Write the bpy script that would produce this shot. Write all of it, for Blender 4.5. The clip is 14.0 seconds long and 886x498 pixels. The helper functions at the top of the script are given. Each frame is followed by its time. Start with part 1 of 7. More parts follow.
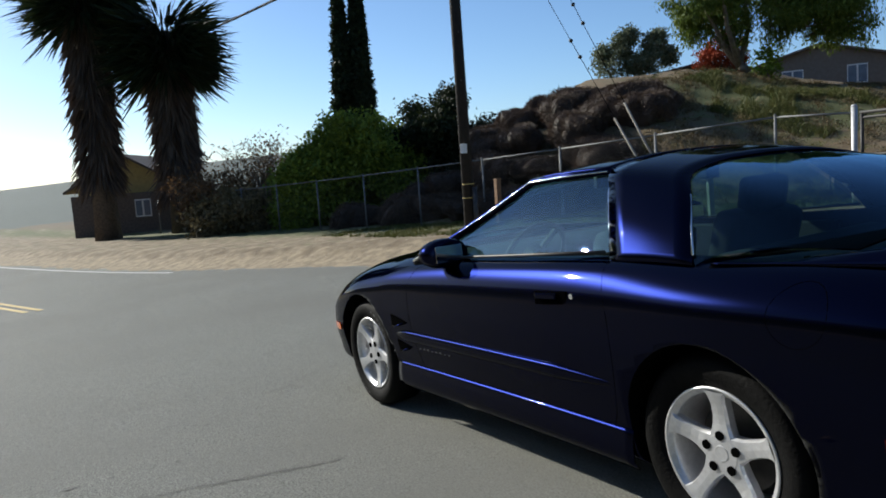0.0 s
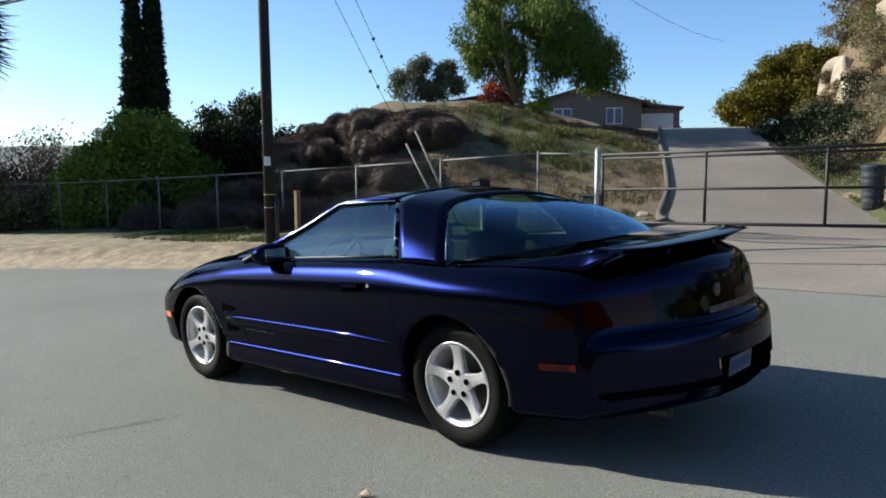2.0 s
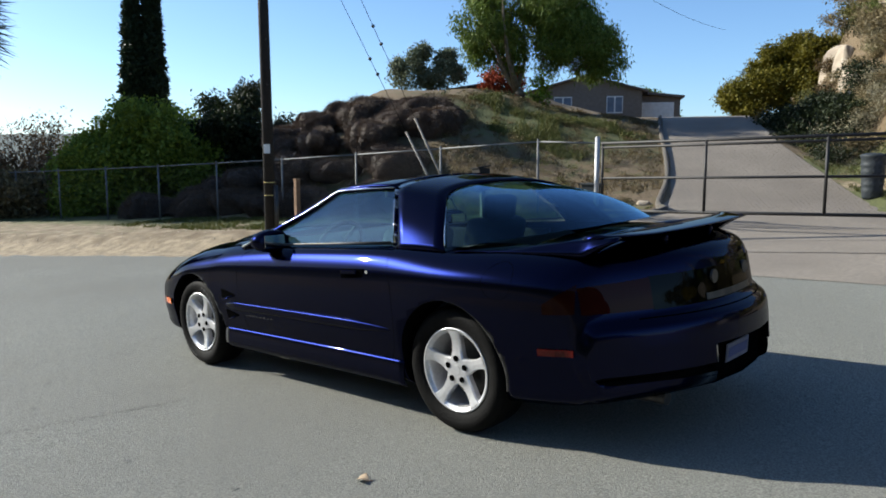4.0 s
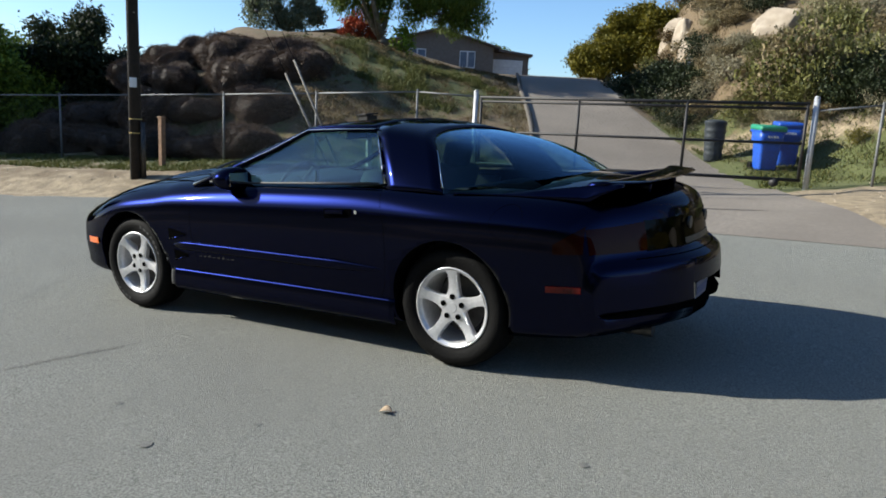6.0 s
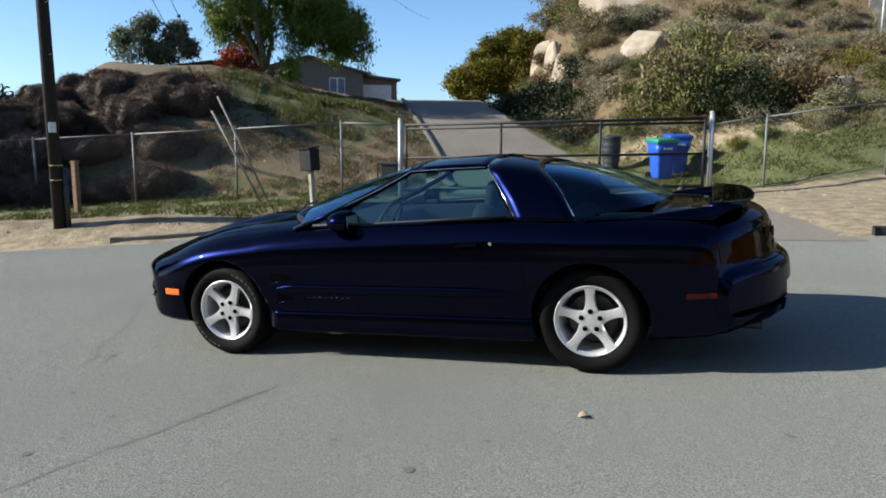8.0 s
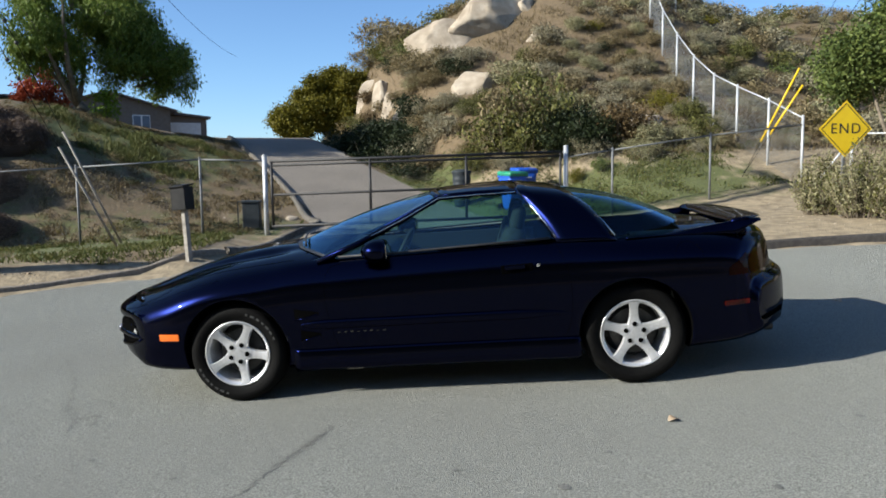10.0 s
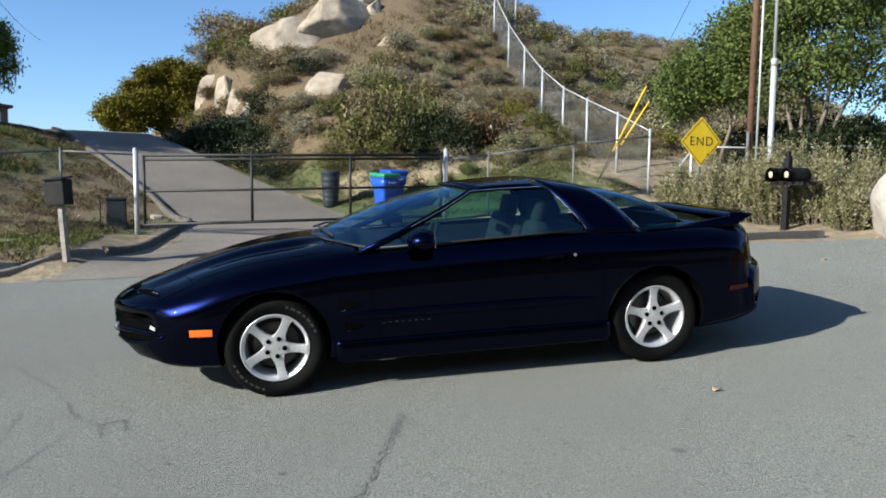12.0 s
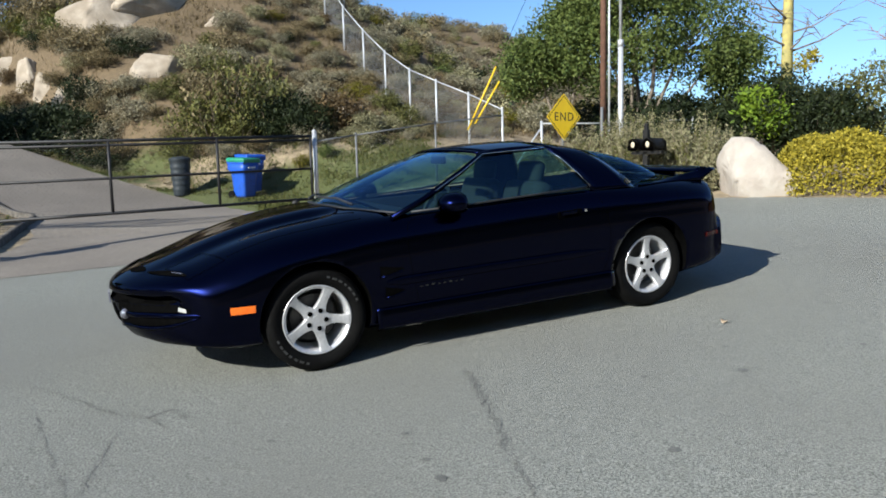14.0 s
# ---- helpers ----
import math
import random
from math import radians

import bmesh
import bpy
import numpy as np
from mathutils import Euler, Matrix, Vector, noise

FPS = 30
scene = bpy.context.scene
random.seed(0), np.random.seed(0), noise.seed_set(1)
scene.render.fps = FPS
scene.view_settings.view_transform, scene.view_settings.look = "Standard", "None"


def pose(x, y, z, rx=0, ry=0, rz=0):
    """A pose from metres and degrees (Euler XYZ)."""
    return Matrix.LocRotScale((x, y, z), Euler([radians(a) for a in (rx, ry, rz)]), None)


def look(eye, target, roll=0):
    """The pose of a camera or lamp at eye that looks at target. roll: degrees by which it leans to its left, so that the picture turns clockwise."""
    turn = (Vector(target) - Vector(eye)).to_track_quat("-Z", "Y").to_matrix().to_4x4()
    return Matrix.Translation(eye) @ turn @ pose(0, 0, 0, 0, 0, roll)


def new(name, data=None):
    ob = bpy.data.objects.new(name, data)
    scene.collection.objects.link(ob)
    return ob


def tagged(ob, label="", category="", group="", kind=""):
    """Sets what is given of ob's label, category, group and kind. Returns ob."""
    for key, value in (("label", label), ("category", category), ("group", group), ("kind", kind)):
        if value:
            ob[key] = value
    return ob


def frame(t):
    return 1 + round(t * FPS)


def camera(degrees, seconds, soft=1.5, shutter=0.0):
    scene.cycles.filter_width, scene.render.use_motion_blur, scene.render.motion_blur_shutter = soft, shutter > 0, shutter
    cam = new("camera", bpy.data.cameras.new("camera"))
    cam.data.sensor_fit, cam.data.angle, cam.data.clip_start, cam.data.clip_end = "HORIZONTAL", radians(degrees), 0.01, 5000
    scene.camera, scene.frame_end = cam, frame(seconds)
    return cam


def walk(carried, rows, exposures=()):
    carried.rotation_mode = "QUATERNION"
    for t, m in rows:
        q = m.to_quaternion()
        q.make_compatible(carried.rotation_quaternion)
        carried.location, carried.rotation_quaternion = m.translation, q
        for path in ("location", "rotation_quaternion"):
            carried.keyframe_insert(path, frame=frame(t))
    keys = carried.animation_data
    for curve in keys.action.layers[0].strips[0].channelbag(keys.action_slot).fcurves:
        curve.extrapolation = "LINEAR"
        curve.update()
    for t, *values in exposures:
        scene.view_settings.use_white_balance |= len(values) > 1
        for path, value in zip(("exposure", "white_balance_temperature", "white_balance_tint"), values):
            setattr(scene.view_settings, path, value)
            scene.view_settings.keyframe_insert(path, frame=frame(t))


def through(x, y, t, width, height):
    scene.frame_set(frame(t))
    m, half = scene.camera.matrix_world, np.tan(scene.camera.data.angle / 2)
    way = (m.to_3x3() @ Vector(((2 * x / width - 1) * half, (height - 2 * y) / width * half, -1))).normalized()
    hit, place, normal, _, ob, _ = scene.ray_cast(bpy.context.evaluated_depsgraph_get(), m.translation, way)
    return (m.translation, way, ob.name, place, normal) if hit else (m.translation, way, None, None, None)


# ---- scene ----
cam = camera(61.3, 14.0, soft=1.8)

PATH = [
    (0.0, (2.8, -2.72, 1.33), (1.081, -1.72, 1.11), -4.0),
    (0.2, (3.21, -3.06, 1.4), (1.66, -1.83, 1.18), -2.2),
    (0.5, (3.602, -3.337, 1.387), (2.088, -2.033, 1.295), -0.7),
    (1, (3.698, -3.51, 1.431), (2.232, -2.154, 1.305), -0.1),
    (1.5, (3.735, -3.569, 1.439), (2.329, -2.158, 1.259), -0.1),
    (2, (3.74, -3.557, 1.442), (2.364, -2.122, 1.231), -0.2),
    (2.5, (3.754, -3.532, 1.434), (2.396, -2.082, 1.2), -0.6),
    (3, (3.779, -3.536, 1.432), (2.406, -2.102, 1.188), -0.8),
    (5.3, (3.449, -3.79, 1.407), (2.168, -2.268, 1.19), 4.0),
    (5.5, (3.337, -3.868, 1.373), (2.143, -2.274, 1.183), 3.1),
    (5.8, (3.24, -4.05, 1.376), (2.07, -2.459, 1.085), 3.0),
    (6, (3.175, -4.167, 1.378), (2.16, -2.482, 1.019), 3.0),
    (6.5, (2.908, -4.393, 1.358), (2.024, -2.629, 1.032), 3.0),
    (7, (2.606, -4.684, 1.403), (1.79, -2.878, 1.137), 2.1),
    (7.2, (2.492, -4.846, 1.459), (1.708, -3.031, 1.163), 1.0),
    (9.3, (0.881, -5.452, 1.388), (0.494, -3.503, 1.155), -0.2),
    (9.5, (0.744, -5.502, 1.38), (0.429, -3.537, 1.178), -1.0),
    (10, (0.423, -5.58, 1.373), (0.27, -3.595, 1.179), -0.8),
    (10.5, (0.053, -5.569, 1.353), (0.003, -3.578, 1.176), 0.3),
    (11, (-0.352, -5.669, 1.335), (-0.274, -3.683, 1.11), -0.2),
    (11.5, (-0.691, -5.648, 1.292), (-0.475, -3.668, 1.106), -1.0),
    (12, (-1.075, -5.649, 1.298), (-0.726, -3.688, 1.115), 0.5),
    (12.5, (-1.461, -5.657, 1.295), (-0.985, -3.725, 1.091), -0.3),
    (13, (-1.835, -5.55, 1.256), (-1.285, -3.64, 1.027), -1.0),
    (13.5, (-2.193, -5.484, 1.187), (-1.446, -3.644, 0.95), -1.3),
    (14, (-2.488, -5.303, 1.151), (-1.652, -3.499, 0.93), -1.5),
]
walk(cam, [(t, look(eye, target, roll)) for t, eye, target, roll in PATH],
     [(0.0, 0.50, 6600, 6), (0.5, 0.66, 6600, 6), (1.0, 0.80, 6600, 6), (2.5, 0.94, 6600, 6), (6.5, 0.92, 6550, 6), (10.0, 0.92, 6500, 6), (12.0, 0.87, 6350, 6), (14.0, 0.81, 6300, 6)])

# ---- light ----
SUN = Vector((-1.78, -0.78, 1.0)).normalized()
world = bpy.data.worlds.new("sky")
world.use_nodes = True
scene.world = world
sky = world.node_tree.nodes.new("ShaderNodeTexSky")
sky.sky_type = "NISHITA"
sky.sun_disc = False
sky.sun_elevation = math.asin(SUN.z)
sky.sun_rotation = math.atan2(SUN.x, SUN.y)
sky.air_density, sky.dust_density, sky.ozone_density = 0.8, 0.5, 5.5
world.node_tree.links.new(sky.outputs[0], world.node_tree.nodes["Background"].inputs[0])
world.node_tree.nodes["Background"].inputs[1].default_value = 0.106
sun_data = bpy.data.lights.new("sun", "SUN")
sun_data.energy, sun_data.angle, sun_data.color = 5.0, radians(0.6), (1.0, 0.955, 0.89)
sun = new("sun", sun_data)
sun.matrix_world = look(SUN * 50, (0, 0, 0))


# ---- materials ----
def surface(name, c1, c2=None, rough=0.7, metal=0.0, scale=6.0, bump=0.0, bscale=40.0, c3=None, scale3=0.7, amount3=0.5,
            coat=0.0, spec=0.5, per="", detail=6.0, clearcoat_rough=0.03, matte=0.0, edge=None):
    """A surface with two colours mixed by fine noise, a third by broad stains, and fine relief."""
    m = bpy.data.materials.new(name)
    m.use_nodes = True
    nt = m.node_tree
    b = nt.nodes["Principled BSDF"]
    b.inputs["Roughness"].default_value, b.inputs["Metallic"].default_value = rough, metal
    b.inputs["Specular IOR Level"].default_value = spec
    b.inputs["Diffuse Roughness"].default_value = matte
    b.inputs["Coat Weight"].default_value, b.inputs["Coat Roughness"].default_value = coat, clearcoat_rough
    if edge:
        b.inputs["Specular Tint"].default_value = (*edge, 1)
    c2 = c2 or tuple(v * 0.75 for v in c1)
    co = nt.nodes.new("ShaderNodeTexCoord")

    def noise_at(s, d, lo, hi):
        n = nt.nodes.new("ShaderNodeTexNoise")
        n.inputs["Scale"].default_value, n.inputs["Detail"].default_value = s, d
        nt.links.new(co.outputs["Object"], n.inputs["Vector"])
        r = nt.nodes.new("ShaderNodeMapRange")
        r.inputs[1].default_value, r.inputs[2].default_value = lo, hi
        nt.links.new(n.outputs["Fac"], r.inputs[0])
        return n, r.outputs[0]

    def mix(f, a, c):
        x = nt.nodes.new("ShaderNodeMix")
        x.data_type = "RGBA"
        nt.links.new(f, x.inputs[0])
        for k, v in ((6, a), (7, c)):
            if isinstance(v, tuple):
                x.inputs[k].default_value = (*v, 1)
            else:
                nt.links.new(v, x.inputs[k])
        return x.outputs[2]

    if per == "island":
        g = nt.nodes.new("ShaderNodeNewGeometry")
        col = mix(g.outputs["Random Per Island"], c1, c2)
    elif per == "object":
        g = nt.nodes.new("ShaderNodeObjectInfo")
        col = mix(g.outputs["Random"], c1, c2)
    else:
        col = mix(noise_at(scale, detail, 0.35, 0.65)[1], c1, c2)
    if c3:
        f = noise_at(scale3, 4, 0.5 - 0.4 * (1 - amount3), 0.75)[1]
        col = mix(f, col, c3)
    nt.links.new(col, b.inputs["Base Color"])
    if bump:
        n, _ = noise_at(bscale, 5, 0, 1)
        k = nt.nodes.new("ShaderNodeBump")
        k.inputs["Strength"].default_value, k.inputs["Distance"].default_value = min(1.0, bump), 0.02
        nt.links.new(n.outputs["Fac"], k.inputs["Height"])
        nt.links.new(k.outputs[0], b.inputs["Normal"])
    return m


def leaf_mat(name, c1, c2, rough=0.6, through=0.2, spec=0.2):
    """Leaves: colour varies leaf by leaf, some light passes through them."""
    m = surface(name, c1, c2, rough=rough, per="island", spec=spec)
    nt = m.node_tree
    b = nt.nodes["Principled BSDF"]
    t = nt.nodes.new("ShaderNodeBsdfTranslucent")
    x = nt.nodes.new("ShaderNodeMixShader")
    x.inputs[0].default_value = through
    link = b.inputs["Base Color"].links[0]
    nt.links.new(link.from_socket, t.inputs["Color"])
    nt.links.new(b.outputs[0], x.inputs[1])
    nt.links.new(t.outputs[0], x.inputs[2])
    nt.links.new(x.outputs[0], nt.nodes["Material Output"].inputs["Surface"])
    return m


def sheen_share(nt, ior):
    """How much of the light a surface throws back: more at a glancing angle, the same from both sides."""
    lw = nt.nodes.new("ShaderNodeLayerWeight")
    lw.inputs["Blend"].default_value = 0.5
    p = nt.nodes.new("ShaderNodeMath")
    p.operation = "POWER"
    p.inputs[1].default_value = 5.0
    nt.links.new(lw.outputs["Facing"], p.inputs[0])
    f0 = ((ior - 1) / (ior + 1)) ** 2
    a = nt.nodes.new("ShaderNodeMath")
    a.operation = "MULTIPLY_ADD"
    a.inputs[1].default_value, a.inputs[2].default_value = 1 - f0, f0
    nt.links.new(p.outputs[0], a.inputs[0])
    return a.outputs[0]


def glass_mat(name, tint, through=0.6, rough=0.0, ior=1.38):
    """Tinted automotive or window glass: mirror-like gloss over a tinted see-through layer."""
    m = bpy.data.materials.new(name)
    m.use_nodes = True
    nt = m.node_tree
    nt.nodes.remove(nt.nodes["Principled BSDF"])
    out = nt.nodes["Material Output"]
    t = nt.nodes.new("ShaderNodeBsdfTransparent")
    t.inputs[0].default_value = (*(v * through for v in tint), 1)
    g = nt.nodes.new("ShaderNodeBsdfGlossy")
    g.inputs["Roughness"].default_value = rough
    g.inputs["Color"].default_value = (0.48, 0.74, 1, 1)
    x = nt.nodes.new("ShaderNodeMixShader")
    nt.links.new(sheen_share(nt, ior), x.inputs[0])
    nt.links.new(t.outputs[0], x.inputs[1])
    nt.links.new(g.outputs[0], x.inputs[2])
    nt.links.new(x.outputs[0], out.inputs["Surface"])
    return m


def lacquer(name, flake, rough, clear=0.7, ior=1.45):
    """Car lacquer: a broad coloured gloss of flakes under a sharp clear gloss."""
    m = bpy.data.materials.new(name)
    m.use_nodes = True
    nt = m.node_tree
    nt.nodes.remove(nt.nodes["Principled BSDF"])
    co = nt.nodes.new("ShaderNodeTexCoord")
    n = nt.nodes.new("ShaderNodeTexNoise")
    n.inputs["Scale"].default_value, n.inputs["Detail"].default_value = 700, 2
    nt.links.new(co.outputs["Object"], n.inputs["Vector"])
    dust = nt.nodes.new("ShaderNodeTexNoise")
    dust.inputs["Scale"].default_value, dust.inputs["Detail"].default_value = 5, 8
    nt.links.new(co.outputs["Object"], dust.inputs["Vector"])
    x = nt.nodes.new("ShaderNodeMix")
    x.data_type = "RGBA"
    x.inputs[6].default_value, x.inputs[7].default_value = (*(v * 0.8 for v in flake), 1), (*(v * 1.2 for v in flake), 1)
    nt.links.new(n.outputs["Fac"], x.inputs[0])
    deep = nt.nodes.new("ShaderNodeBsdfGlossy")
    deep.distribution = "BECKMANN"
    deep.inputs["Roughness"].default_value = rough
    nt.links.new(x.outputs[2], deep.inputs["Color"])
    top = nt.nodes.new("ShaderNodeBsdfGlossy")
    top.inputs["Color"].default_value = (clear, clear, clear, 1)
    r = nt.nodes.new("ShaderNodeMapRange")
    r.inputs[1].default_value, r.inputs[2].default_value, r.inputs[3].default_value, r.inputs[4].default_value = 0.3, 0.7, 0.01, 0.035
    nt.links.new(dust.outputs["Fac"], r.inputs[0])
    nt.links.new(r.outputs[0], top.inputs["Roughness"])
    mixed = nt.nodes.new("ShaderNodeMixShader")
    nt.links.new(sheen_share(nt, ior), mixed.inputs[0])
    nt.links.new(deep.outputs[0], mixed.inputs[1])
    nt.links.new(top.outputs[0], mixed.inputs[2])
    nt.links.new(mixed.outputs[0], nt.nodes["Material Output"].inputs["Surface"])
    return m


M = {
    "asphalt": surface("asphalt", (0.088, 0.092, 0.081), (0.338, 0.343, 0.303), 0.82, scale=110, bump=0.6, bscale=210, c3=(0.185, 0.184, 0.162), scale3=0.35, amount3=0.6, detail=9, spec=0.2, matte=0.2),
    "crack": surface("old_crack", (0.115, 0.115, 0.104), (0.165, 0.163, 0.146), 0.85, scale=50, bump=0.4, bscale=120),
    "asphalt_patch": surface("asphalt_patch", (0.10, 0.10, 0.09), (0.155, 0.153, 0.137), 0.8, scale=50, bump=0.4, bscale=120),
    "concrete": surface("drive_concrete", (0.175, 0.152, 0.124), (0.245, 0.214, 0.175), 0.85, scale=18, bump=0.3, bscale=60, c3=(0.14, 0.12, 0.098), scale3=0.5),
    "kerb": surface("kerb_asphalt", (0.045, 0.04, 0.036), (0.026, 0.023, 0.021), 0.9, scale=20, bump=0.6, bscale=40),
    "soil_edge": surface("worn_kerb", (0.24, 0.20, 0.155), (0.16, 0.135, 0.105), 0.9, scale=20, bump=0.6, bscale=40),
    "kerb_grey": surface("weathered_kerb", (0.13, 0.115, 0.095), (0.065, 0.057, 0.048), 0.9, scale=14, bump=0.6, bscale=40),
    "line_white": surface("road_paint_white", (0.6, 0.6, 0.57), (0.4, 0.4, 0.38), 0.7, scale=25),
    "line_yellow": surface("road_paint_yellow", (0.55, 0.40, 0.12), (0.4, 0.3, 0.12), 0.7, scale=25),
    "fence_wire": surface("dull_fence_wire", (0.05, 0.05, 0.048), (0.07, 0.07, 0.066), 0.7, 0.3, scale=30),
    "galv": surface("galvanised_steel", (0.12, 0.125, 0.125), (0.18, 0.183, 0.185), 0.65, 0.3, scale=30),
    "galv_white": surface("pale_galvanised_post", (0.40, 0.41, 0.42), (0.50, 0.51, 0.52), 0.5, 0.3, scale=25),
    "black_steel": surface("black_painted_steel", (0.007, 0.007, 0.008), (0.014, 0.013, 0.013), 0.6, scale=30),
    "pole_wood": surface("tarred_pole_wood", (0.007, 0.0055, 0.0045), (0.015, 0.011, 0.009), 0.85, scale=14, bump=0.6, bscale=30),
    "pole_brown": surface("brown_pole_wood", (0.15, 0.075, 0.045), (0.10, 0.05, 0.03), 0.85, scale=14, bump=0.5, bscale=30),
    "post_wood": surface("weathered_post_wood", (0.16, 0.09, 0.05), (0.24, 0.14, 0.08), 0.85, scale=16, bump=0.5, bscale=40),
    "grey_wood": surface("grey_wood", (0.22, 0.20, 0.17), (0.32, 0.29, 0.25), 0.85, scale=16, bump=0.5, bscale=40),
    "rock": surface("boulder_granite", (0.44, 0.375, 0.29), (0.31, 0.255, 0.19), 0.9, scale=3.5, bump=0.6, bscale=14, c3=(0.22, 0.175, 0.12), scale3=1.3, amount3=0.6),
    "rock_white": surface("pale_granite", (0.45, 0.41, 0.35), (0.36, 0.32, 0.27), 0.9, scale=4, bump=0.9, bscale=12, c3=(0.34, 0.29, 0.24), scale3=1.6, amount3=0.3),
    "bark": surface("bark", (0.10, 0.075, 0.055), (0.17, 0.13, 0.10), 0.9, scale=12, bump=0.8, bscale=25),
    "bark_pale": surface("pale_bark", (0.22, 0.18, 0.13), (0.13, 0.105, 0.08), 0.9, scale=10, bump=0.6, bscale=25),
    "bark_yellow": surface("yellow_bark", (0.44, 0.37, 0.12), (0.30, 0.27, 0.11), 0.85, scale=8, bump=0.5, bscale=20),
    "twig": surface("dry_twigs", (0.11, 0.088, 0.062), (0.20, 0.16, 0.11), 0.9, per="island"),
    "twig_pink": surface("reddish_twigs", (0.20, 0.13, 0.11), (0.28, 0.2, 0.17), 0.9, per="island"),
    "leaf_pepper": leaf_mat("pepper_leaves", (0.16, 0.21, 0.035), (0.07, 0.11, 0.02)),
    "leaf_dark": leaf_mat("dark_oak_leaves", (0.038, 0.062, 0.016), (0.145, 0.178, 0.045)),
    "leaf_deep": leaf_mat("deep_green_leaves", (0.012, 0.019, 0.007), (0.030, 0.041, 0.014), through=0.2),
    "leaf_cypress": leaf_mat("cypress_leaves", (0.012, 0.022, 0.010), (0.025, 0.04, 0.016), through=0.15),
    "leaf_hedge": leaf_mat("hedge_leaves", (0.23, 0.29, 0.035), (0.075, 0.12, 0.018)),
    "leaf_olive": leaf_mat("olive_leaves", (0.22, 0.24, 0.15), (0.085, 0.11, 0.065)),
    "leaf_mustard": leaf_mat("mustard_leaves", (0.175, 0.148, 0.014), (0.075, 0.074, 0.010)),
    "leaf_ivy": leaf_mat("yellow_ivy_leaves", (0.40, 0.32, 0.035), (0.18, 0.16, 0.022)),
    "leaf_red": leaf_mat("red_leaves", (0.42, 0.085, 0.035), (0.16, 0.032, 0.016)),
    "leaf_lime": leaf_mat("lime_leaves", (0.19, 0.27, 0.025), (0.09, 0.15, 0.016)),
    "leaf_sage": leaf_mat("sage_leaves", (0.38, 0.345, 0.195), (0.10, 0.105, 0.05)),
    "leaf_brown": leaf_mat("dry_brush_leaves", (0.29, 0.228, 0.118), (0.072, 0.058, 0.030)),
    "leaf_grey": leaf_mat("grey_brush_leaves", (0.35, 0.315, 0.205), (0.10, 0.091, 0.058)),
    "leaf_green": leaf_mat("brush_green_leaves", (0.17, 0.165, 0.045), (0.035, 0.042, 0.014)),
    "leaf_dead": leaf_mat("dead_ice_plant", (0.155, 0.108, 0.076), (0.055, 0.039, 0.030), through=0.05),
    "leaf_rust_brush": leaf_mat("rust_brush_leaves", (0.15, 0.10, 0.042), (0.05, 0.035, 0.017)),
    "leaf_rust": leaf_mat("rust_leaves", (0.20, 0.11, 0.05), (0.10, 0.06, 0.03)),
    "grass": leaf_mat("grass_blades", (0.055, 0.080, 0.018), (0.125, 0.115, 0.036)),
    "dry_grass": leaf_mat("dry_grass_blades", (0.19, 0.142, 0.070), (0.07, 0.053, 0.026)),
    "stucco": surface("tan_stucco", (0.18, 0.15, 0.125), (0.15, 0.125, 0.10), 0.9, scale=6, bump=0.2, bscale=60),
    "stucco_yellow": surface("yellow_boards", (0.50, 0.37, 0.14), (0.42, 0.31, 0.12), 0.85, scale=6),
    "roof": surface("brown_shingle", (0.10, 0.08, 0.07), (0.15, 0.12, 0.10), 0.9, scale=12, bump=0.5, bscale=20),
    "white_paint": surface("white_paint", (0.74, 0.74, 0.72), (0.64, 0.64, 0.62), 0.6, scale=5),
    "window_dark": surface("house_window_glass", (0.16, 0.2, 0.26), (0.12, 0.15, 0.2), 0.08, scale=2),
    "bin_blue": surface("blue_bin_plastic", (0.010, 0.085, 0.48), (0.012, 0.07, 0.37), 0.42, scale=9, bump=0.1, bscale=30),
    "bin_green": surface("green_bin_lid", (0.02, 0.26, 0.14), (0.02, 0.2, 0.11), 0.45, scale=9),
    "bin_grey": surface("grey_bin_plastic", (0.018, 0.024, 0.028), (0.028, 0.035, 0.04), 0.55, scale=9, spec=0.3),
    "sign_yellow": surface("sign_yellow", (0.88, 0.60, 0.02), (0.82, 0.54, 0.02), 0.4, scale=4),
    "strap_yellow": surface("yellow_plastic", (0.80, 0.55, 0.02), (0.7, 0.46, 0.02), 0.45, scale=6),
    "sign_black": surface("sign_black", (0.015, 0.015, 0.015), (0.025, 0.025, 0.025), 0.6, scale=8),
    "mail_black": surface("mailbox_black", (0.008, 0.008, 0.008), (0.014, 0.013, 0.012), 0.6, scale=10, spec=0.2),
    "mail_cream": surface("cream_paint", (0.46, 0.40, 0.28), (0.40, 0.34, 0.24), 0.6, scale=10),
    "wire": surface("black_cable", (0.004, 0.004, 0.005), (0.007, 0.007, 0.007), 0.75, spec=0.1, scale=30),
    "litter": surface("dry_leaf", (0.42, 0.33, 0.22), (0.30, 0.2, 0.12), 0.8, scale=40),
    "paint": lacquer("midnight_blue_paint", (0.0018, 0.0031, 0.0195), 0.30, 0.41, 1.34),
    "trim_black": surface("black_trim", (0.012, 0.012, 0.013), (0.02, 0.02, 0.02), 0.55, scale=40),
    # near-black without gloss: the shade inside openings, put into the colour
    "shade_black": surface("painted_shade_black", (0.002, 0.002, 0.002), (0.003, 0.003, 0.003), 0.9, scale=20, spec=0.0),
    "rubber": surface("tyre_rubber", (0.0022, 0.0022, 0.0022), (0.004, 0.0039, 0.0038), 0.72, spec=0.10, scale=30, bump=0.2, bscale=80),
    "lamp_white": surface("clear_lamp_lens", (0.42, 0.42, 0.40), (0.34, 0.34, 0.33), 0.15, scale=60, coat=0.5),
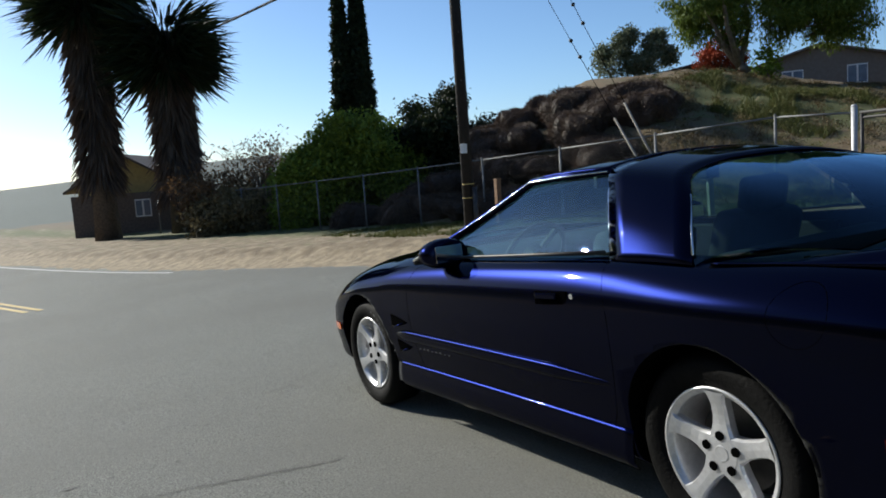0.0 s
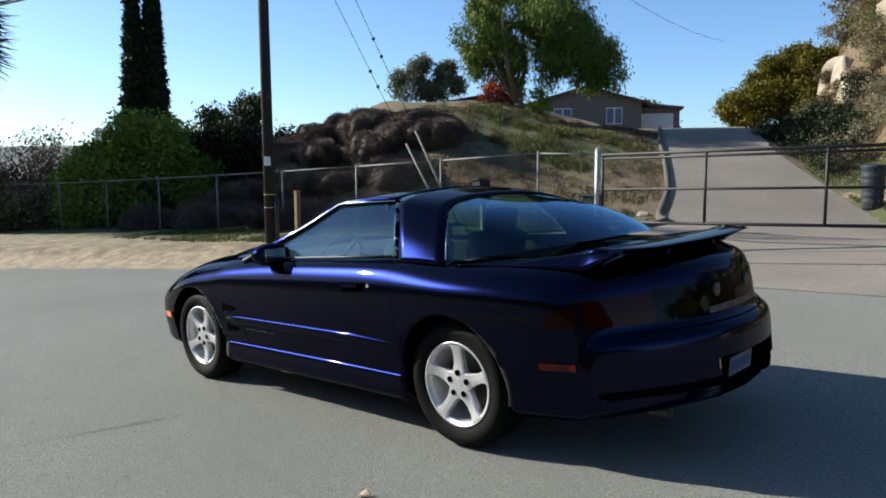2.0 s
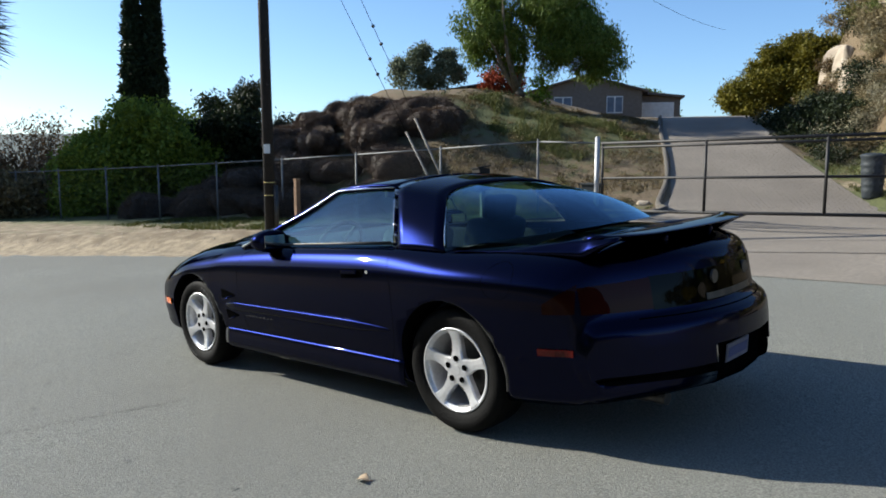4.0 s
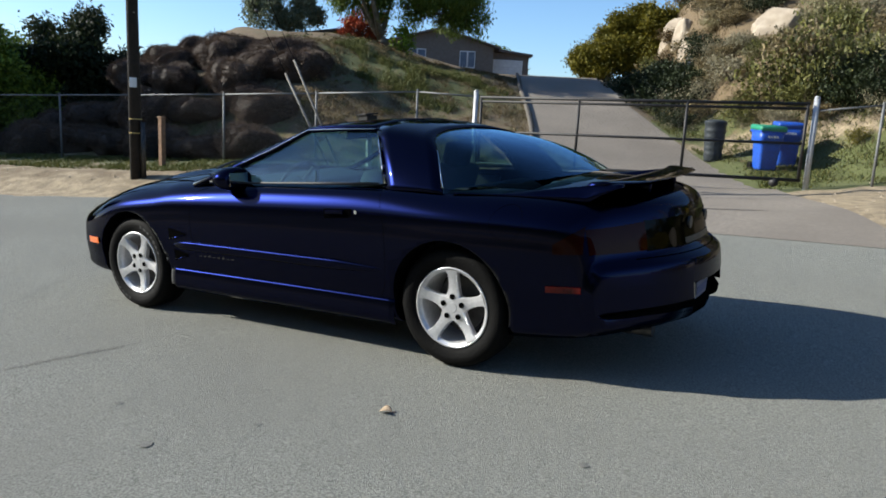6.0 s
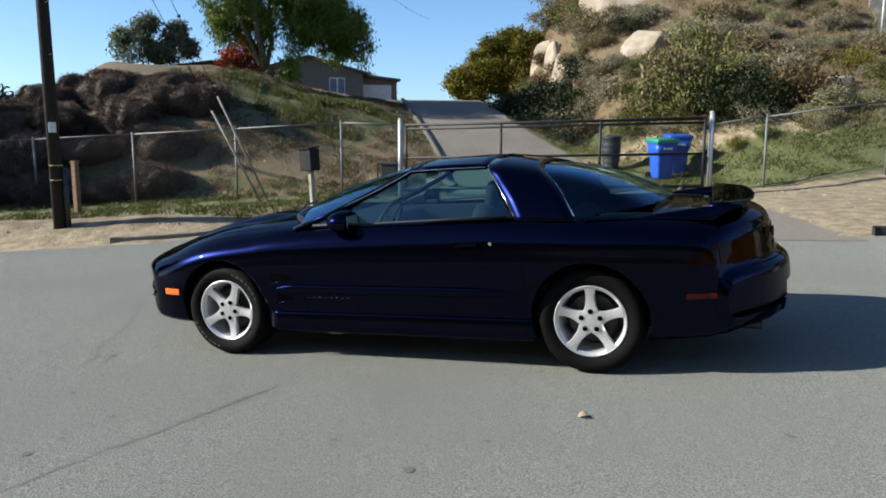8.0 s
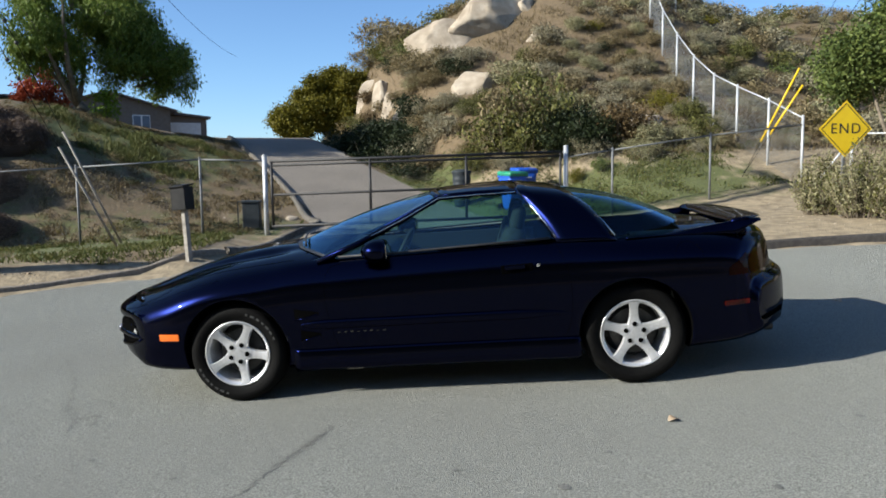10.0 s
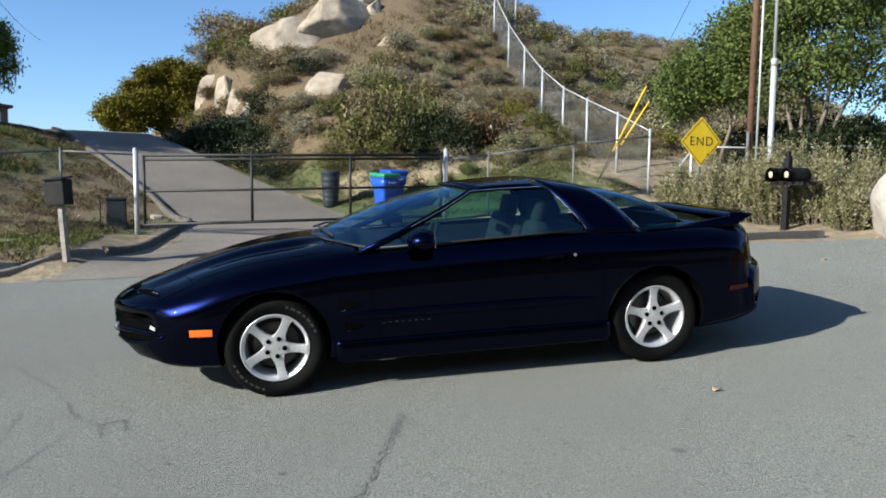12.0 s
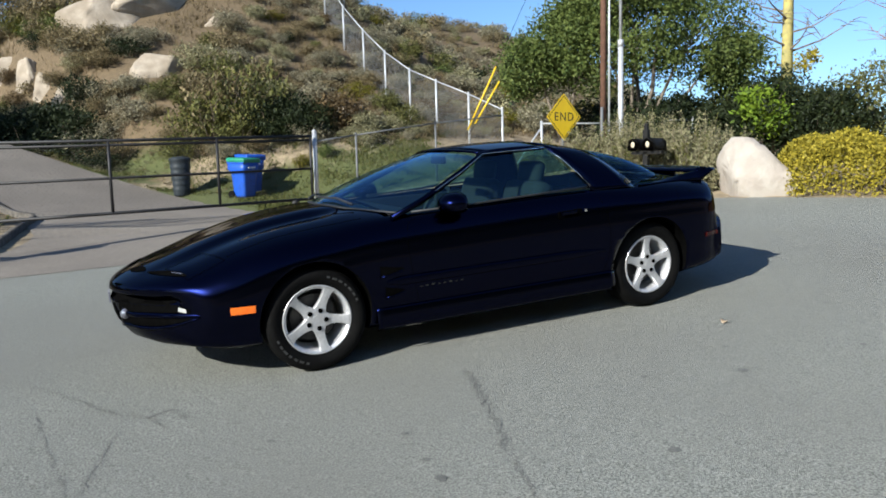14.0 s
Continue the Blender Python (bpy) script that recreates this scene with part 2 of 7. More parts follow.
    "worn_white": surface("worn_white_rubber", (0.04, 0.04, 0.039), (0.006, 0.006, 0.006), 0.7, scale=120),
    "seam": surface("panel_gap", (0.001, 0.001, 0.0012), (0.0015, 0.0015, 0.002), 0.95, scale=40, spec=0.0),
    "alloy": surface("silver_alloy", (0.66, 0.66, 0.67), (0.58, 0.58, 0.59), 0.34, 0.62, scale=60),
    "dark_metal": surface("dark_metal", (0.05, 0.05, 0.05), (0.09, 0.085, 0.08), 0.5, 0.8, scale=20),
    "chrome": surface("chrome", (0.8, 0.8, 0.8), (0.75, 0.75, 0.75), 0.08, 1.0, scale=20),
    "tail_black": lacquer("tail_panel_black", (0.001, 0.001, 0.0012), 0.4, 0.22),
    "tail_red": lacquer("tail_lens_red", (0.016, 0.0012, 0.001), 0.5, 0.22),
    "lens_red": surface("marker_red", (0.075, 0.005, 0.004), (0.055, 0.004, 0.003), 0.2, scale=30, coat=0.15, spec=0.2),
    "lens_orange": surface("marker_orange", (0.80, 0.16, 0.012), (0.7, 0.13, 0.01), 0.25, scale=60, coat=1.0),
    "lens_clear": surface("lamp_lens", (0.12, 0.12, 0.14), (0.08, 0.08, 0.1), 0.1, 0.2, scale=40, coat=1.0),
    "plate": surface("plate_white", (0.15, 0.15, 0.20), (0.12, 0.12, 0.16), 0.5, scale=30),
    "plate_bar": surface("plate_blue", (0.03, 0.05, 0.16), (0.04, 0.06, 0.18), 0.5, scale=30),
    "cloth": surface("seat_cloth", (0.012, 0.013, 0.0145), (0.019, 0.0205, 0.022), 0.9, scale=50, bump=0.2, bscale=200),
    "dash": surface("dash_plastic", (0.008, 0.009, 0.0105), (0.013, 0.0145, 0.016), 0.7, scale=50),
    "glass": glass_mat("tinted_glass", (0.58, 0.86, 0.82), 0.86, ior=1.85),
    "glass_front": glass_mat("windshield_glass", (0.66, 0.88, 0.84), 0.8, ior=2.2),
    "glass_dark": glass_mat("dark_tinted_glass", (0.55, 0.82, 0.78), 0.50, ior=1.52),
}


# ---- mesh helpers ----
def mesh_of(name, verts, faces, materials, smooth=False):
    me = bpy.data.meshes.new(name)
    me.from_pydata([tuple(v) for v in verts], [], faces)
    for m in materials if isinstance(materials, (list, tuple)) else [materials]:
        me.materials.append(m)
    if smooth:
        me.polygons.foreach_set("use_smooth", [True] * len(me.polygons))
    me.update()
    return me


def part(name, bm, material, parent, label="", smooth=False):
    """Links a bmesh as one mesh object under a thing or a part."""
    me = bpy.data.meshes.new(name)
    bm.normal_update()
    bm.to_mesh(me)
    bm.free()
    me.materials.append(material)
    if smooth:
        me.polygons.foreach_set("use_smooth", [True] * len(me.polygons))
    ob = new(name, me)
    ob.parent = parent
    return tagged(ob, label)


def thing(name, label, category, m=None, group="", kind=""):
    ob = new(name)
    ob.empty_display_size = 0.2
    if m is not None:
        ob.matrix_world = m
    return tagged(ob, label, category, group, kind)


def box(bm, size, m=None, bevel=0.0):
    """A box of that size, bevelled, at the pose m."""
    r = bmesh.ops.create_cube(bm, size=1.0, matrix=(m or Matrix()) @ Matrix.Diagonal((*size, 1)))
    if bevel:
        vs = set(r["verts"])
        es = [e for e in bm.edges if e.verts[0] in vs and e.verts[1] in vs]
        bmesh.ops.bevel(bm, geom=es, offset=bevel, segments=2, affect="EDGES", profile=0.6)
    return bm


def rod(bm, a, b, r, r2=None, sides=8, caps=True):
    """A straight round bar from a to b."""
    a, b = Vector(a), Vector(b)
    d = b - a
    m = Matrix.Translation((a + b) / 2) @ d.to_track_quat("Z", "Y").to_matrix().to_4x4()
    bmesh.ops.create_cone(bm, cap_ends=caps, segments=sides, radius1=r, radius2=r if r2 is None else r2, depth=d.length, matrix=m)
    return bm


def tube(bm, pts, radii, sides=7):
    """A bent, tapering limb through the points."""
    rings = []
    n = len(pts)
    pts = [Vector(p) for p in pts]
    for i, p in enumerate(pts):
        d = (pts[min(i + 1, n - 1)] - pts[max(i - 1, 0)]).normalized()
        q = d.to_track_quat("Z", "Y")
        r = radii[i] if isinstance(radii, (list, tuple)) else radii
        rings.append([bm.verts.new(p + q @ Vector((math.cos(k * math.tau / sides) * r, math.sin(k * math.tau / sides) * r, 0))) for k in range(sides)])
    for a, b in zip(rings, rings[1:]):
        for k in range(sides):
            bm.faces.new((a[k], a[(k + 1) % sides], b[(k + 1) % sides], b[k]))
    bm.faces.new(rings[0][::-1])
    bm.faces.new(rings[-1])
    return bm


def smooth(a, b, x):
    t = np.clip((x - a) / (b - a), 0, 1)
    return t * t * (3 - 2 * t)


# ---- ground ----
EDGE_X = (-60, -17, -10.4, -7.35, -5.3, -3.6, 2.2, 4.7, 6.8, 7.6, 8.4, 9.2)
EDGE_Y = (-12, 0.5, 3.0, 4.1, 5.5, 5.3, 4.6, 4.7, 4.5, 3.8, 2.2, 1.2)
FENCE_U, FENCE_N = np.array((-0.971, -0.238)), np.array((-0.238, 0.971))
GATE_L, GATE_R, CORNER = (-4.28, 9.19), (1.79, 10.2), (6.99, 11.38)
CREST, DRIVE_FOOT = np.array((-8.75, 23.75)), np.array((-1.55, 9.6))


def road_edge(x):
    return np.interp(x, EDGE_X, EDGE_Y)


def plane(x, y):
    return 0.055 * 22 * np.tanh(x / 22) + 0.025 * np.clip(y, -14, 14)


def drive_coords(x, y):
    d = CREST - DRIVE_FOOT
    length = np.hypot(*d)
    u = d / length
    s = (x - DRIVE_FOOT[0]) * u[0] + (y - DRIVE_FOOT[1]) * u[1]
    across = (x - DRIVE_FOOT[0]) * u[1] - (y - DRIVE_FOOT[1]) * u[0]
    return s, across, length


def half_left(s):
    return np.interp(s, (-1, 0, 3, 7, 10, 16), (2.4, 2.1, 1.2, 1.25, 1.5, 1.6))


def half_right(s):
    return np.interp(s, (0, 1.6, 5.5, 9, 13.5, 16), (2.9, 2.8, 2.25, 1.62, 1.3, 1.5))


def height(x, y):
    """The lie of the land at x, y (arrays)."""
    x, y = np.asarray(x, float), np.asarray(y, float)
    base = plane(x, y)
    e = y - road_edge(x)
    bank = 0.34 * smooth(0.0, 1.5, e) * smooth(-3.7, -5.0, x) + 0.10 * smooth(0, 2.5, e) * smooth(1.5, 3.0, x)
    dn = (x - GATE_L[0]) * FENCE_N[0] + (y - GATE_L[1]) * FENCE_N[1]
    _, side, _ = drive_coords(x, y)
    left = (3.1 * smooth(0.2, 13.0, dn) + 1.6 * smooth(0.3, 4.0, dn) * smooth(-2.5, -9.0, side)) * smooth(-19.0, -14.2, x + 0.6 * (y - 9)) * (1 - 0.5 * smooth(28, 60, y))
    left = left - 0.6 * np.exp(-(((x + 15) / 5) ** 2 + ((y - 19.5) / 3.5) ** 2))
    r1 = (x - 3) ** 2 + (y - 31) ** 2
    right = (10.2 * np.exp(-r1 / 140)) ** 3 + (8.2 * np.exp(-((x - 17) ** 2 / 190 + (y - 37) ** 2 / 120))) ** 3
    start = 1.8 * smooth(4.5, 1.5, x)
    right = np.cbrt(right) * smooth(9.5 + start, 13.5 + start, y) * (1 - .85 * np.exp(-((x - .9) ** 2 + (y - 12.9) ** 2) / 1.1))
    near = smooth(-1.0, 1.0, side)
    rise = smooth(1.2, 5.2, side)
    hills = np.maximum(left * (1 - near), right * rise) + np.minimum(left * (1 - near), right * rise) * 0.3
    lumps = 0.10 * np.sin(1.3 * x + 0.7 * y) * np.sin(0.9 * y - 0.4 * x) * smooth(0.5, 3, hills)
    land = base + bank + hills + lumps
    s, across, length = drive_coords(x, y)
    ramp = plane(DRIVE_FOOT[0], DRIVE_FOOT[1]) + 0.02 + 2.78 * smooth(-0.05, 1.02, s / length) - 0.06 * np.clip(s - length, 0, 60)
    half = np.where(across < 0, half_left(s), half_right(s))
    mask = (1 - smooth(half, half + 2.4, np.abs(across))) * smooth(-0.8, 0.6, s)
    land = land * (1 - mask) + ramp * mask + 0.24 * np.exp(-((x - .6) ** 2 + (y - 12.9) ** 2) / 2.2) * smooth(half - .05, half + .5, across)
    # behind: an unseen bank at the viewer's back, which the car reflects
    behind = 11.0 * smooth(-11, -25, y) * (1 - smooth(60, 90, np.abs(x)))
    far = np.hypot(x, y)
    ridge = 13 * np.exp(-((x + 380) ** 2 / 14000 + (y - 150) ** 2 / 16000)) + 3 * smooth(120, 700, far)
    return land * (1 - smooth(60, 130, far)) + behind + ridge


def axis(lo, hi, step):
    mid = np.arange(lo, hi + step, step)
    grow = np.cumsum(step * 1.28 ** np.arange(1, 26))
    return np.concatenate([lo - grow[::-1], mid, mid[-1] + grow])


def place(x, y, dz=0.0):
    return Vector((x, y, float(height(x, y)) + dz))


gx, gy = axis(-24, 22, 0.36), axis(-9, 42, 0.36)
GX, GY = np.meshgrid(gx, gy)
GZ = height(GX, GY)
on_road = (GY < road_edge(GX) - 0.3) & (GY > -9.5) & (GX < 8.6)
sd, ad, ld = drive_coords(GX, GY)
on_drive = (ad > -half_left(sd) + 0.3) & (ad < half_right(sd) - 0.3) & (sd > 0) & (sd < ld + 8)
on_apron = (GY > road_edge(GX) - 0.5) & (GY < 10.8) & (GX > -3.2 - (8.65 - GY) * 0.47) & (GX < 0.8 + (10.9 - GY) * 0.408)
GZ = GZ - 0.05 * (on_road | on_drive | on_apron) + 0.02 * (np.sin(GX * 5.1 + GY * 3.3) * np.sin(GY * 4.7 - GX * 2.2)) * ~(on_road | on_drive | on_apron)
nx, ny = len(gx), len(gy)
faces = [(j * nx + i, j * nx + i + 1, (j + 1) * nx + i + 1, (j + 1) * nx + i) for j in range(ny - 1) for i in range(nx - 1)]


def ground_mat():
    """Bare tan soil, dry litter and green growth, by where each grows, blue-green far out; green also darkens the
    unseen bank.
    """
    m = surface("soil", (0.30, 0.238, 0.150), (0.175, 0.136, 0.086), 0.95, scale=5, bump=1.0, bscale=14)
    nt = m.node_tree
    b = nt.nodes["Principled BSDF"]
    col = b.inputs["Base Color"].links[0].from_socket
    co = next(n for n in nt.nodes if n.type == "TEX_COORD")
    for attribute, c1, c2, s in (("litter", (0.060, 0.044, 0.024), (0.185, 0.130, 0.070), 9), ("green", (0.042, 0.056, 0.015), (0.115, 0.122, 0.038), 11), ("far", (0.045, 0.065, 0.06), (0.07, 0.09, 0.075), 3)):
        a = nt.nodes.new("ShaderNodeAttribute")
        a.attribute_name = attribute
        n = nt.nodes.new("ShaderNodeTexNoise")
        n.inputs["Scale"].default_value, n.inputs["Detail"].default_value = s * 0.25, 8
        nt.links.new(co.outputs["Object"], n.inputs["Vector"])
        n2 = nt.nodes.new("ShaderNodeTexNoise")
        n2.inputs["Scale"].default_value, n2.inputs["Detail"].default_value = s, 6
        nt.links.new(co.outputs["Object"], n2.inputs["Vector"])
        add = nt.nodes.new("ShaderNodeMath")
        add.operation = "ADD"
        nt.links.new(a.outputs["Fac"], add.inputs[0])
        nt.links.new(n.outputs["Fac"], add.inputs[1])
        r = nt.nodes.new("ShaderNodeMapRange")
        r.inputs[1].default_value, r.inputs[2].default_value = 0.85, 1.15
        nt.links.new(add.outputs[0], r.inputs[0])
        cc = nt.nodes.new("ShaderNodeMix")
        cc.data_type = "RGBA"
        cc.inputs[6].default_value, cc.inputs[7].default_value = (*c1, 1), (*c2, 1)
        nt.links.new(n2.outputs["Fac"], cc.inputs[0])
        x = nt.nodes.new("ShaderNodeMix")
        x.data_type = "RGBA"
        nt.links.new(r.outputs[0], x.inputs[0])
        nt.links.new(col, x.inputs[6])
        nt.links.new(cc.outputs[2], x.inputs[7])
        col = x.outputs[2]
    nt.links.new(col, b.inputs["Base Color"])
    return m


M["soil"] = ground_mat()
SD, AD, _ = drive_coords(GX, GY)
DN = (GX - GATE_L[0]) * FENCE_N[0] + (GY - GATE_L[1]) * FENCE_N[1]
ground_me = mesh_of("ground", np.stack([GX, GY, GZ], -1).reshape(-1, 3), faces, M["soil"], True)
verge = smooth(2.0, 3.4, GY - road_edge(GX))
# The last term, south of y = -10, colours the unseen bank dark for its shade.
green = 0.33 * smooth(.4, 1.6, GY - road_edge(GX)) * (GX < -5) * (DN < 0) + 0.55 * smooth(-2.5, 0.2, DN) * (1 - smooth(0.5, 2.5, DN)) * verge * (GX < -4) \
    + 0.30 * smooth(0.6, 2.0, DN) * (GX < -3.5) * (AD < -half_left(SD)) + 0.75 * np.exp(-((GX + 10.2) ** 2 / 9 + (GY - 15.5) ** 2 / 5)) \
    + 0.75 * np.exp(-((GX - 1.8) ** 2 / 9 + (GY - 12.2) ** 2 / 3.2)) + 0.6 * np.exp(-((GX - 5.0) ** 2 / 5 + (GY - 12.0) ** 2 / 2)) + 0.8 * (AD > 0) * (1 - smooth(half_right(SD) + 1.2, half_right(SD) + 2.6, AD)) * (SD > -1) * (1 - smooth(6, 9, SD)) + 1.0 * smooth(-10, -14, GY)
litter = 0.5 * smooth(.2, 1.0, GY - road_edge(GX)) * (GX < -4) * (DN < .3) + 0.9 * smooth(0.2, 1.5, DN) * (AD < 0) + 0.9 * smooth(12, 16, GY) * (AD > 1.5) + 0.5 * (np.hypot(GX, GY) > 60)
bare = np.exp(-((GX - .9) / 2.8) ** 2 - ((GY - 14.9) / .75) ** 2)
green, litter = green * (1 - bare), litter * (1 - .9 * bare)
# far: the blue-green tone sets in between 45 and 70 m out
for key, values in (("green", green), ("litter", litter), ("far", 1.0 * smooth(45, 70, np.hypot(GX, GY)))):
    ground_me.attributes.new(key, "FLOAT", "POINT").data.foreach_set("value", values.astype(np.float32).ravel())
ground = tagged(new("ground", ground_me), "tan dirt, dry litter and patchy grass hillside", "ground", kind="structure")


def sheet(name, rows, dz, material, label, category):
    """A surface laid on the land: rows of (x, y) points."""
    w = len(rows[0])
    vs = [(x, y, float(height(x, y)) + (dz if isinstance(dz, float) else dz[j])) for j, row in enumerate(rows) for x, y in row]
    fs = [(j * w + i, j * w + i + 1, (j + 1) * w + i + 1, (j + 1) * w + i) for j in range(len(rows) - 1) for i in range(w - 1)]
    return tagged(new(name, mesh_of(name, vs, fs, material, True)), label, category, kind="structure")


wob = lambda x: 0.05 * math.sin(2.1 * x) + 0.04 * math.sin(5.3 * x + 1) + 0.03 * math.sin(11.7 * x)
xs = np.concatenate([np.arange(-90, -24, 3.0), np.arange(-24, 9.01, 0.3)])
rows = [[(x, -9 + (road_edge(x) + wob(x) + 9) * v) for x in xs] for v in np.linspace(0, 1, 44)]
road = sheet("road", rows, 0.0, M["asphalt"], "worn grey asphalt road with cracks", "road")
rows = []
for v in np.linspace(0, 1, 90):
    s = -4.6 + v * 30
    line = []
    for w in np.linspace(-1, 1, 13):
        u = (CREST - DRIVE_FOOT) / np.hypot(*(CREST - DRIVE_FOOT))
        if s >= 0:
            c = DRIVE_FOOT + u * s
            p = c + np.array((u[1], -u[0])) * w * float(half_left(s) if w < 0 else half_right(s))
        else:
            k = -s / 4.6
            left = np.array((-3.63, 8.5)) * (1 - k) + np.array((-4.9, 5.52)) * k
            right = np.array((0.55, 10.7)) * (1 - k) + np.array((3.6, 4.62)) * k
            left = (DRIVE_FOOT + np.array((u[1], -u[0])) * -2.1) * (1 - k) + np.array((-4.75, 5.2)) * k
            right = (DRIVE_FOOT + np.array((u[1], -u[0])) * 2.9) * (1 - k) + np.array((3.6, 4.28)) * k
            p = left * (1 - (w + 1) / 2) + right * (w + 1) / 2
        line.append((p[0], p[1]))
    rows.append(line)
driveway = sheet("driveway", rows, [0.005 + 0.017 * float(smooth(0, .05, v)) for v in np.linspace(0, 1, 90)], M["concrete"], "sloping pinkish concrete driveway climbing the hill", "driveway")


# ---- posts, fences, gate ----
def fence_mesh(bm, a, b, z0, z1, step=0.055, wire=0.0010):
    """Chain-link wire between two plan points: strands both ways; z0 and z1 tell the lower and upper edge at a share of the way."""
    a, b = Vector((*a, 0)), Vector((*b, 0))
    d = b - a
    length = d.length
    u = d / length
    n = Vector((-u.y, u.x, 0))
    tall = z1(0.5) - z0(0.5)
    k = -tall
    out = []
    while k < length:
        for sgn in (1, -1):
            s0, s1 = k, k + tall
            f0, f1 = 0.0, 1.0
            if s0 < 0:
                f0 = -s0 / tall
            if s1 > length:
                f1 = (length - s0) / tall
            if f1 <= f0:
                continue
            pa, pb = s0 + f0 * tall, s0 + f1 * tall
            za, zb = (f0, f1) if sgn > 0 else (1 - f0, 1 - f1)
            ea = z0(pa / length) + (z1(pa / length) - z0(pa / length)) * za
            eb = z0(pb / length) + (z1(pb / length) - z0(pb / length)) * zb
            out.append((a + u * pa + Vector((0, 0, ea)), a + u * pb + Vector((0, 0, eb))))
        k += step * 1.414
    for p, q in out:
        r = (q - p).normalized()
        w = r.cross(n).normalized() * wire
        vs = [bm.verts.new(p + w), bm.verts.new(p - w * .5 + n * wire), bm.verts.new(p - w * .5 - n * wire), bm.verts.new(q + w), bm.verts.new(q - w * .5 + n * wire), bm.verts.new(q - w * .5 - n * wire)]
        for i in range(3):
            bm.faces.new((vs[i], vs[(i + 1) % 3], vs[3 + (i + 1) % 3], vs[3 + i]))
    return bm


def post_mesh(bm, base, tall, r, cap=True):
    rod(bm, base - Vector((0, 0, .15)), base + Vector((0, 0, tall)), r, sides=10)
    if cap:
        bmesh.ops.create_uvsphere(bm, u_segments=10, v_segments=6, radius=r * 1.15, matrix=Matrix.Translation(base + Vector((0, 0, tall))))
    return bm


def chain_fence(name, label, posts, tall, r=.024, mat_post="galv", rail=True, sink=.04, wire=.0010, mat_wire="fence_wire"):
    f = thing(name, label, "fence")
    tops = []
    for x, y in posts:
        p = place(x, y)
        tops.append(p + Vector((0, 0, tall)))
        part("post", post_mesh(bmesh.new(), p, tall + .03, r), M[mat_post], f, "", True)
    for i in range(len(posts) - 1):
        p, q = tops[i], tops[i + 1]
        if rail:
            part("top_rail", rod(bmesh.new(), p, q, .017, sides=8), M[mat_post], f, "", True)
        z0 = lambda k: p.z + (q.z - p.z) * k - tall + sink
        z1 = lambda k: p.z + (q.z - p.z) * k - .01
        tagged(part("mesh_panel", fence_mesh(bmesh.new(), posts[i], posts[i + 1], z0, z1, wire=wire), M[mat_wire], f, "woven chain-link wire"), kind="stuff")
    return f


fl = [GATE_L]
for k in range(12):
    d = 1.25 + 2.3 * k
    fl.append((GATE_L[0] + FENCE_U[0] * d, GATE_L[1] + FENCE_U[1] * d))
chain_fence("chain_link_fence", "grey chain-link fence with thin galvanised posts along the verge", fl, 1.50, wire=.0006)
g0, g1 = Vector((*GATE_L, 0)), Vector((*GATE_R, 0))
for gxy, tall in ((GATE_L, 1.60), (GATE_R, 1.58)):
    t = thing("gate_post", "stout pale galvanised gate post set in the ground", "post", Matrix.Translation(place(*gxy)), "gate posts")
    part("pipe", post_mesh(bmesh.new(), Vector((0, 0, 0)), tall, .048, False), M["galv_white"], t, "", True)
    part("cap", rod(bmesh.new(), (0, 0, tall), (0, 0, tall + .03), .052, .03, sides=14), M["galv_white"], t, "", True)
gate = thing("sliding_gate", "long black steel chain-link sliding gate across the driveway", "gate")
ga, gb = g0.lerp(g1, .02), g0.lerp(g1, .985)
za, zb = float(height(*GATE_L)) + .19, float(height(*GATE_R)) + .17
gp = lambda s, z: ga.lerp(gb, s) + Vector((0, -.07, za + (zb - za) * s + z))
for z, r in ((0, .030), (.63, .024), (1.22, .024), (1.30, .028)):
    part("rail", rod(bmesh.new(), gp(0, z), gp(1, z), r, sides=8), M["black_steel"], gate, "", True)
for s in (0.005, .335, .665, .995):
    part("upright", rod(bmesh.new(), gp(s, 0), gp(s, 1.30), .028, sides=8), M["black_steel"], gate, "", True)
pa, pb = gp(0, 0), gp(1, 0)
tagged(part("mesh_panel", fence_mesh(bmesh.new(), (pa.x, pa.y), (pb.x, pb.y), lambda k: za + (zb - za) * k, lambda k: za + (zb - za) * k + 1.22), M["black_steel"], gate), kind="stuff")
for s in (.93,):
    c = gp(s, -.06)
    part("wheel", rod(bmesh.new(), c + Vector((0, -.03, 0)), c + Vector((0, .03, 0)), .075, sides=16), M["black_steel"], gate, "", True)
cr = [GATE_R]
for k in (.19, .60, 1.0):
    cr.append((GATE_R[0] + (CORNER[0] - GATE_R[0]) * k, GATE_R[1] + (CORNER[1] - GATE_R[1]) * k))
chain_fence("chain_link_fence", "grey chain-link fence beside the gate", cr, 1.36)
hf = [CORNER, (6.72, 12.7), (6.42, 14.1), (6.25, 15.6), (6.1, 17.2), (6.0, 18.9), (5.95, 20.8), (5.95, 23.0), (7.2, 24.5), (7.4, 27.0)]
chain_fence("hillside_fence", "pale chain-link fence climbing the rocky hill", hf, 1.5, .03, "galv_white", wire=.0020, mat_wire="galv")

# utility pole on the verge, with guy guards and wires
PX, PY = -8.75, 4.62
pz = float(height(PX, PY))
pole = thing("utility_pole", "tall dark tarred wooden utility pole on the verge", "utility pole", Matrix.Translation((PX, PY, pz)))
part("shaft", rod(bmesh.new(), (0, 0, -.3), (-.10, 0, 10.5), .108, .085, sides=20), M["pole_wood"], pole, "", True)
part("tag_plate", box(bmesh.new(), (.02, .12, .17), pose(.075, -.088, 1.70, 0, 0, -40), .004), M["white_paint"], pole, "small white number tag")
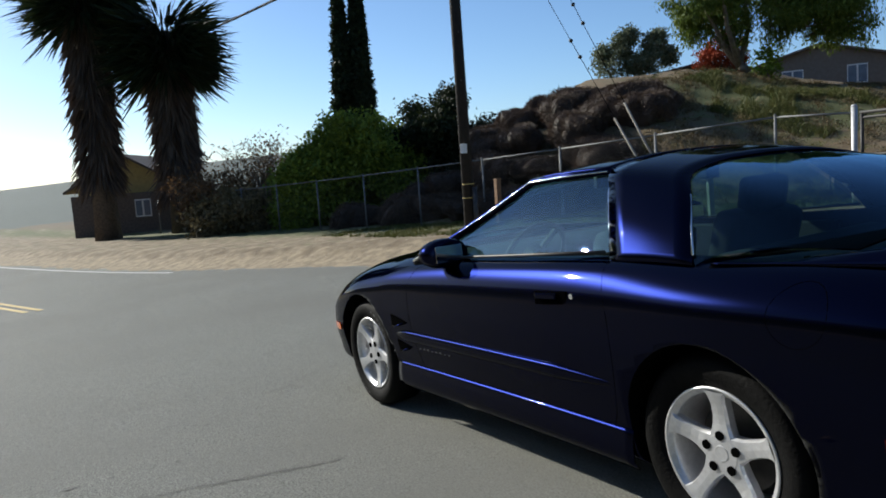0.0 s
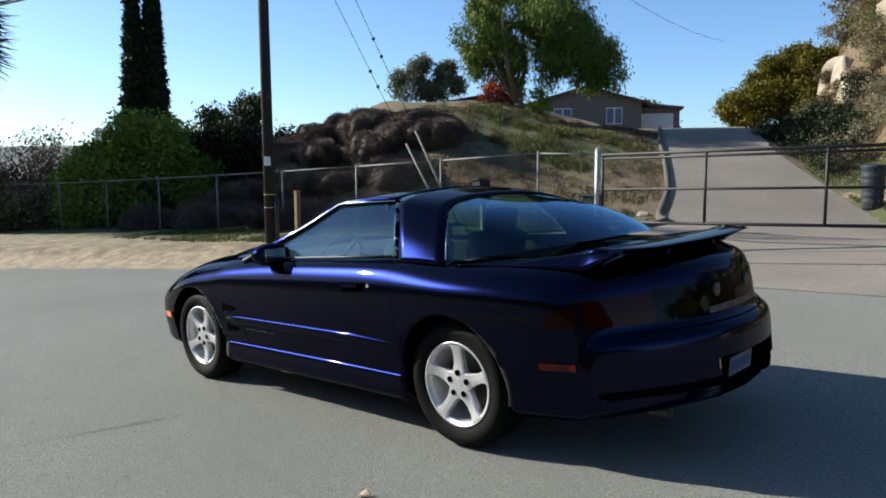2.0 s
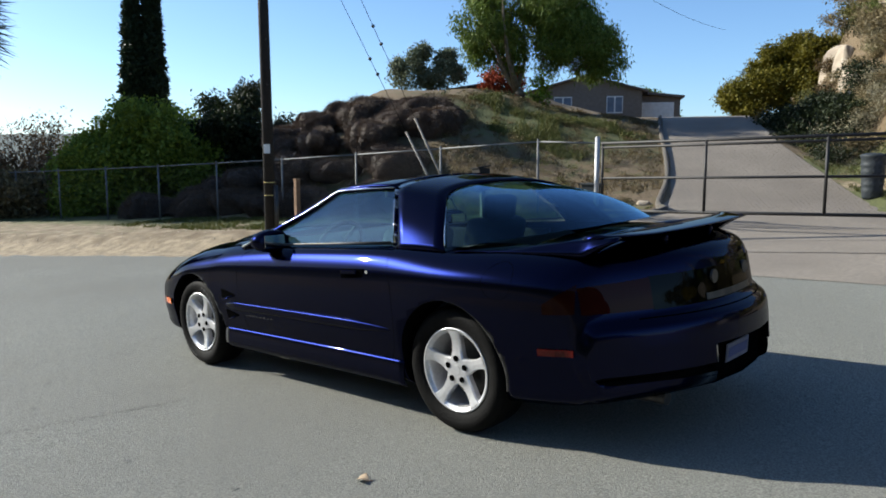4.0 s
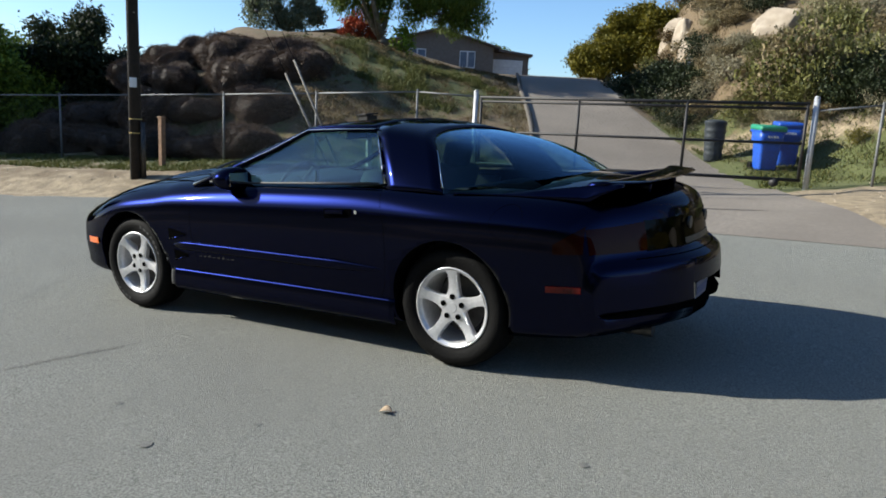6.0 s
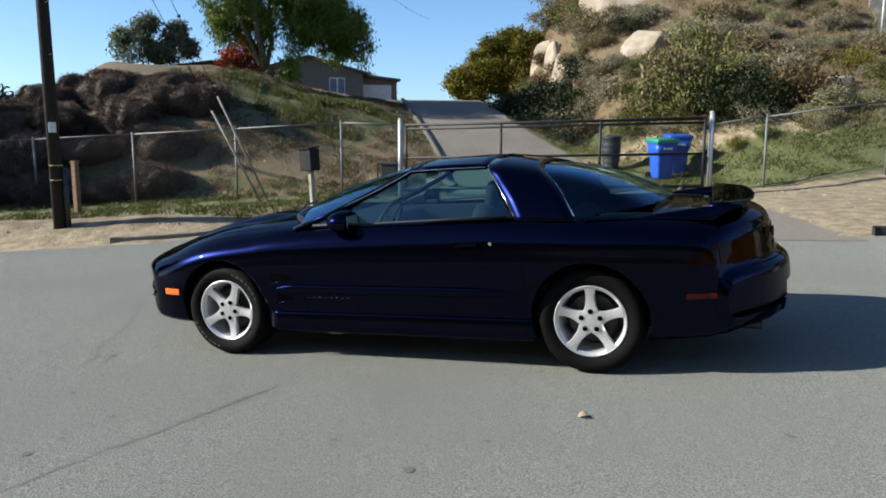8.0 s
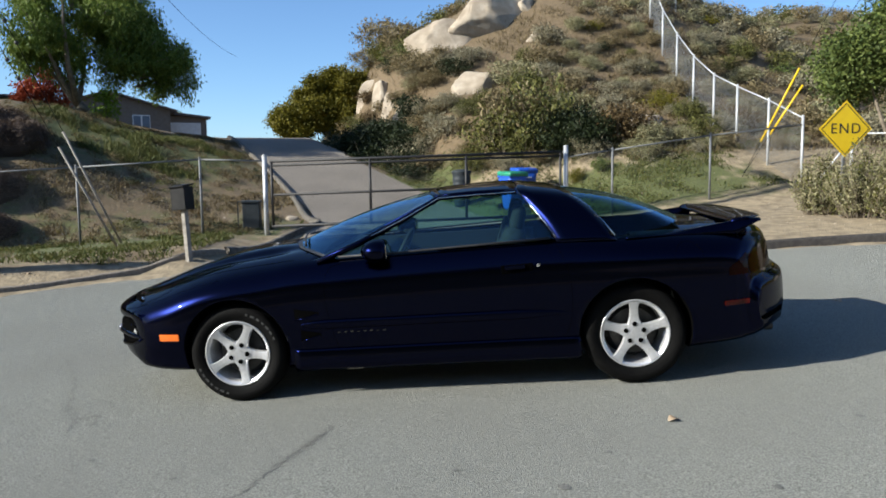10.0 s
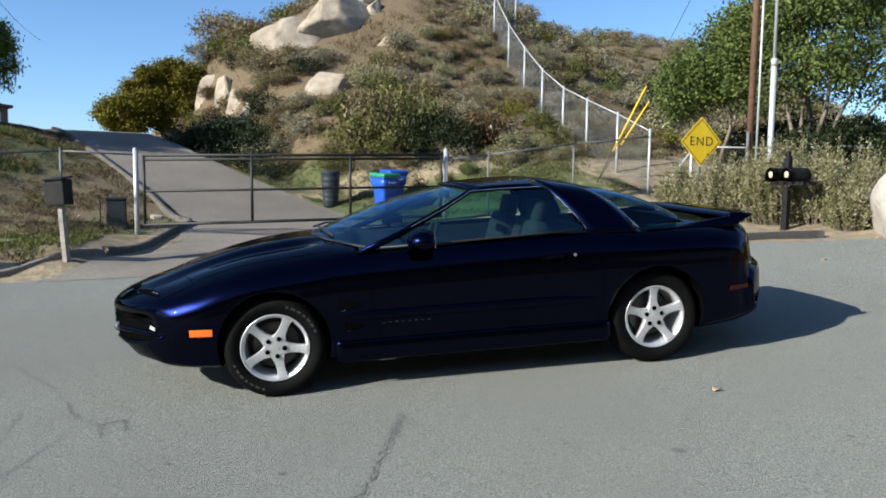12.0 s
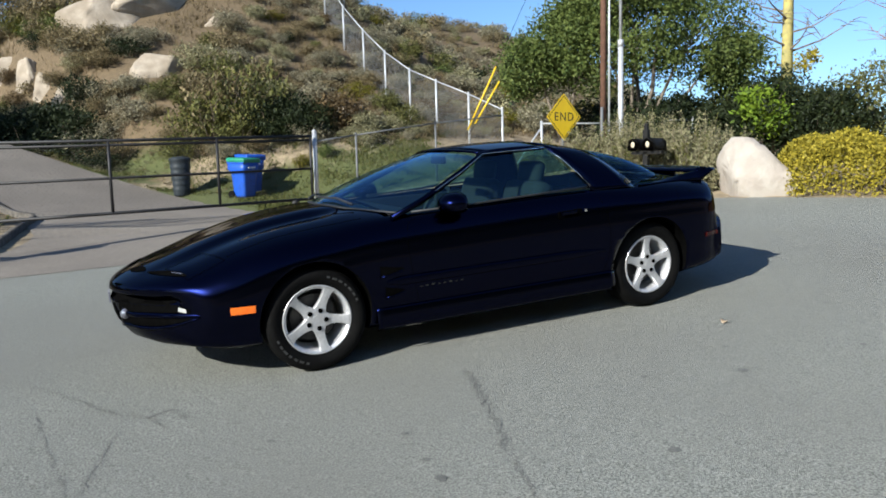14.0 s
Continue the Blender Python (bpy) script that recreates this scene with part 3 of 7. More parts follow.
for z in (1.05, .80):
    part("band", rod(bmesh.new(), (0, 0, z), (0, 0, z + .016), .1115, sides=20), M["line_yellow"], pole, "yellow band")
for k in range(9):
    z, s = 2.9 + .42 * k, (-1) ** k
    part("climbing_step", rod(bmesh.new(), (s * .10, -s * .06, z), (s * .22, -s * .13, z), .008, sides=6), M["dark_metal"], pole)
part("crossarm", box(bmesh.new(), (.12, 2.4, .12), pose(-.1, 0, 10.0), .01), M["pole_wood"], pole)
part("conduit", rod(bmesh.new(), (.145, .045, 0), (.135, .045, 1.0), .045, sides=12), M["dark_metal"], pole, "", True)


# ---- the car ----
S_X, S_Y = 0.055, 0.025
up = Vector((-S_X, -S_Y, 1)).normalized()
ahead_x = Vector((1, 0, S_X)).normalized()
side_y = up.cross(ahead_x)
CAR_M = Matrix((ahead_x, side_y, up)).transposed().to_4x4()
car = thing("sports_coupe", "midnight blue two-door sports coupe with silver five-spoke wheels parked on asphalt", "car", CAR_M)


def catmull(pts, per):
    """A smooth run through the rows of numbers, per steps between two."""
    p = np.array(pts, float)
    p = np.vstack([2 * p[0] - p[1], p, 2 * p[-1] - p[-2]])
    out = []
    for i in range(1, len(p) - 2):
        for k in range(per):
            t = k / per
            a, b, c, d = p[i - 1], p[i], p[i + 1], p[i + 2]
            out.append(0.5 * (2 * b + (c - a) * t + (2 * a - 5 * b + 4 * c - d) * t * t + (3 * b - a - 3 * c + d) * t ** 3))
    out.append(p[-2])
    return np.array(out)


# Stations from nose to tail: x on the centre line, x at the side, half width, top, shoulder height, shoulder half width, bottom.
NOSE = [(-2.415, -2.06, .66, .560, .545, .60, .50), (-2.405, -2.03, .72, .590, .570, .66, .42), (-2.375, -1.98, .78, .620, .590, .70, .33),
        (-2.31, -1.90, .84, .655, .615, .74, .26), (-2.20, -1.80, .875, .695, .65, .77, .235), (-2.04, -1.70, .90, .745, .69, .79, .225),
        (-1.82, -1.58, .915, .82, .745, .80, .22), (-1.60, -1.45, .922, .88, .79, .80, .22)]
MIDDLE = [(-1.40, -1.30, .925, .92, .82, .80, .215), (-1.1, -1.05, .922, .955, .85, .80, .21), (-.85, -.85, .917, .965, .875, .80, .205),
          (-.4, -.4, .915, .95, .893, .81, .20), (.2, .2, .918, .94, .912, .815, .20), (.8, .8, .928, .95, .925, .82, .20)]
TAIL = [(1.284, 1.284, .945, .965, .92, .80, .205), (1.6, 1.56, .938, .972, .915, .785, .215), (1.9, 1.78, .918, .962, .90, .765, .23),
        (2.12, 1.89, .892, .94, .878, .755, .24), (2.24, 1.93, .875, .905, .848, .745, .25), (2.295, 1.955, .865, .85, .80, .755, .255),
        (2.32, 1.975, .858, .75, .71, .765, .258), (2.335, 1.99, .854, .655, .635, .775, .265), (2.375, 2.01, .851, .625, .605, .79, .275),
        (2.415, 2.04, .847, .595, .575, .79, .295), (2.426, 2.051, .843, .53, .515, .79, .315), (2.429, 2.054, .839, .465, .455, .785, .33), (2.431, 2.056, .835, .42, .412, .78, .34), (2.433, 2.058, .83, .385, .379, .775, .35)]


def section(st):
    """The left half of a cross-section, from the top's middle round to the bottom's."""
    xc, xs_, w, zt, zs, ws, zb = st
    h = zs - zb
    c = min(1, max(0, (-.85 - xc) / .3)) * min(1, max(0, (xc + 2.32) / .3))
    d = zt - zs
    key = [(0, zt), (.35 * ws, zt - (.1 - .10 * c) * d), (.52 * ws, zt - (.22 + .20 * c) * d), (.75 * ws, zt - (.45 + .02 * c) * d), (ws, zs), (w - .022, zs - .13 * h), (w - .004, zs - .28 * h), (w, zs - .42 * h),
           (w - .010, zs - .62 * h), (w - .034, zs - .80 * h), (w - .046, zs - .94 * h), (w - .09, zb)]
    pts = list(catmull(key, 4))
    pts += [np.array((w * k, zb)) for k in (.6, .3, 0)]
    return [(xc + (xs_ - xc) * min(1, abs(y) / w) ** 2.2, y, z) for y, z in pts]


def loft_body():
    rings = []
    for st in catmull(NOSE + MIDDLE + TAIL, 5):
        half = section(st)
        rings.append([(x, -y, z) for x, y, z in half] + [(x, y, z) for x, y, z in half[-2:0:-1]])
    n = len(rings[0])
    verts = [v for r in rings for v in r]
    fs = [(i * n + k, i * n + (k + 1) % n, (i + 1) * n + (k + 1) % n, (i + 1) * n + k) for i in range(len(rings) - 1) for k in range(n)]
    fs += [tuple(range(n))[::-1], tuple((len(rings) - 1) * n + k for k in range(n))]
    return verts, fs, n


bv, bf, low_tail = loft_body()
body_me = mesh_of("body", bv, bf, [M["paint"], M["shade_black"]], True)
# The closing face of the tail is coloured black for its shade.
for pl in list(body_me.polygons)[-low_tail - 1:]:
    pl.material_index = 1
bmx = bmesh.new()
bmx.from_mesh(body_me)
bmesh.ops.recalc_face_normals(bmx, faces=bmx.faces)
bmx.to_mesh(body_me)
from mathutils.bvhtree import BVHTree
SKIN = BVHTree.FromBMesh(bmx)
bmx.free()
body = new("body", body_me)
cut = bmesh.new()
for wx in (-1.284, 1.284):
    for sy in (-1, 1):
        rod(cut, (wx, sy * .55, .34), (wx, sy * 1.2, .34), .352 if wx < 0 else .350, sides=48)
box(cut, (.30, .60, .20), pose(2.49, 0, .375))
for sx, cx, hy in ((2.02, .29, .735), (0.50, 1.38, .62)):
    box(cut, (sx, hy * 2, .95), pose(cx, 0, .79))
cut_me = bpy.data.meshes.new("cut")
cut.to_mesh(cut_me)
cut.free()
# Walls of arches, cabin and plate recess carry their shade as black colour.
cut_me.materials.append(M["shade_black"])
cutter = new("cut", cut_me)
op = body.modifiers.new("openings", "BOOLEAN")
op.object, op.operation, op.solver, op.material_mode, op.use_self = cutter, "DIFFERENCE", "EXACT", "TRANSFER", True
done = bpy.data.meshes.new_from_object(body.evaluated_get(bpy.context.evaluated_depsgraph_get()))
body.modifiers.clear()
body.data = done
bpy.data.objects.remove(cutter)
body.parent = car


def skin_y(x, z, sy=-1):
    """How far out the car's side stands at x, z."""
    hit = SKIN.ray_cast(Vector((x, sy * 2, z)), Vector((0, -sy, 0)))
    return hit[0].y if hit[0] else sy * .9


def skin_z(x, y):
    hit = SKIN.ray_cast(Vector((x, y, 2)), Vector((0, 0, -1)))
    return hit[0].z if hit[0] else .9


def skin_x(y, z, end=1):
    hit = SKIN.ray_cast(Vector((end * 4, y, z)), Vector((-end, 0, 0)))
    return hit[0].x if hit[0] else end * 2.4


def patch(f, nu, nv, thick=0.0):
    bm = bmesh.new()
    g = [[bm.verts.new(f(i / nu, j / nv)) for i in range(nu + 1)] for j in range(nv + 1)]
    for j in range(nv):
        for i in range(nu):
            bm.faces.new((g[j][i], g[j][i + 1], g[j + 1][i + 1], g[j + 1][i]))
    bm.normal_update()
    mid = Vector((.2, 0, .6))
    if sum(fc.normal.dot(fc.calc_center_median() - mid) * fc.calc_area() for fc in bm.faces) < 0:
        bmesh.ops.reverse_faces(bm, faces=bm.faces[:])
    if thick:
        bmesh.ops.recalc_face_normals(bm, faces=bm.faces)
        bmesh.ops.solidify(bm, geom=bm.faces[:], thickness=thick)
        bmesh.ops.recalc_face_normals(bm, faces=bm.faces)
    return bm


def lerp(a, b, t):
    return Vector(a) * (1 - t) + Vector(b) * t


def run(pts, t):
    """The point at t (0 to 1) of a bent line."""
    k = min(max(t, 0), 1) * (len(pts) - 1)
    i = min(int(k), len(pts) - 2)
    return lerp(pts[i], pts[i + 1], k - i)


RAIL_F, RAIL_B = (.08, .556, 1.238), (.60, .553, 1.247)
A_FOOT, B_FOOT, C_FOOT = (-.60, .775, .905), (.83, .80, .952), (1.19, .80, .945)


def windshield(u, v):
    a = 2 * u - 1
    lo = Vector((-1.0 + .40 * abs(a) ** 2.2, .765 * a, .966 - .058 * a * a))
    hi = Vector((.0 + .08 * a * a, .55 * a, 1.272 - .030 * a * a))
    return lo.lerp(hi, v) + Vector((-.02, 0, .03)) * math.sin(math.pi * v) * (1 - .4 * a * a)


part("windshield", patch(windshield, 20, 8), M["glass_front"], car, "tinted windshield", True)
HOOP = [(.818, .915), (.745, 1.05), (.65, 1.165), (.553, 1.246), (.30, 1.284), (0, 1.293)]
HOOP_F = [.83, .765, .68, .61, .60, .595]
HOOP_B = [(1.205, .818, .912), (1.13, .725, 1.03), (1.05, .62, 1.13), (.965, .50, 1.20), (.92, .27, 1.235), (.905, 0, 1.244)]


def hoop(u, v):
    a = abs(2 * u - 1)
    s = 1 if u > .5 else -1
    f = [(x, y, z) for x, (y, z) in zip(HOOP_F, HOOP)]
    p, q = Vector(catm(f, 1 - a)), Vector(catm(HOOP_B, 1 - a))
    r = p.lerp(q, v)
    r.z += .006 * math.sin(math.pi * v)
    r.y *= s
    return r


def catm(pts, t):
    c = catmull(pts, 8)
    return run([tuple(x) for x in c], t)


part("roof_hoop", patch(hoop, 44, 5, -.01), M["paint"], car, "broad blue roof pillar band", True)
BOTTOM = [(1.24, .79, .935), (1.40, .735, .955), (1.56, .65, .975), (1.65, .45, .986), (1.70, .22, .992), (1.715, 0, .995)]


def rear_glass(u, v):
    a = abs(2 * u - 1)
    s = 1 if u > .5 else -1
    r = catm(HOOP_B, 1 - a).lerp(catm(BOTTOM, 1 - a), v)
    r += Vector((.02, 0, .035)) * math.sin(math.pi * v) * min(1, 2.2 * (1 - a))
    r.y *= s
    return r


part("rear_window", patch(rear_glass, 44, 10), M["glass_dark"], car, "dark wrap-around hatch glass", True)


def roof_top(u, v):
    a = 2 * u - 1
    x = (.0 + .08 * a * a) * (1 - v) + (.592 + .008 * abs(a)) * v
    y = .553 * a
    return Vector((x, y, (1.272 - .030 * a * a) * (1 - v) + (1.293 - .047 * abs(a) ** 2.2) * v + .008 * math.sin(math.pi * v)))


for s0, s1 in ((0.0, .44), (.56, 1.0)):
    part("roof_panel", patch(lambda u, v: roof_top(s0 + (s1 - s0) * u, .055 + .935 * v) + Vector((0, 0, .0015)), 12, 8, -.012), M["paint"], car, "removable dark roof panel", True)
part("roof_bar", patch(lambda u, v: roof_top(.43 + .14 * u, v), 6, 8, -.012), M["paint"], car, "", True)
part("roof_header", patch(lambda u, v: roof_top(u, -.04 + .11 * v), 24, 2, -.012), M["paint"], car, "", True)
for sy in (-1, 1):
    mir = lambda p: Vector((p[0], p[1] * sy, p[2]))

    def side_glass(u, v):
        lo = lerp(A_FOOT, (.81, .80, .95), u)
        top = run([A_FOOT, lerp(A_FOOT, RAIL_F, .5), RAIL_F, lerp(RAIL_F, RAIL_B, .5), (.60, .556, 1.242)], u)
        p = lo.lerp(top, v)
        p.y += .018 * math.sin(math.pi * v) * min(1, 3 * u)
        return mir(p)

    part("side_window", patch(side_glass, 24, 8), M["glass"], car, "tinted frameless door glass", True)
    b = tube(bmesh.new(), [mir(p) for p in ((-.72, .80, .885), (-.45, .733, .985), (-.15, .642, 1.122), (.08, .562, 1.238), (.33, .557, 1.246), (.60, .556, 1.247))], [.022, .021, .019, .017, .015, .015], 8)
    pillar = part("windshield_pillar", b, M["paint"], car, "", True)
    b = tube(bmesh.new(), [mir(p) for p in ((-.60, .783, .936), (-.42, .738, 1.005), (-.13, .655, 1.132), (.08, .580, 1.240), (.33, .574, 1.246), (.59, .572, 1.247))], .0035, 6)
    part("drip_strip", b, M["chrome"], pillar, "thin bright strip above the door glass", True)
    b = tube(bmesh.new(), [mir(p) for p in ((-.58, .79, .912), (-.2, .80, .918), (.3, .812, .936), (.79, .812, .953))], .008, 6)
    part("window_seal", b, M["trim_black"], car, "", True)
    b = tube(bmesh.new(), [mir(p) for p in ((.825, .806, .955), (.765, .752, 1.05), (.68, .658, 1.165), (.61, .562, 1.246))], .0045, 6)
    part("window_trim", b, M["chrome"], car, "bright window edge strip", True)
    b = tube(bmesh.new(), [mir(p) for p in ((1.195, .806, .945), (1.135, .732, 1.03), (1.055, .63, 1.13))], .0045, 6)
    part("hatch_trim", b, M["chrome" if sy < 0 else "trim_black"], car, "", True)
    # mirror: a rounded shell on a short foot
    b = bmesh.new()
    bmesh.ops.create_uvsphere(b, u_segments=20, v_segments=12, radius=1, matrix=pose(-.30, sy * .865, .945, 0, 0, sy * 12) @ Matrix.Diagonal((.115, .125, .074, 1)))
    for v in b.verts:
        v.co.x = min(v.co.x, -.245)
    mirror = part("door_mirror", b, M["paint"], car, "", True)
    part("mirror_foot", box(bmesh.new(), (.09, .12, .03), pose(-.30, sy * .79, .915), .01), M["trim_black"], mirror)
    part("mirror_glass", box(bmesh.new(), (.004, .15, .08), pose(-.243, sy * .865, .945), .001), M["chrome"], mirror)
    # door gap, handle, mouldings, vents and markers
    gap = [(-.56, .875), (-.64, .84), (-.665, .70), (-.64, .50), (-.60, .33), (-.55, .285), (.2, .275), (.74, .285), (.86, .36), (.90, .55), (.885, .75), (.83, .90), (.80, .94)]
    pts = []
    for x, z in catmull(gap, 4):
        pts.append((x, skin_y(x, z, sy) - sy * .0008, z))
    part("door_gap", tube(bmesh.new(), pts, .0020, 5), M["seam"], car)
    hx, hz = .57, .785
    hy = skin_y(hx, hz, sy)
    handle = part("door_handle", box(bmesh.new(), (.20, .014, .055), pose(hx, hy + sy * -.003, hz, 0, -2), .006), M["seam"], car, "black recessed door handle")
    part("handle_flap", box(bmesh.new(), (.13, .016, .024), pose(hx - .015, hy + sy * .010, hz + .010, 0, -2), .006), M["paint"], handle)
    part("key_lock", rod(bmesh.new(), (.70, skin_y(.70, .80, sy) - sy * .004, .80), (.70, skin_y(.70, .80, sy) + sy * .006, .80), .011, sides=12), M["chrome"], car)

    def bar(x0, x1, z0, z1, tall, out, taper):
        def f(u, v):
            x = x0 + (x1 - x0) * u
            z = z0 + (z1 - z0) * u
            k = min(1.0, (1 - u) * taper, u * 14 + .15) ** .6
            ang = math.pi * v
            zz = z + tall * k * math.cos(ang)
            return Vector((x, skin_y(x, zz, sy) + sy * (out * k * math.sin(ang) ** .7 - .004), zz))
        return patch(f, 40, 8)

    part("side_moulding", bar(-.83, .90, .497, .495, .032, .024, 5), M["paint"], car, "raised body-colour side moulding", True)

    def skirt(u, v):
        x = -.90 + 1.84 * u
        z = .335 - .15 * v
        y = skin_y(x, .33, sy) + sy * (.002 + .012 * math.sin(min(1, v * 1.9) * math.pi / 2) - .05 * max(0, v - .8) * 5 * .5)
        return Vector((x, y, z))

    part("sill_skirt", patch(skirt, 40, 8, .006), M["paint"], car, "", True)
    for vx, vz, vw, vh in ((-.79, .57, .16, .075), (-.775, .43, .13, .075)):
        def vent(u, v):
            x = vx + vw * (u - .5)
            z = vz + vh * (v - .5) * (1 - .75 * u)
            return Vector((x, skin_y(x, z, sy) + sy * .003, z))
        # The vent has no depth: a flat patch painted as dark as its inside.
        scoop = part("fender_vent", patch(vent, 8, 5), M["shade_black"], car, "flat fender air vent patch with its shade painted black")
        part("vent_lip", tube(bmesh.new(), [vent(0, .05) , vent(.35, .0) + Vector((0, sy * .006, 0)), vent(.95, .4) + Vector((0, sy * .008, 0))], .006, 6), M["paint"], scoop, "", True)

    def plate_on_side(x0, x1, z0, z1, lift=.009):
        def f(u, v):
            x, z = x0 + (x1 - x0) * u, z0 + (z1 - z0) * v
            return Vector((x, skin_y(x, z, sy) + sy * lift, z))
        return patch(f, 8, 3, .004)

    part("side_marker", plate_on_side(-1.795, -1.655, .438, .482), M["lens_orange"], car, "amber front side marker lamp")
    part("side_marker", plate_on_side(1.83, 1.99, .478, .508), M["lens_red"], car, "red rear side marker lamp")
    for k in range(8):
        part("side_script", plate_on_side(-.60 + .042 * k, -.582 + .042 * k, .437, .440 + .003 * (k % 3), .002), M["trim_black"], car, "small dark script mark")
    # rear lamps: dark red lens following the tail
    def tail_lens(u, v):
        y = sy * (.54 + .28 * u)
        z = .66 + .14 * v - .02 * u * v
        return Vector((skin_x(y, z) + .004, y, z))
    lens = part("tail_lamp", patch(tail_lens, 14, 6), M["tail_red"], car, "dark smoked red tail lamp", True)
    def tail_side(u, v):
        x = 1.86 + .13 * u
        z = .665 + .13 * v * (.35 + .65 * u)
        return Vector((x, skin_y(x, z, sy) + sy * .004, z))
    part("lamp_wrap", patch(tail_side, 8, 5), M["tail_red"], lens, "", True)
    # headlamp door on the nose and fog lamp opening
    def lamp_door(u, v):
        x, y = -2.09 + .22 * u, sy * (.42 + .28 * v)
        return Vector((x + .10 * v, y, skin_z(x + .10 * v, y) + .004))
    ring = [lamp_door(0, t / 6) for t in range(7)] + [lamp_door(t / 6, 1) for t in range(7)] + [lamp_door(1, 1 - t / 6) for t in range(7)] + [lamp_door(1 - t / 6, 0) for t in range(7)]
    part("headlamp_door_gap", tube(bmesh.new(), ring, .0012, 5), M["seam"], car)
    def on_nose(y, z, out=.004):
        return Vector((skin_x(sy * y, z, -1) - out, sy * y, z))
    def mouth_low(u):
        return .360 + .070 * max(0.0, (u - .40) / .60) ** 2.2
    def mouth(u, v):
        top = .516 - .006 * u - .030 * u ** 7
        return on_nose(.245 + .515 * u, mouth_low(u) + (top - mouth_low(u)) * v)
    # The intake lies on the skin; its inner shade is painted black.
    grille = part("air_intake", patch(mouth, 26, 10), M["shade_black"], car, "flat crescent front air intake with its inner shade painted black")
    part("turn_lamp", patch(lambda u, v: on_nose(.690 + .050 * u, .472 + .022 * v - .010 * u, .008), 5, 3, .004), M["lamp_white"], grille, "white front turn lamp")
    def bar_on_nose(z0, z1, y0, y1, tall, out):
        def f(u, v):
            y, z = y0 + (y1 - y0) * u, z0 + (z1 - z0) * u
            k = min(1.0, u * 9 + .1, (1 - u) * 5 + .05) ** .6
            ang = math.pi * v
            zz = z + tall * k * math.cos(ang)
            return on_nose(y, zz, out * k * math.sin(ang) ** .7 - .003)
        return patch(f, 26, 8)
    part("intake_bar", bar_on_nose(.430, .447, .255, .80, .019, .024), M["paint"], grille, "", True)
    lip = [on_nose(.25 + .53 * q, mouth_low(q) - .004, .004) for q in np.linspace(0, 1.04, 18)]
    part("lip_bar", tube(bmesh.new(), lip, [.016 * (1 - .6 * (q / 17) ** 3) for q in range(18)], 8), M["paint"], grille, "", True)
    lamp = bmesh.new()
    bmesh.ops.create_uvsphere(lamp, u_segments=20, v_segments=12, radius=.034, matrix=pose(skin_x(sy * .315, .43, -1) - .004, sy * .315, .43))
    part("fog_lamp", lamp, M["lens_clear"], grille, "round clear fog lamp", True)
    def nostril(u, v):
        a = u * math.tau
        y, z = sy * .135 + .080 * v * math.cos(a), .415 + .062 * v * math.sin(a)
        return Vector((skin_x(y, z, -1) - .004, y, z))
    # Flat on the nose, the opening's shade is only black colour.
    part("nose_intake", patch(nostril, 20, 3), M["shade_black"], car, "flat oval nose intake with its inner shade painted black")
    def almond(y0, y1, x0, x1, wide):
        def f(u, v):
            y, x = sy * (y0 + (y1 - y0) * u), x0 + (x1 - x0) * u + wide * math.sin(math.pi * u) ** .7 * (2 * v - 1)
            return Vector((x, y, skin_z(x, y) + .003))
        return patch(f, 16, 4)
    # Slot and nostril lie on the hood; black colour stands for their shade.
    pit = part("headlamp_slot", almond(.34, .66, -2.19, -1.99, .028), M["shade_black"], car, "flat headlamp slot patch with its shade painted black", True)
    part("slot_lens", almond(.52, .62, -2.068, -2.005, .006), M["lens_clear"], pit, "", True)
    part("hood_nostril", almond(.07, .30, -2.27, -2.20, .034), M["shade_black"], car, "flat hood nostril patch with its shade painted black", True)
    # wing flank: a blade that grows out of the rear fender and ends in an undercut tip
    def flank_ring(u):
        x = 1.26 + .86 * u
        y = .745 - .075 * u
        base = skin_z(min(x, 1.98), sy * y) - .012
        ridge = base + .006 + max(.0, (.984 - base) * float(smooth(.12, 1.0, u)))
        low = base + max(0, (u - .82) / .18) ** .55 * (ridge - .016 - base)
        wide = .075 - .030 * u
        rows_ = [(wide, low), (wide * .62, low + (ridge - low) * .42), (wide * .34, low + (ridge - low) * .80), (.008, ridge - .002), (-.008, ridge), (-wide * .5, low + (ridge - low) * .72), (-wide * 1.1, low)]
        return [Vector((x, sy * (y + dy), z)) for dy, z in rows_]
    b = bmesh.new()
    rings = [[b.verts.new(p) for p in flank_ring(k / 26)] for k in range(27)]
    for p, q in zip(rings, rings[1:]):
        for i in range(7):
            b.faces.new((p[i], p[(i + 1) % 7], q[(i + 1) % 7], q[i]))
    b.faces.new(rings[0][::-1])
    b.faces.new(rings[-1])
    bmesh.ops.recalc_face_normals(b, faces=b.faces)
    part("wing_flank", b, M["paint"], car, "blue blade joining the wing to the rear fender", True)
    part("wing_post", box(bmesh.new(), (.14, .03, .065), pose(2.06, sy * .24, .940, 0, 8), .012), M["paint"], car, "", True)


# rear wing blade
def wing(u, v):
    y = -.69 + 1.38 * u
    q = abs(y / .69)
    xt = 2.212 - .055 * q ** 2 - .11 * max(0, (q - .66) / .34) ** 2
    xl = 1.955 - .015 * q ** 2
    ang = 2 * math.pi * v
    c = (1 + math.cos(ang)) / 2
    th = .017 * math.sin(ang) * (1.15 - .6 * math.cos(ang))
    return Vector((xl + (xt - xl) * c, y, .964 + .004 * q ** 2 + th + .022 * c))


b = patch(wing, 44, 22)
bmesh.ops.remove_doubles(b, verts=b.verts, dist=.0005)
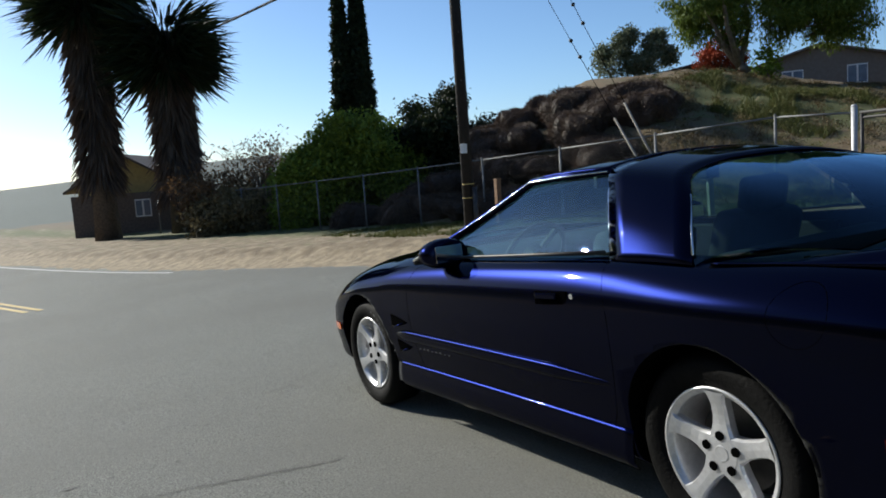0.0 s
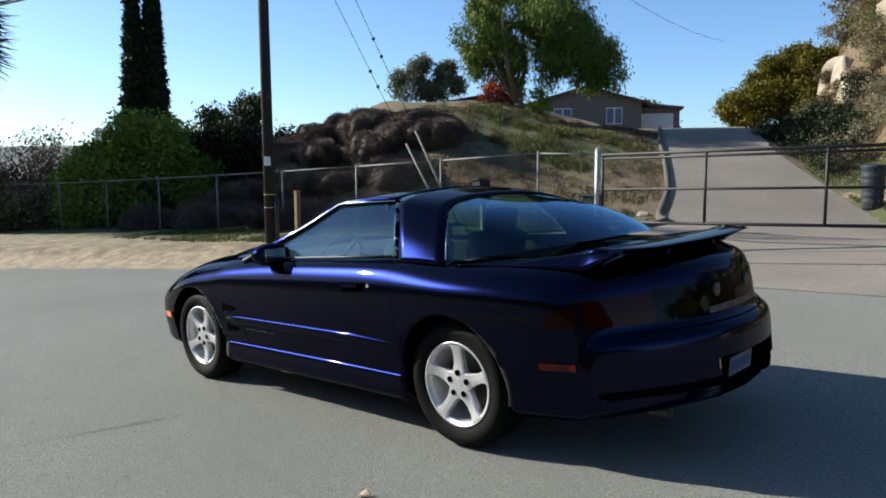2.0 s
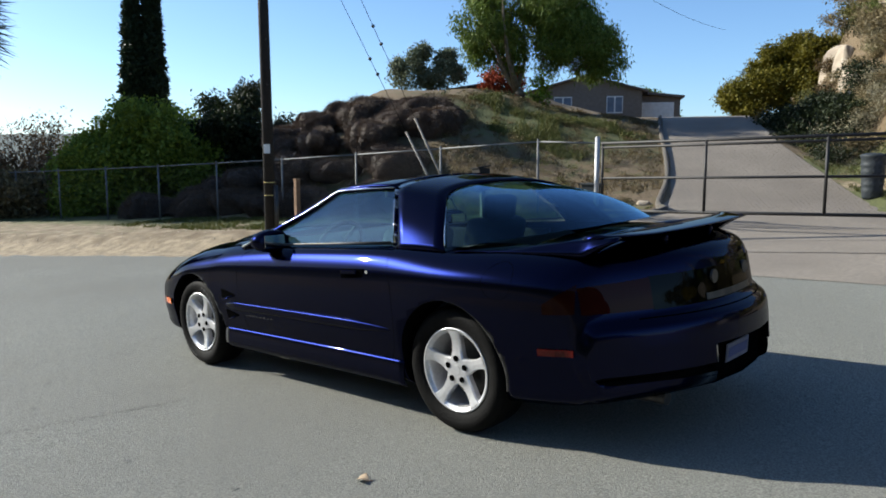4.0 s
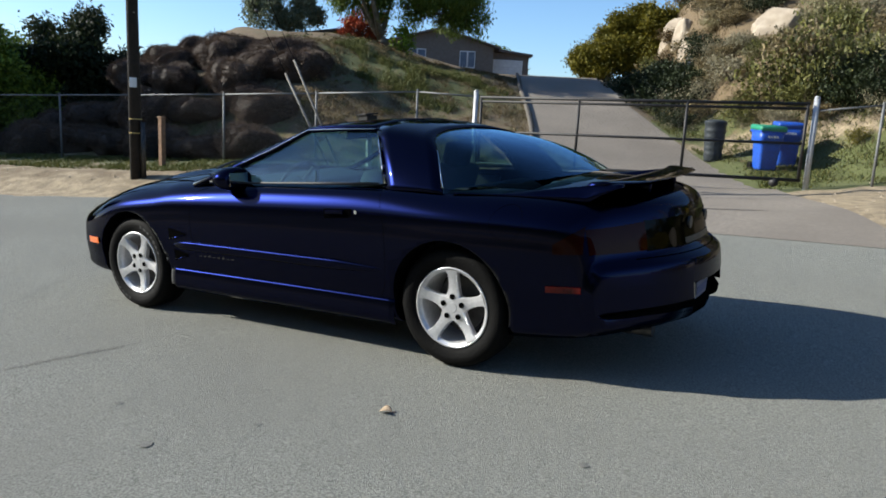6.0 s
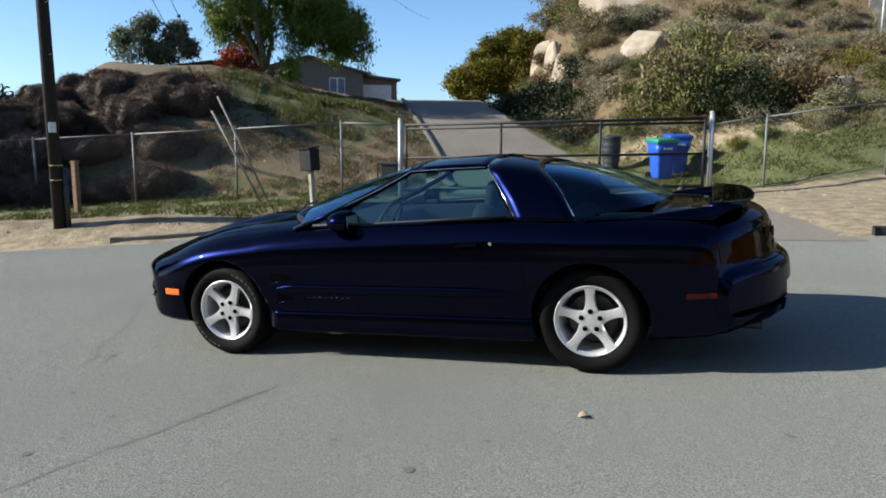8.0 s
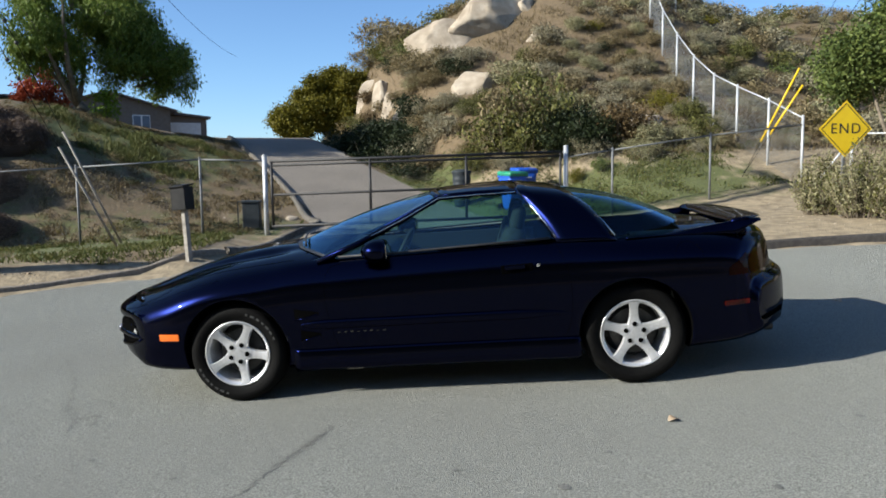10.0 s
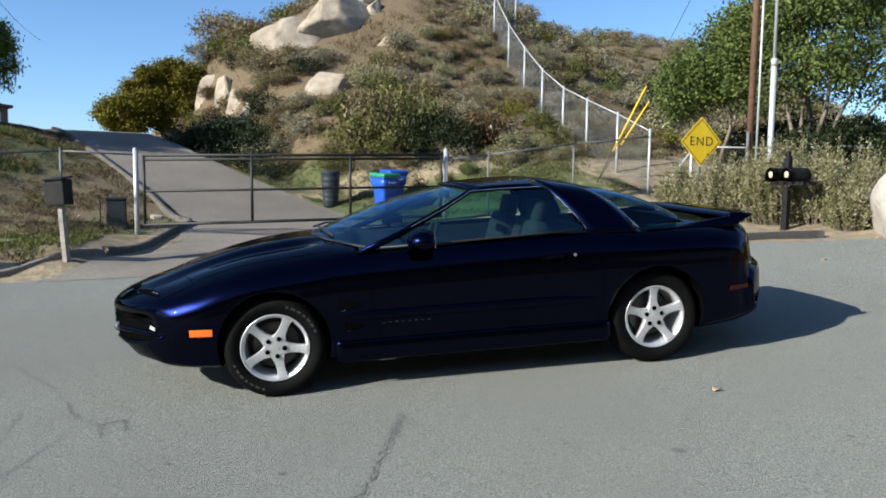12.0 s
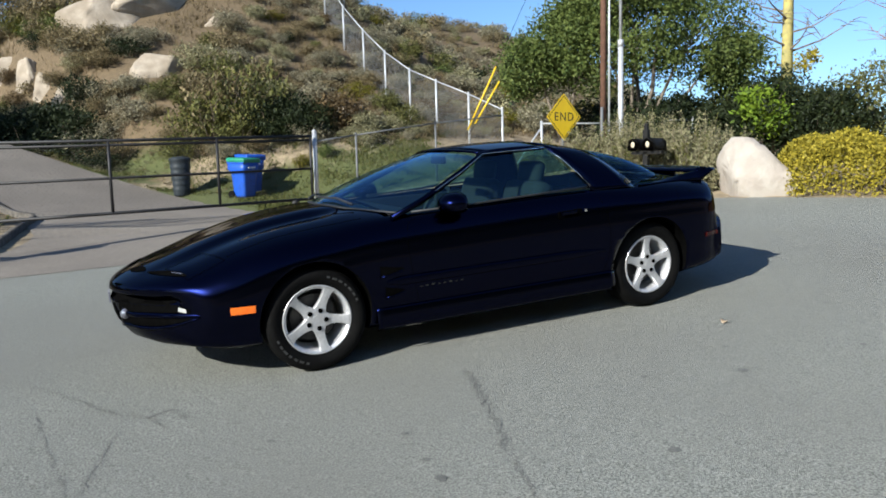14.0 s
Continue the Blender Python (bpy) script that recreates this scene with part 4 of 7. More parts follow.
bmesh.ops.holes_fill(b, edges=[e for e in b.edges if e.is_boundary])
blade = part("rear_wing", b, M["paint"], car, "blue rear wing raised over the deck", True)
part("high_brake_lamp", patch(lambda u, v: wing(.40 + .20 * u, .012 - .045 * v) + Vector((.002, 0, 0)), 12, 3), M["lens_red"], blade, "red high brake lamp", True)


def lathe(profile, n=48):
    """A round body turned about the y axis: rows of (y, radius)."""
    bm = bmesh.new()
    rings = [[bm.verts.new((math.cos(k * math.tau / n) * r, y, math.sin(k * math.tau / n) * r)) for k in range(n)] for y, r in profile]
    for a, b_ in zip(rings, rings[1:]):
        for k in range(n):
            bm.faces.new((a[k], a[(k + 1) % n], b_[(k + 1) % n], b_[k]))
    return bm


def wheel(x, sy, turn, steer=0.0, letters=False):
    """Tyre, rim with five spokes, lug holes, brake disc; its face looks towards -y before it is turned."""
    m = pose(x, sy * .77, .325, 0, 0, steer + (0 if sy < 0 else 180))
    hub = new("wheel")
    hub.parent = car
    hub.matrix_local = m
    tagged(hub, "silver five-spoke alloy wheel with black tyre")
    t = .120
    tyre = lathe([(-.092, .212), (-.105, .225), (-t, .262), (-t, .285), (-.110, .305), (-.085, .320), (-.04, .325), (.04, .325), (.085, .320), (.110, .305), (t, .285), (t, .262), (.1, .215)], 64)
    tyre = part("tyre", tyre, M["rubber"], hub, "black tyre with fine tread", True)
    b = bmesh.new()
    for k in range(72):
        for row in (-.066, -.03, .03, .066):
            a = (k + .5 * (row > 0)) * math.tau / 72
            box(b, (.012, .034, .006), pose(math.cos(a) * .3192, row, math.sin(a) * .3192) @ Matrix.Rotation(-a + math.pi / 2, 4, "Y") @ Matrix.Rotation(.5 if row > 0 else -.5, 4, "Z"))
    tagged(part("tread", b, M["rubber"], tyre), kind="stuff")
    part("rim", lathe([(-.088, .205), (-.100, .216), (-.106, .218), (-.108, .212), (-.104, .205), (-.099, .203), (-.097, .196), (-.086, .192)], 64), M["alloy"], hub, "", True)
    part("barrel", lathe([(-.091, .201), (-.06, .190), (.09, .182)], 48), M["alloy"], hub, "", True)
    part("brake_disc", lathe([(-.0, .02), (-.0, .145), (.02, .145), (.02, .02)], 40), M["dark_metal"], hub)
    part("inner_barrel", lathe([(.085, .19), (.06, .02), (.058, .0)], 40), M["trim_black"], hub)
    b = bmesh.new()
    for k in range(5):
        a = radians(turn) + k * math.tau / 5
        rot = Matrix.Rotation(-a, 4, "Y")
        prof = [(.0, .048, -.083), (.05, .048, -.085), (.074, .038, -.084), (.095, .031, -.082), (.125, .0275, -.083), (.160, .027, -.089), (.182, .031, -.095), (.194, .038, -.098), (.203, .048, -.100)]
        rings = []
        for r, hw, y in prof:
            rings.append([b.verts.new(rot @ Vector((r, yy, w))) for yy, w in ((y + .004, -hw), (y - .006, -hw * .82), (y - .0075, 0), (y - .006, hw * .82), (y + .004, hw), (y + .035, hw * .9), (y + .035, -hw * .9))])
        for p, q in zip(rings, rings[1:]):
            for i in range(7):
                b.faces.new((p[i], p[(i + 1) % 7], q[(i + 1) % 7], q[i]))
    part("spokes", b, M["alloy"], hub, "five broad silver spokes")
    part("hub_face", lathe([(-.06, .066), (-.085, .064), (-.0925, .058), (-.0930, .034), (-.0930, .0)], 40), M["alloy"], hub)
    part("centre_cap", lathe([(-.090, .027), (-.0945, .026), (-.0950, .022), (-.0945, .020), (-.0945, 0)], 24), M["alloy"], hub)
    for k in range(5):
        a = radians(turn) + k * math.tau / 5
        c = Vector((math.cos(a) * .058, 0, math.sin(a) * .058))
        # Each hole is a black peg, the shade within put into its colour.
        part("lug_hole", rod(bmesh.new(), c + Vector((0, -.08, 0)), c + Vector((0, -.0965, 0)), 0.0155, sides=14), M["shade_black"], hub)
    # worn white lettering on the side wall, as plain bars
    if letters:
        for start in (20, 200):
            for k in range(7):
                a = radians(start + 8.5 * k)
                m_ = pose(math.cos(a) * .272, -.1205, math.sin(a) * .272) @ Matrix.Rotation(-a + math.pi / 2, 4, "Y")
                part("letter_bar", box(bmesh.new(), (.018 + .006 * (k % 3), .003, .014), m_, .001), M["worn_white"], tyre, "worn white lettering bar")
    return hub


wheel(-1.284, -1, -8, 0.0, True)
wheel(1.284, -1, 18)
wheel(-1.284, 1, 30)
wheel(1.284, 1, 5)

# tail and nose middle, bumper details
part("tail_panel", patch(lambda u, v: Vector((skin_x(-.54 + 1.08 * u, .655 + .15 * v) + .004, -.54 + 1.08 * u, .655 + .15 * v)), 16, 5), M["tail_black"], car, "gloss black panel between the tail lamps", True)
part("tail_name_bar", patch(lambda u, v: Vector((skin_x(-.24 + .48 * u, .66 + .03 * v) + .008, -.24 + .48 * u, .66 + .03 * v)), 12, 2, .002), M["dark_metal"], car, "grey embossed bar")
for y in (-.16, .20):
    part("round_badge", rod(bmesh.new(), (skin_x(y, .76), y, .76), (skin_x(y, .76) + .012, y, .76), .032, sides=24), M["dark_metal"], car, "round dark badge")
plate = part("number_plate", box(bmesh.new(), (.008, .25, .09), pose(2.352, 0, .385, 0, 6), .003), M["plate"], car, "white number plate with plain bars")
part("plate_mark", box(bmesh.new(), (.004, .21, .045), pose(2.3565, 0, .385, 0, 6)), M["plate_bar"], plate)
part("front_plate", box(bmesh.new(), (.008, .14, .07), pose(skin_x(0, .50, -1) - .004, 0, .50), .003), M["plate"], car, "white front plate with plain bars")
part("rear_bumper_seam", tube(bmesh.new(), [(skin_x(y, .625) + .001, y, .625) for y in np.linspace(-.62, .62, 24)], .003, 5), M["seam"], car)
for sy in (-1, 1):
    part("exhaust_tip", rod(bmesh.new(), (2.0, sy * .5, .25), (2.24, sy * .5, .245), .032, sides=20), M["dark_metal"], car)
    part("hood_crease", tube(bmesh.new(), [(x, sy * (.30 + .10 * (x + 2.1)), skin_z(x, sy * (.30 + .10 * (x + 2.1))) - .003) for x in np.linspace(-2.1, -1.02, 16)], .004, 6), M["paint"], car, "", True)
    part("hood_gap", tube(bmesh.new(), [(x, sy * (.66 + .05 * (x + 2)), skin_z(x, sy * (.66 + .05 * (x + 2))) + .0005) for x in np.linspace(-1.75, -.9, 18)], .0014, 5), M["seam"], car)
part("windscreen_trim", tube(bmesh.new(), [windshield(u, -.01) + Vector((-.004, 0, .001)) for u in np.linspace(0, 1, 25)], .007, 6), M["trim_black"], car, "black windscreen edge trim", True)
part("cowl", patch(lambda u, v: Vector((-1.02 + .06 * v + .34 * abs(2 * u - 1) ** 2.2, .74 * (2 * u - 1), skin_z(-1.02 + .06 * v + .34 * abs(2 * u - 1) ** 2.2, .74 * (2 * u - 1)) + .006)), 24, 2), M["trim_black"], car, "black windscreen cowl")
for y0 in (-.45, .15):
    wiper = part("wiper", tube(bmesh.new(), [windshield((y0 / .72 + 1) / 2, .02) + Vector((-.03, 0, .02)), windshield((y0 / .72 + 1) / 2 + .12, .06) + Vector((-.02, 0, .025)), windshield((y0 / .72 + 1) / 2 + .30, .05) + Vector((-.02, 0, .022))], .008, 6), M["trim_black"], car)
part("fuel_door_gap", tube(bmesh.new(), [(1.62 + .085 * math.cos(a), skin_y(1.62 + .085 * math.cos(a), .80 + .085 * math.sin(a)), .80 + .085 * math.sin(a)) for a in np.linspace(0, math.tau, 25)], .0011, 5), M["seam"], car)

# cabin
part("dashboard", box(bmesh.new(), (.42, 1.42, .26), pose(-.55, 0, .77, 0, 8), .06), M["dash"], car, "", True)
for sy in (-1, 1):
    seat = part("seat", box(bmesh.new(), (.52, .50, .20), pose(.18, sy * .37, .42), .07), M["cloth"], car, "grey cloth bucket seat", True)
    part("backrest", box(bmesh.new(), (.16, .50, .56), pose(.50, sy * .37, .73, 0, 18), .06), M["cloth"], seat, "", True)
    part("headrest", box(bmesh.new(), (.10, .27, .18), pose(.60, sy * .37, 1.06, 0, 12), .045), M["cloth"], seat, "", True)
    part("door_card", box(bmesh.new(), (1.30, .03, .38), pose(.1, sy * .715, .70), .01), M["dash"], car)
part("rear_bench", box(bmesh.new(), (.20, 1.1, .40), pose(1.05, 0, .70, 0, 20), .07), M["cloth"], car, "", True)
b = bmesh.new()
sw = pose(-.22, -.37, .86, 0, -62)
ringp = [sw @ Vector((.185 * math.cos(a), .185 * math.sin(a), 0)) for a in np.linspace(0, math.tau, 33)]
tube(b, ringp, .014, 8)
part("steering_wheel", b, M["dash"], car, "", True)
b = rod(bmesh.new(), sw @ Vector((0, 0, -.03)), sw @ Vector((0, 0, .03)), .06, sides=16)
for a in (0, 2.2, 4.1):
    rod(b, sw @ Vector((0, 0, 0)), sw @ Vector((.18 * math.cos(a + .6), .18 * math.sin(a + .6), 0)), .014, sides=6)
part("wheel_boss", b, M["dash"], car)
part("inner_mirror", box(bmesh.new(), (.03, .22, .06), pose(.0, 0, 1.20), .01), M["trim_black"], car)


# ---- plants and rocks ----
def leaf_cloud(rng, centres, size, width=0.5, droop=0.0, vary=0.4):
    """A diamond-shaped leaf at each centre, turned at random."""
    n = len(centres)
    a = rng.normal(size=(n, 3))
    a[:, 2] -= droop * 2.2
    a /= np.linalg.norm(a, axis=1)[:, None]
    b = np.cross(a, rng.normal(size=(n, 3)))
    b /= np.linalg.norm(b, axis=1)[:, None] + 1e-9
    length = size * (1 + vary * rng.uniform(-1, 1, n))[:, None]
    mid = centres + a * length * 0.45
    v = np.stack([centres, mid + b * length * width / 2, centres + a * length, mid - b * length * width / 2], 1)
    return v.reshape(-1, 3)


def clumps(rng, blobs, per_blob, per_clump, spread):
    """Points in small clumps on and in the given ellipsoids (x, y, z, rx, ry, rz), with gaps between."""
    out = []
    for x, y, z, rx, ry, rz in blobs:
        d = rng.normal(size=(per_blob, 3))
        d /= np.linalg.norm(d, axis=1)[:, None]
        r = rng.uniform(0.62, 1.04, per_blob)[:, None] * (1 + 0.12 * np.sin(4 * d[:, :1] + 3 * d[:, 1:2]))
        c = np.array((x, y, z)) + d * r * np.array((rx, ry, rz))
        g = rng.normal(size=(per_blob, per_clump, 3)) * spread * np.array((1, 1, .8))
        out.append((c[:, None] + g).reshape(-1, 3))
    return np.concatenate(out)


def leaf_mesh(name, v, material):
    fs = np.arange(len(v)).reshape(-1, 4).tolist()
    return mesh_of(name, v, fs, material)


def child(name, me, parent, label=""):
    ob = new(name, me)
    ob.parent = parent
    return tagged(ob, label)


def limbs(bm, base, tips, r, bend=0.25, sides=7, rng=None):
    """Tapering branches from the base to each tip."""
    base = Vector(base)
    for t in tips:
        t = Vector(t)
        d = t - base
        side = Vector((rng.uniform(-1, 1), rng.uniform(-1, 1), 0)) * d.length * bend
        pts = [base, base + d * .35 + side * .5, base + d * .7 + side * .4, t]
        tube(bm, pts, [r, r * .72, r * .45, r * .12], sides)
    return bm


def tree(name, label, x, y, blobs, mat, leaf, n=(60, 40), spread=.16, trunk=.14, bark="bark", droop=0.0, width=.45, seed=1, stems=4, fork=.3, z=None):
    """A tree with a tapered trunk, limbs that reach into the crown and a crown of many leaves. Blobs are given from the tree's foot."""
    rng = np.random.default_rng(seed)
    p = place(x, y) if z is None else Vector((x, y, z))
    t = thing(name, label, "tree", Matrix.Translation(p))
    tops = [(b[0] * .8, b[1] * .8, b[2]) for b in blobs]
    low = min(b[2] - b[5] for b in blobs)
    bm = bmesh.new()
    fk = Vector((blobs[0][0] * .15, blobs[0][1] * .15, max(.25, low * fork)))
    tube(bm, [(0, 0, -.2), (0.02, 0.02, fk.z * .5), fk], [trunk * 1.35, trunk * 1.05, trunk], 10)
    limbs(bm, fk - Vector((0, 0, .05)), tops[:max(stems, 2)], trunk * .75, .18, 7, rng)
    for b in blobs:
        ends = [(b[0] + rng.uniform(-.8, .8) * b[3], b[1] + rng.uniform(-.8, .8) * b[4], b[2] + rng.uniform(-.3, .8) * b[5]) for _ in range(5)]
        limbs(bm, (b[0] * .7, b[1] * .7, b[2] - b[5] * .4), ends, trunk * .28, .15, 5, rng)
    part("trunk", bm, M[bark], t, "", True)
    v = leaf_cloud(rng, clumps(rng, blobs, n[0], n[1], spread), leaf, width, droop)
    child("crown", leaf_mesh("crown", v, M[mat]), t)
    return t


# pepper tree, red bush and olive bush on the grassy hill
prng = np.random.default_rng(303)
pepper = []
for u0, u1, z0, z1, k_ in ((-1.7, -.1, 1.7, 3.7, 11), (-.2, 1.5, 2.3, 4.5, 12), (1.2, 2.6, 1.7, 3.4, 10), (2.3, 3.1, 1.2, 2.2, 4), (-.6, 1.6, 1.6, 2.4, 6)):
    for _ in range(k_):
        u_, w_, z_ = prng.uniform(u0, u1), prng.normal() * .75, prng.uniform(z0, z1)
        r_ = prng.uniform(.34, .68)
        pepper.append((u_ * .79 - w_ * .61, u_ * .61 + w_ * .79, z_, r_, r_, r_ * prng.uniform(.9, 1.35)))
tree("pepper_tree", "tall green pepper tree with drooping foliage on the hilltop", -12.9, 17.9, pepper,
     "leaf_pepper", .12, (52, 46), .14, .13, "bark_pale", droop=.8, width=.3, seed=3, stems=9, fork=.5)
tree("red_bush", "round bush with dense red leaves under the tree", -16.0, 20.5, [(0, 0, .72, .62, .62, .70), (.38, .32, .6, .55, .55, .55), (-.32, -.26, .5, .45, .45, .5)], "leaf_red", .11, (60, 30), .09, .05, seed=4, stems=2)
olive = [(-.72, -.65, .95, .92, .92, 1.0), (.72, .65, .85, .95, .95, .85), (-.4, -.35, 1.75, .45, .45, .6), (.65, .6, 1.5, .45, .45, .55), (.1, .1, .7, .7, .7, .6), (-1.15, -1.0, 1.3, .35, .35, .4), (1.25, 1.1, 1.0, .35, .35, .35), (-.1, -.1, 2.15, .2, .2, .3), (.9, .8, 1.9, .2, .2, .25)]
tree("olive_bush", "grey-green bushy shrub behind the mound", -19.2, 19.4, [tuple(.78 * q for q in b) for b in olive], "leaf_olive", .12, (62, 30), .13, .07, seed=5, stems=4)
tree("lime_shrub", "small lime-green shrub by the tree trunks", -12.3, 18.1, [(0, 0, .5, .4, .4, .5)], "leaf_lime", .12, (40, 24), .1, .04, seed=6, stems=2)
tree("garden_tree", "small green tree beside the house", -20.6, 40.0, [(0, 0, 2.9, .7, .7, .6), (.6, .4, 2.7, .6, .6, .5), (-.5, -.4, 2.6, .6, .6, .5)], "leaf_pepper", .2, (60, 26), .2, .1, seed=7)
tree("garden_tree", "small green tree beside the house", -18.2, 39.3, [(0, 0, 1.7, .5, .5, .6), (.35, .3, 1.3, .45, .45, .5)], "leaf_hedge", .2, (50, 24), .2, .1, seed=8)
# the mustard-green bush at the head of the driveway
mrng = np.random.default_rng(909)
mustard = []
for u0, u1, zt, k_ in ((-2.5, -1.3, 1.3, 9), (-1.5, .2, 2.3, 13), (0, 1.6, 3.1, 20), (1.2, 2.5, 3.0, 18), (-1.0, 1.2, 2.7, 22)):
    for _ in range(k_):
        u_, w_ = mrng.uniform(u0, u1), mrng.normal() * .5
        r_ = mrng.uniform(.4, .7)
        mustard.append((u_ * .93 - w_ * .36, u_ * .36 + w_ * .93, mrng.uniform(.2, max(.5, zt - r_ * .5)), r_, r_, r_))
tree("mustard_bush", "large rounded mustard-green bush at the head of the driveway", -6.9, 27.05, [tuple(.88 * q for q in b) for b in mustard],
     "leaf_mustard", .10, (60, 40), .12, .09, seed=9, stems=5, width=.55, z=3.2)
# hedge, cypresses, palms at the far side of the verge
hrng = np.random.default_rng(171)
for hx_, hy_, wide, tall, mat, label, sd_ in ((-22.2, 7.0, 2.0, 3.3, "leaf_hedge", "broad yellow-green shrub behind the chain-link fence", 11), (-21.6, 8.8, 2.7, 4.6, "leaf_hedge", "big bright green shrub behind the chain-link fence", 12),
                                              (-20.4, 11.0, 2.7, 4.5, "leaf_deep", "big dark green shrub behind the chain-link fence", 15), (-24.6, 4.8, 2.0, 1.6, "leaf_brown", "low brown shrub behind the chain-link fence", 16)):
    blobs = []
    for _ in range(38):
        q, a_ = math.sqrt(hrng.uniform(0, 1)), hrng.uniform(0, math.tau)
        r_ = hrng.uniform(.45, .75)
        blobs.append((math.cos(a_) * q * wide * .75, math.sin(a_) * q * wide * .75, hrng.uniform(.4, max(.6, tall * (1 - .4 * q * q) - r_ * .7)), r_, r_, r_))
    tree("hedge_shrub", label, hx_, hy_, blobs, mat, .15, (46, 34), .16, .09, seed=sd_)
for cx, cy, tall, sd_ in ((-32.85, 12.9, 11.3, 13), (-32.45, 13.7, 11.8, 14)):
    blobs = [(0, 0, tall * (k + .5) / 12, r, r, tall / 16) for k, r in enumerate((.66, .72, .72, .69, .64, .58, .51, .43, .35, .26, .17, .08))]
    tree("cypress", "tall narrow dark cypress with a pointed top", cx, cy, blobs, "leaf_cypress", .20, (420, 16), .07, .30, seed=sd_, stems=2, width=.4)


def fan_palm(x, y, tall, seed):
    rng = np.random.default_rng(seed)
    t = thing("fan_palm", "shaggy fan palm with a skirt of dead fronds", "palm tree", Matrix.Translation(place(x, y)))
    part("trunk", tube(bmesh.new(), [(0, 0, -.2), (.03, 0, tall * .5), (0, 0, tall)], [.55, .47, .40], 12), M["bark"], t, "", True)
    for name, mat, lo, hi, n, size, tilt in (("skirt", "leaf_dead", .22, .98, 2600, 1.0, -1.6), ("crown", "leaf_deep", .80, 1.05, 2600, 1.7, -.1)):
        zc = rng.uniform(lo, hi, n) * tall
        ang = rng.uniform(0, math.tau, n)
        out = np.stack([np.cos(ang), np.sin(ang), rng.normal(tilt, .45, n)], 1)
        out /= np.linalg.norm(out, axis=1)[:, None]
        c = np.stack([np.cos(ang) * .46, np.sin(ang) * .46, zc], 1)
        if name == "crown":
            c += out * rng.uniform(0, .8, n)[:, None]
        w = np.cross(out, rng.normal(size=(n, 3)))
        w /= np.linalg.norm(w, axis=1)[:, None]
        ln = size * rng.uniform(.6, 1.2, n)[:, None]
        v = np.stack([c, c + out * ln * .5 + w * .05, c + out * ln + np.array((0, 0, -.12)), c + out * ln * .5 - w * .05], 1).reshape(-1, 3)
        child(name, leaf_mesh(name, v, M[mat]), t)
    return t


fan_palm(-28.9, 3.6, 8.0, 21)
fan_palm(-30.5, .9, 10.8, 22)


def bare_shrub(name, label, x, y, tall, spread, twigs, mat="twig", leaves=None, n=0, seed=1, leaf=.09):
    """A bush or tree of bare branches with few leaves."""
    rng = np.random.default_rng(seed)
    t = thing(name, label, "shrub", Matrix.Translation(place(x, y)))
    bm = bmesh.new()
    ends = []
    for k in range(twigs):
        a = rng.uniform(0, math.tau)
        r = spread * math.sqrt(rng.uniform(0, 1))
        tip = Vector((math.cos(a) * r, math.sin(a) * r, tall * rng.uniform(.55, 1)))
        tube(bm, [(0, 0, -.1), tip * .4 + Vector((rng.normal() * .1, rng.normal() * .1, .1)), tip], [.03 * tall / 2 + .008, .012 * tall / 2 + .004, .003], 5)
        for _ in range(6):
            q = tip * rng.uniform(.45, .9)
            e = q + Vector((rng.normal() * .22, rng.normal() * .22, rng.uniform(.05, .4))) * tall / 2
            tube(bm, [q, (q + e) / 2 + Vector((0, 0, .03)), e], [.006 * tall / 2 + .002, .004, .002], 4)
            ends.append(e)
    part("branchwork", bm, M[mat], t)
    if leaves:
        c = np.array([tuple(e) for e in ends])
        pts = (c[:, None] + rng.normal(size=(len(c), n, 3)) * .10 * tall / 2).reshape(-1, 3)
        child("foliage", leaf_mesh("foliage", leaf_cloud(rng, pts, leaf, .5), M[leaves]), t)
    return t


bare_shrub("autumn_shrub", "half-bare rust-leaved shrub behind the fence", -25.6, 6.0, 3.6, 1.6, 34, leaves="leaf_rust", n=9, seed=31, leaf=.12)
bare_shrub("autumn_shrub", "half-bare rust-leaved shrub behind the fence", -26.5, 4.6, 2.6, 1.5, 34, leaves="leaf_rust", n=14, seed=32, leaf=.12)
bare_shrub("autumn_shrub", "half-bare rust-leaved shrub behind the fence", -25.0, 3.6, 2.2, 1.4, 30, leaves="leaf_rust", n=14, seed=33, leaf=.12)

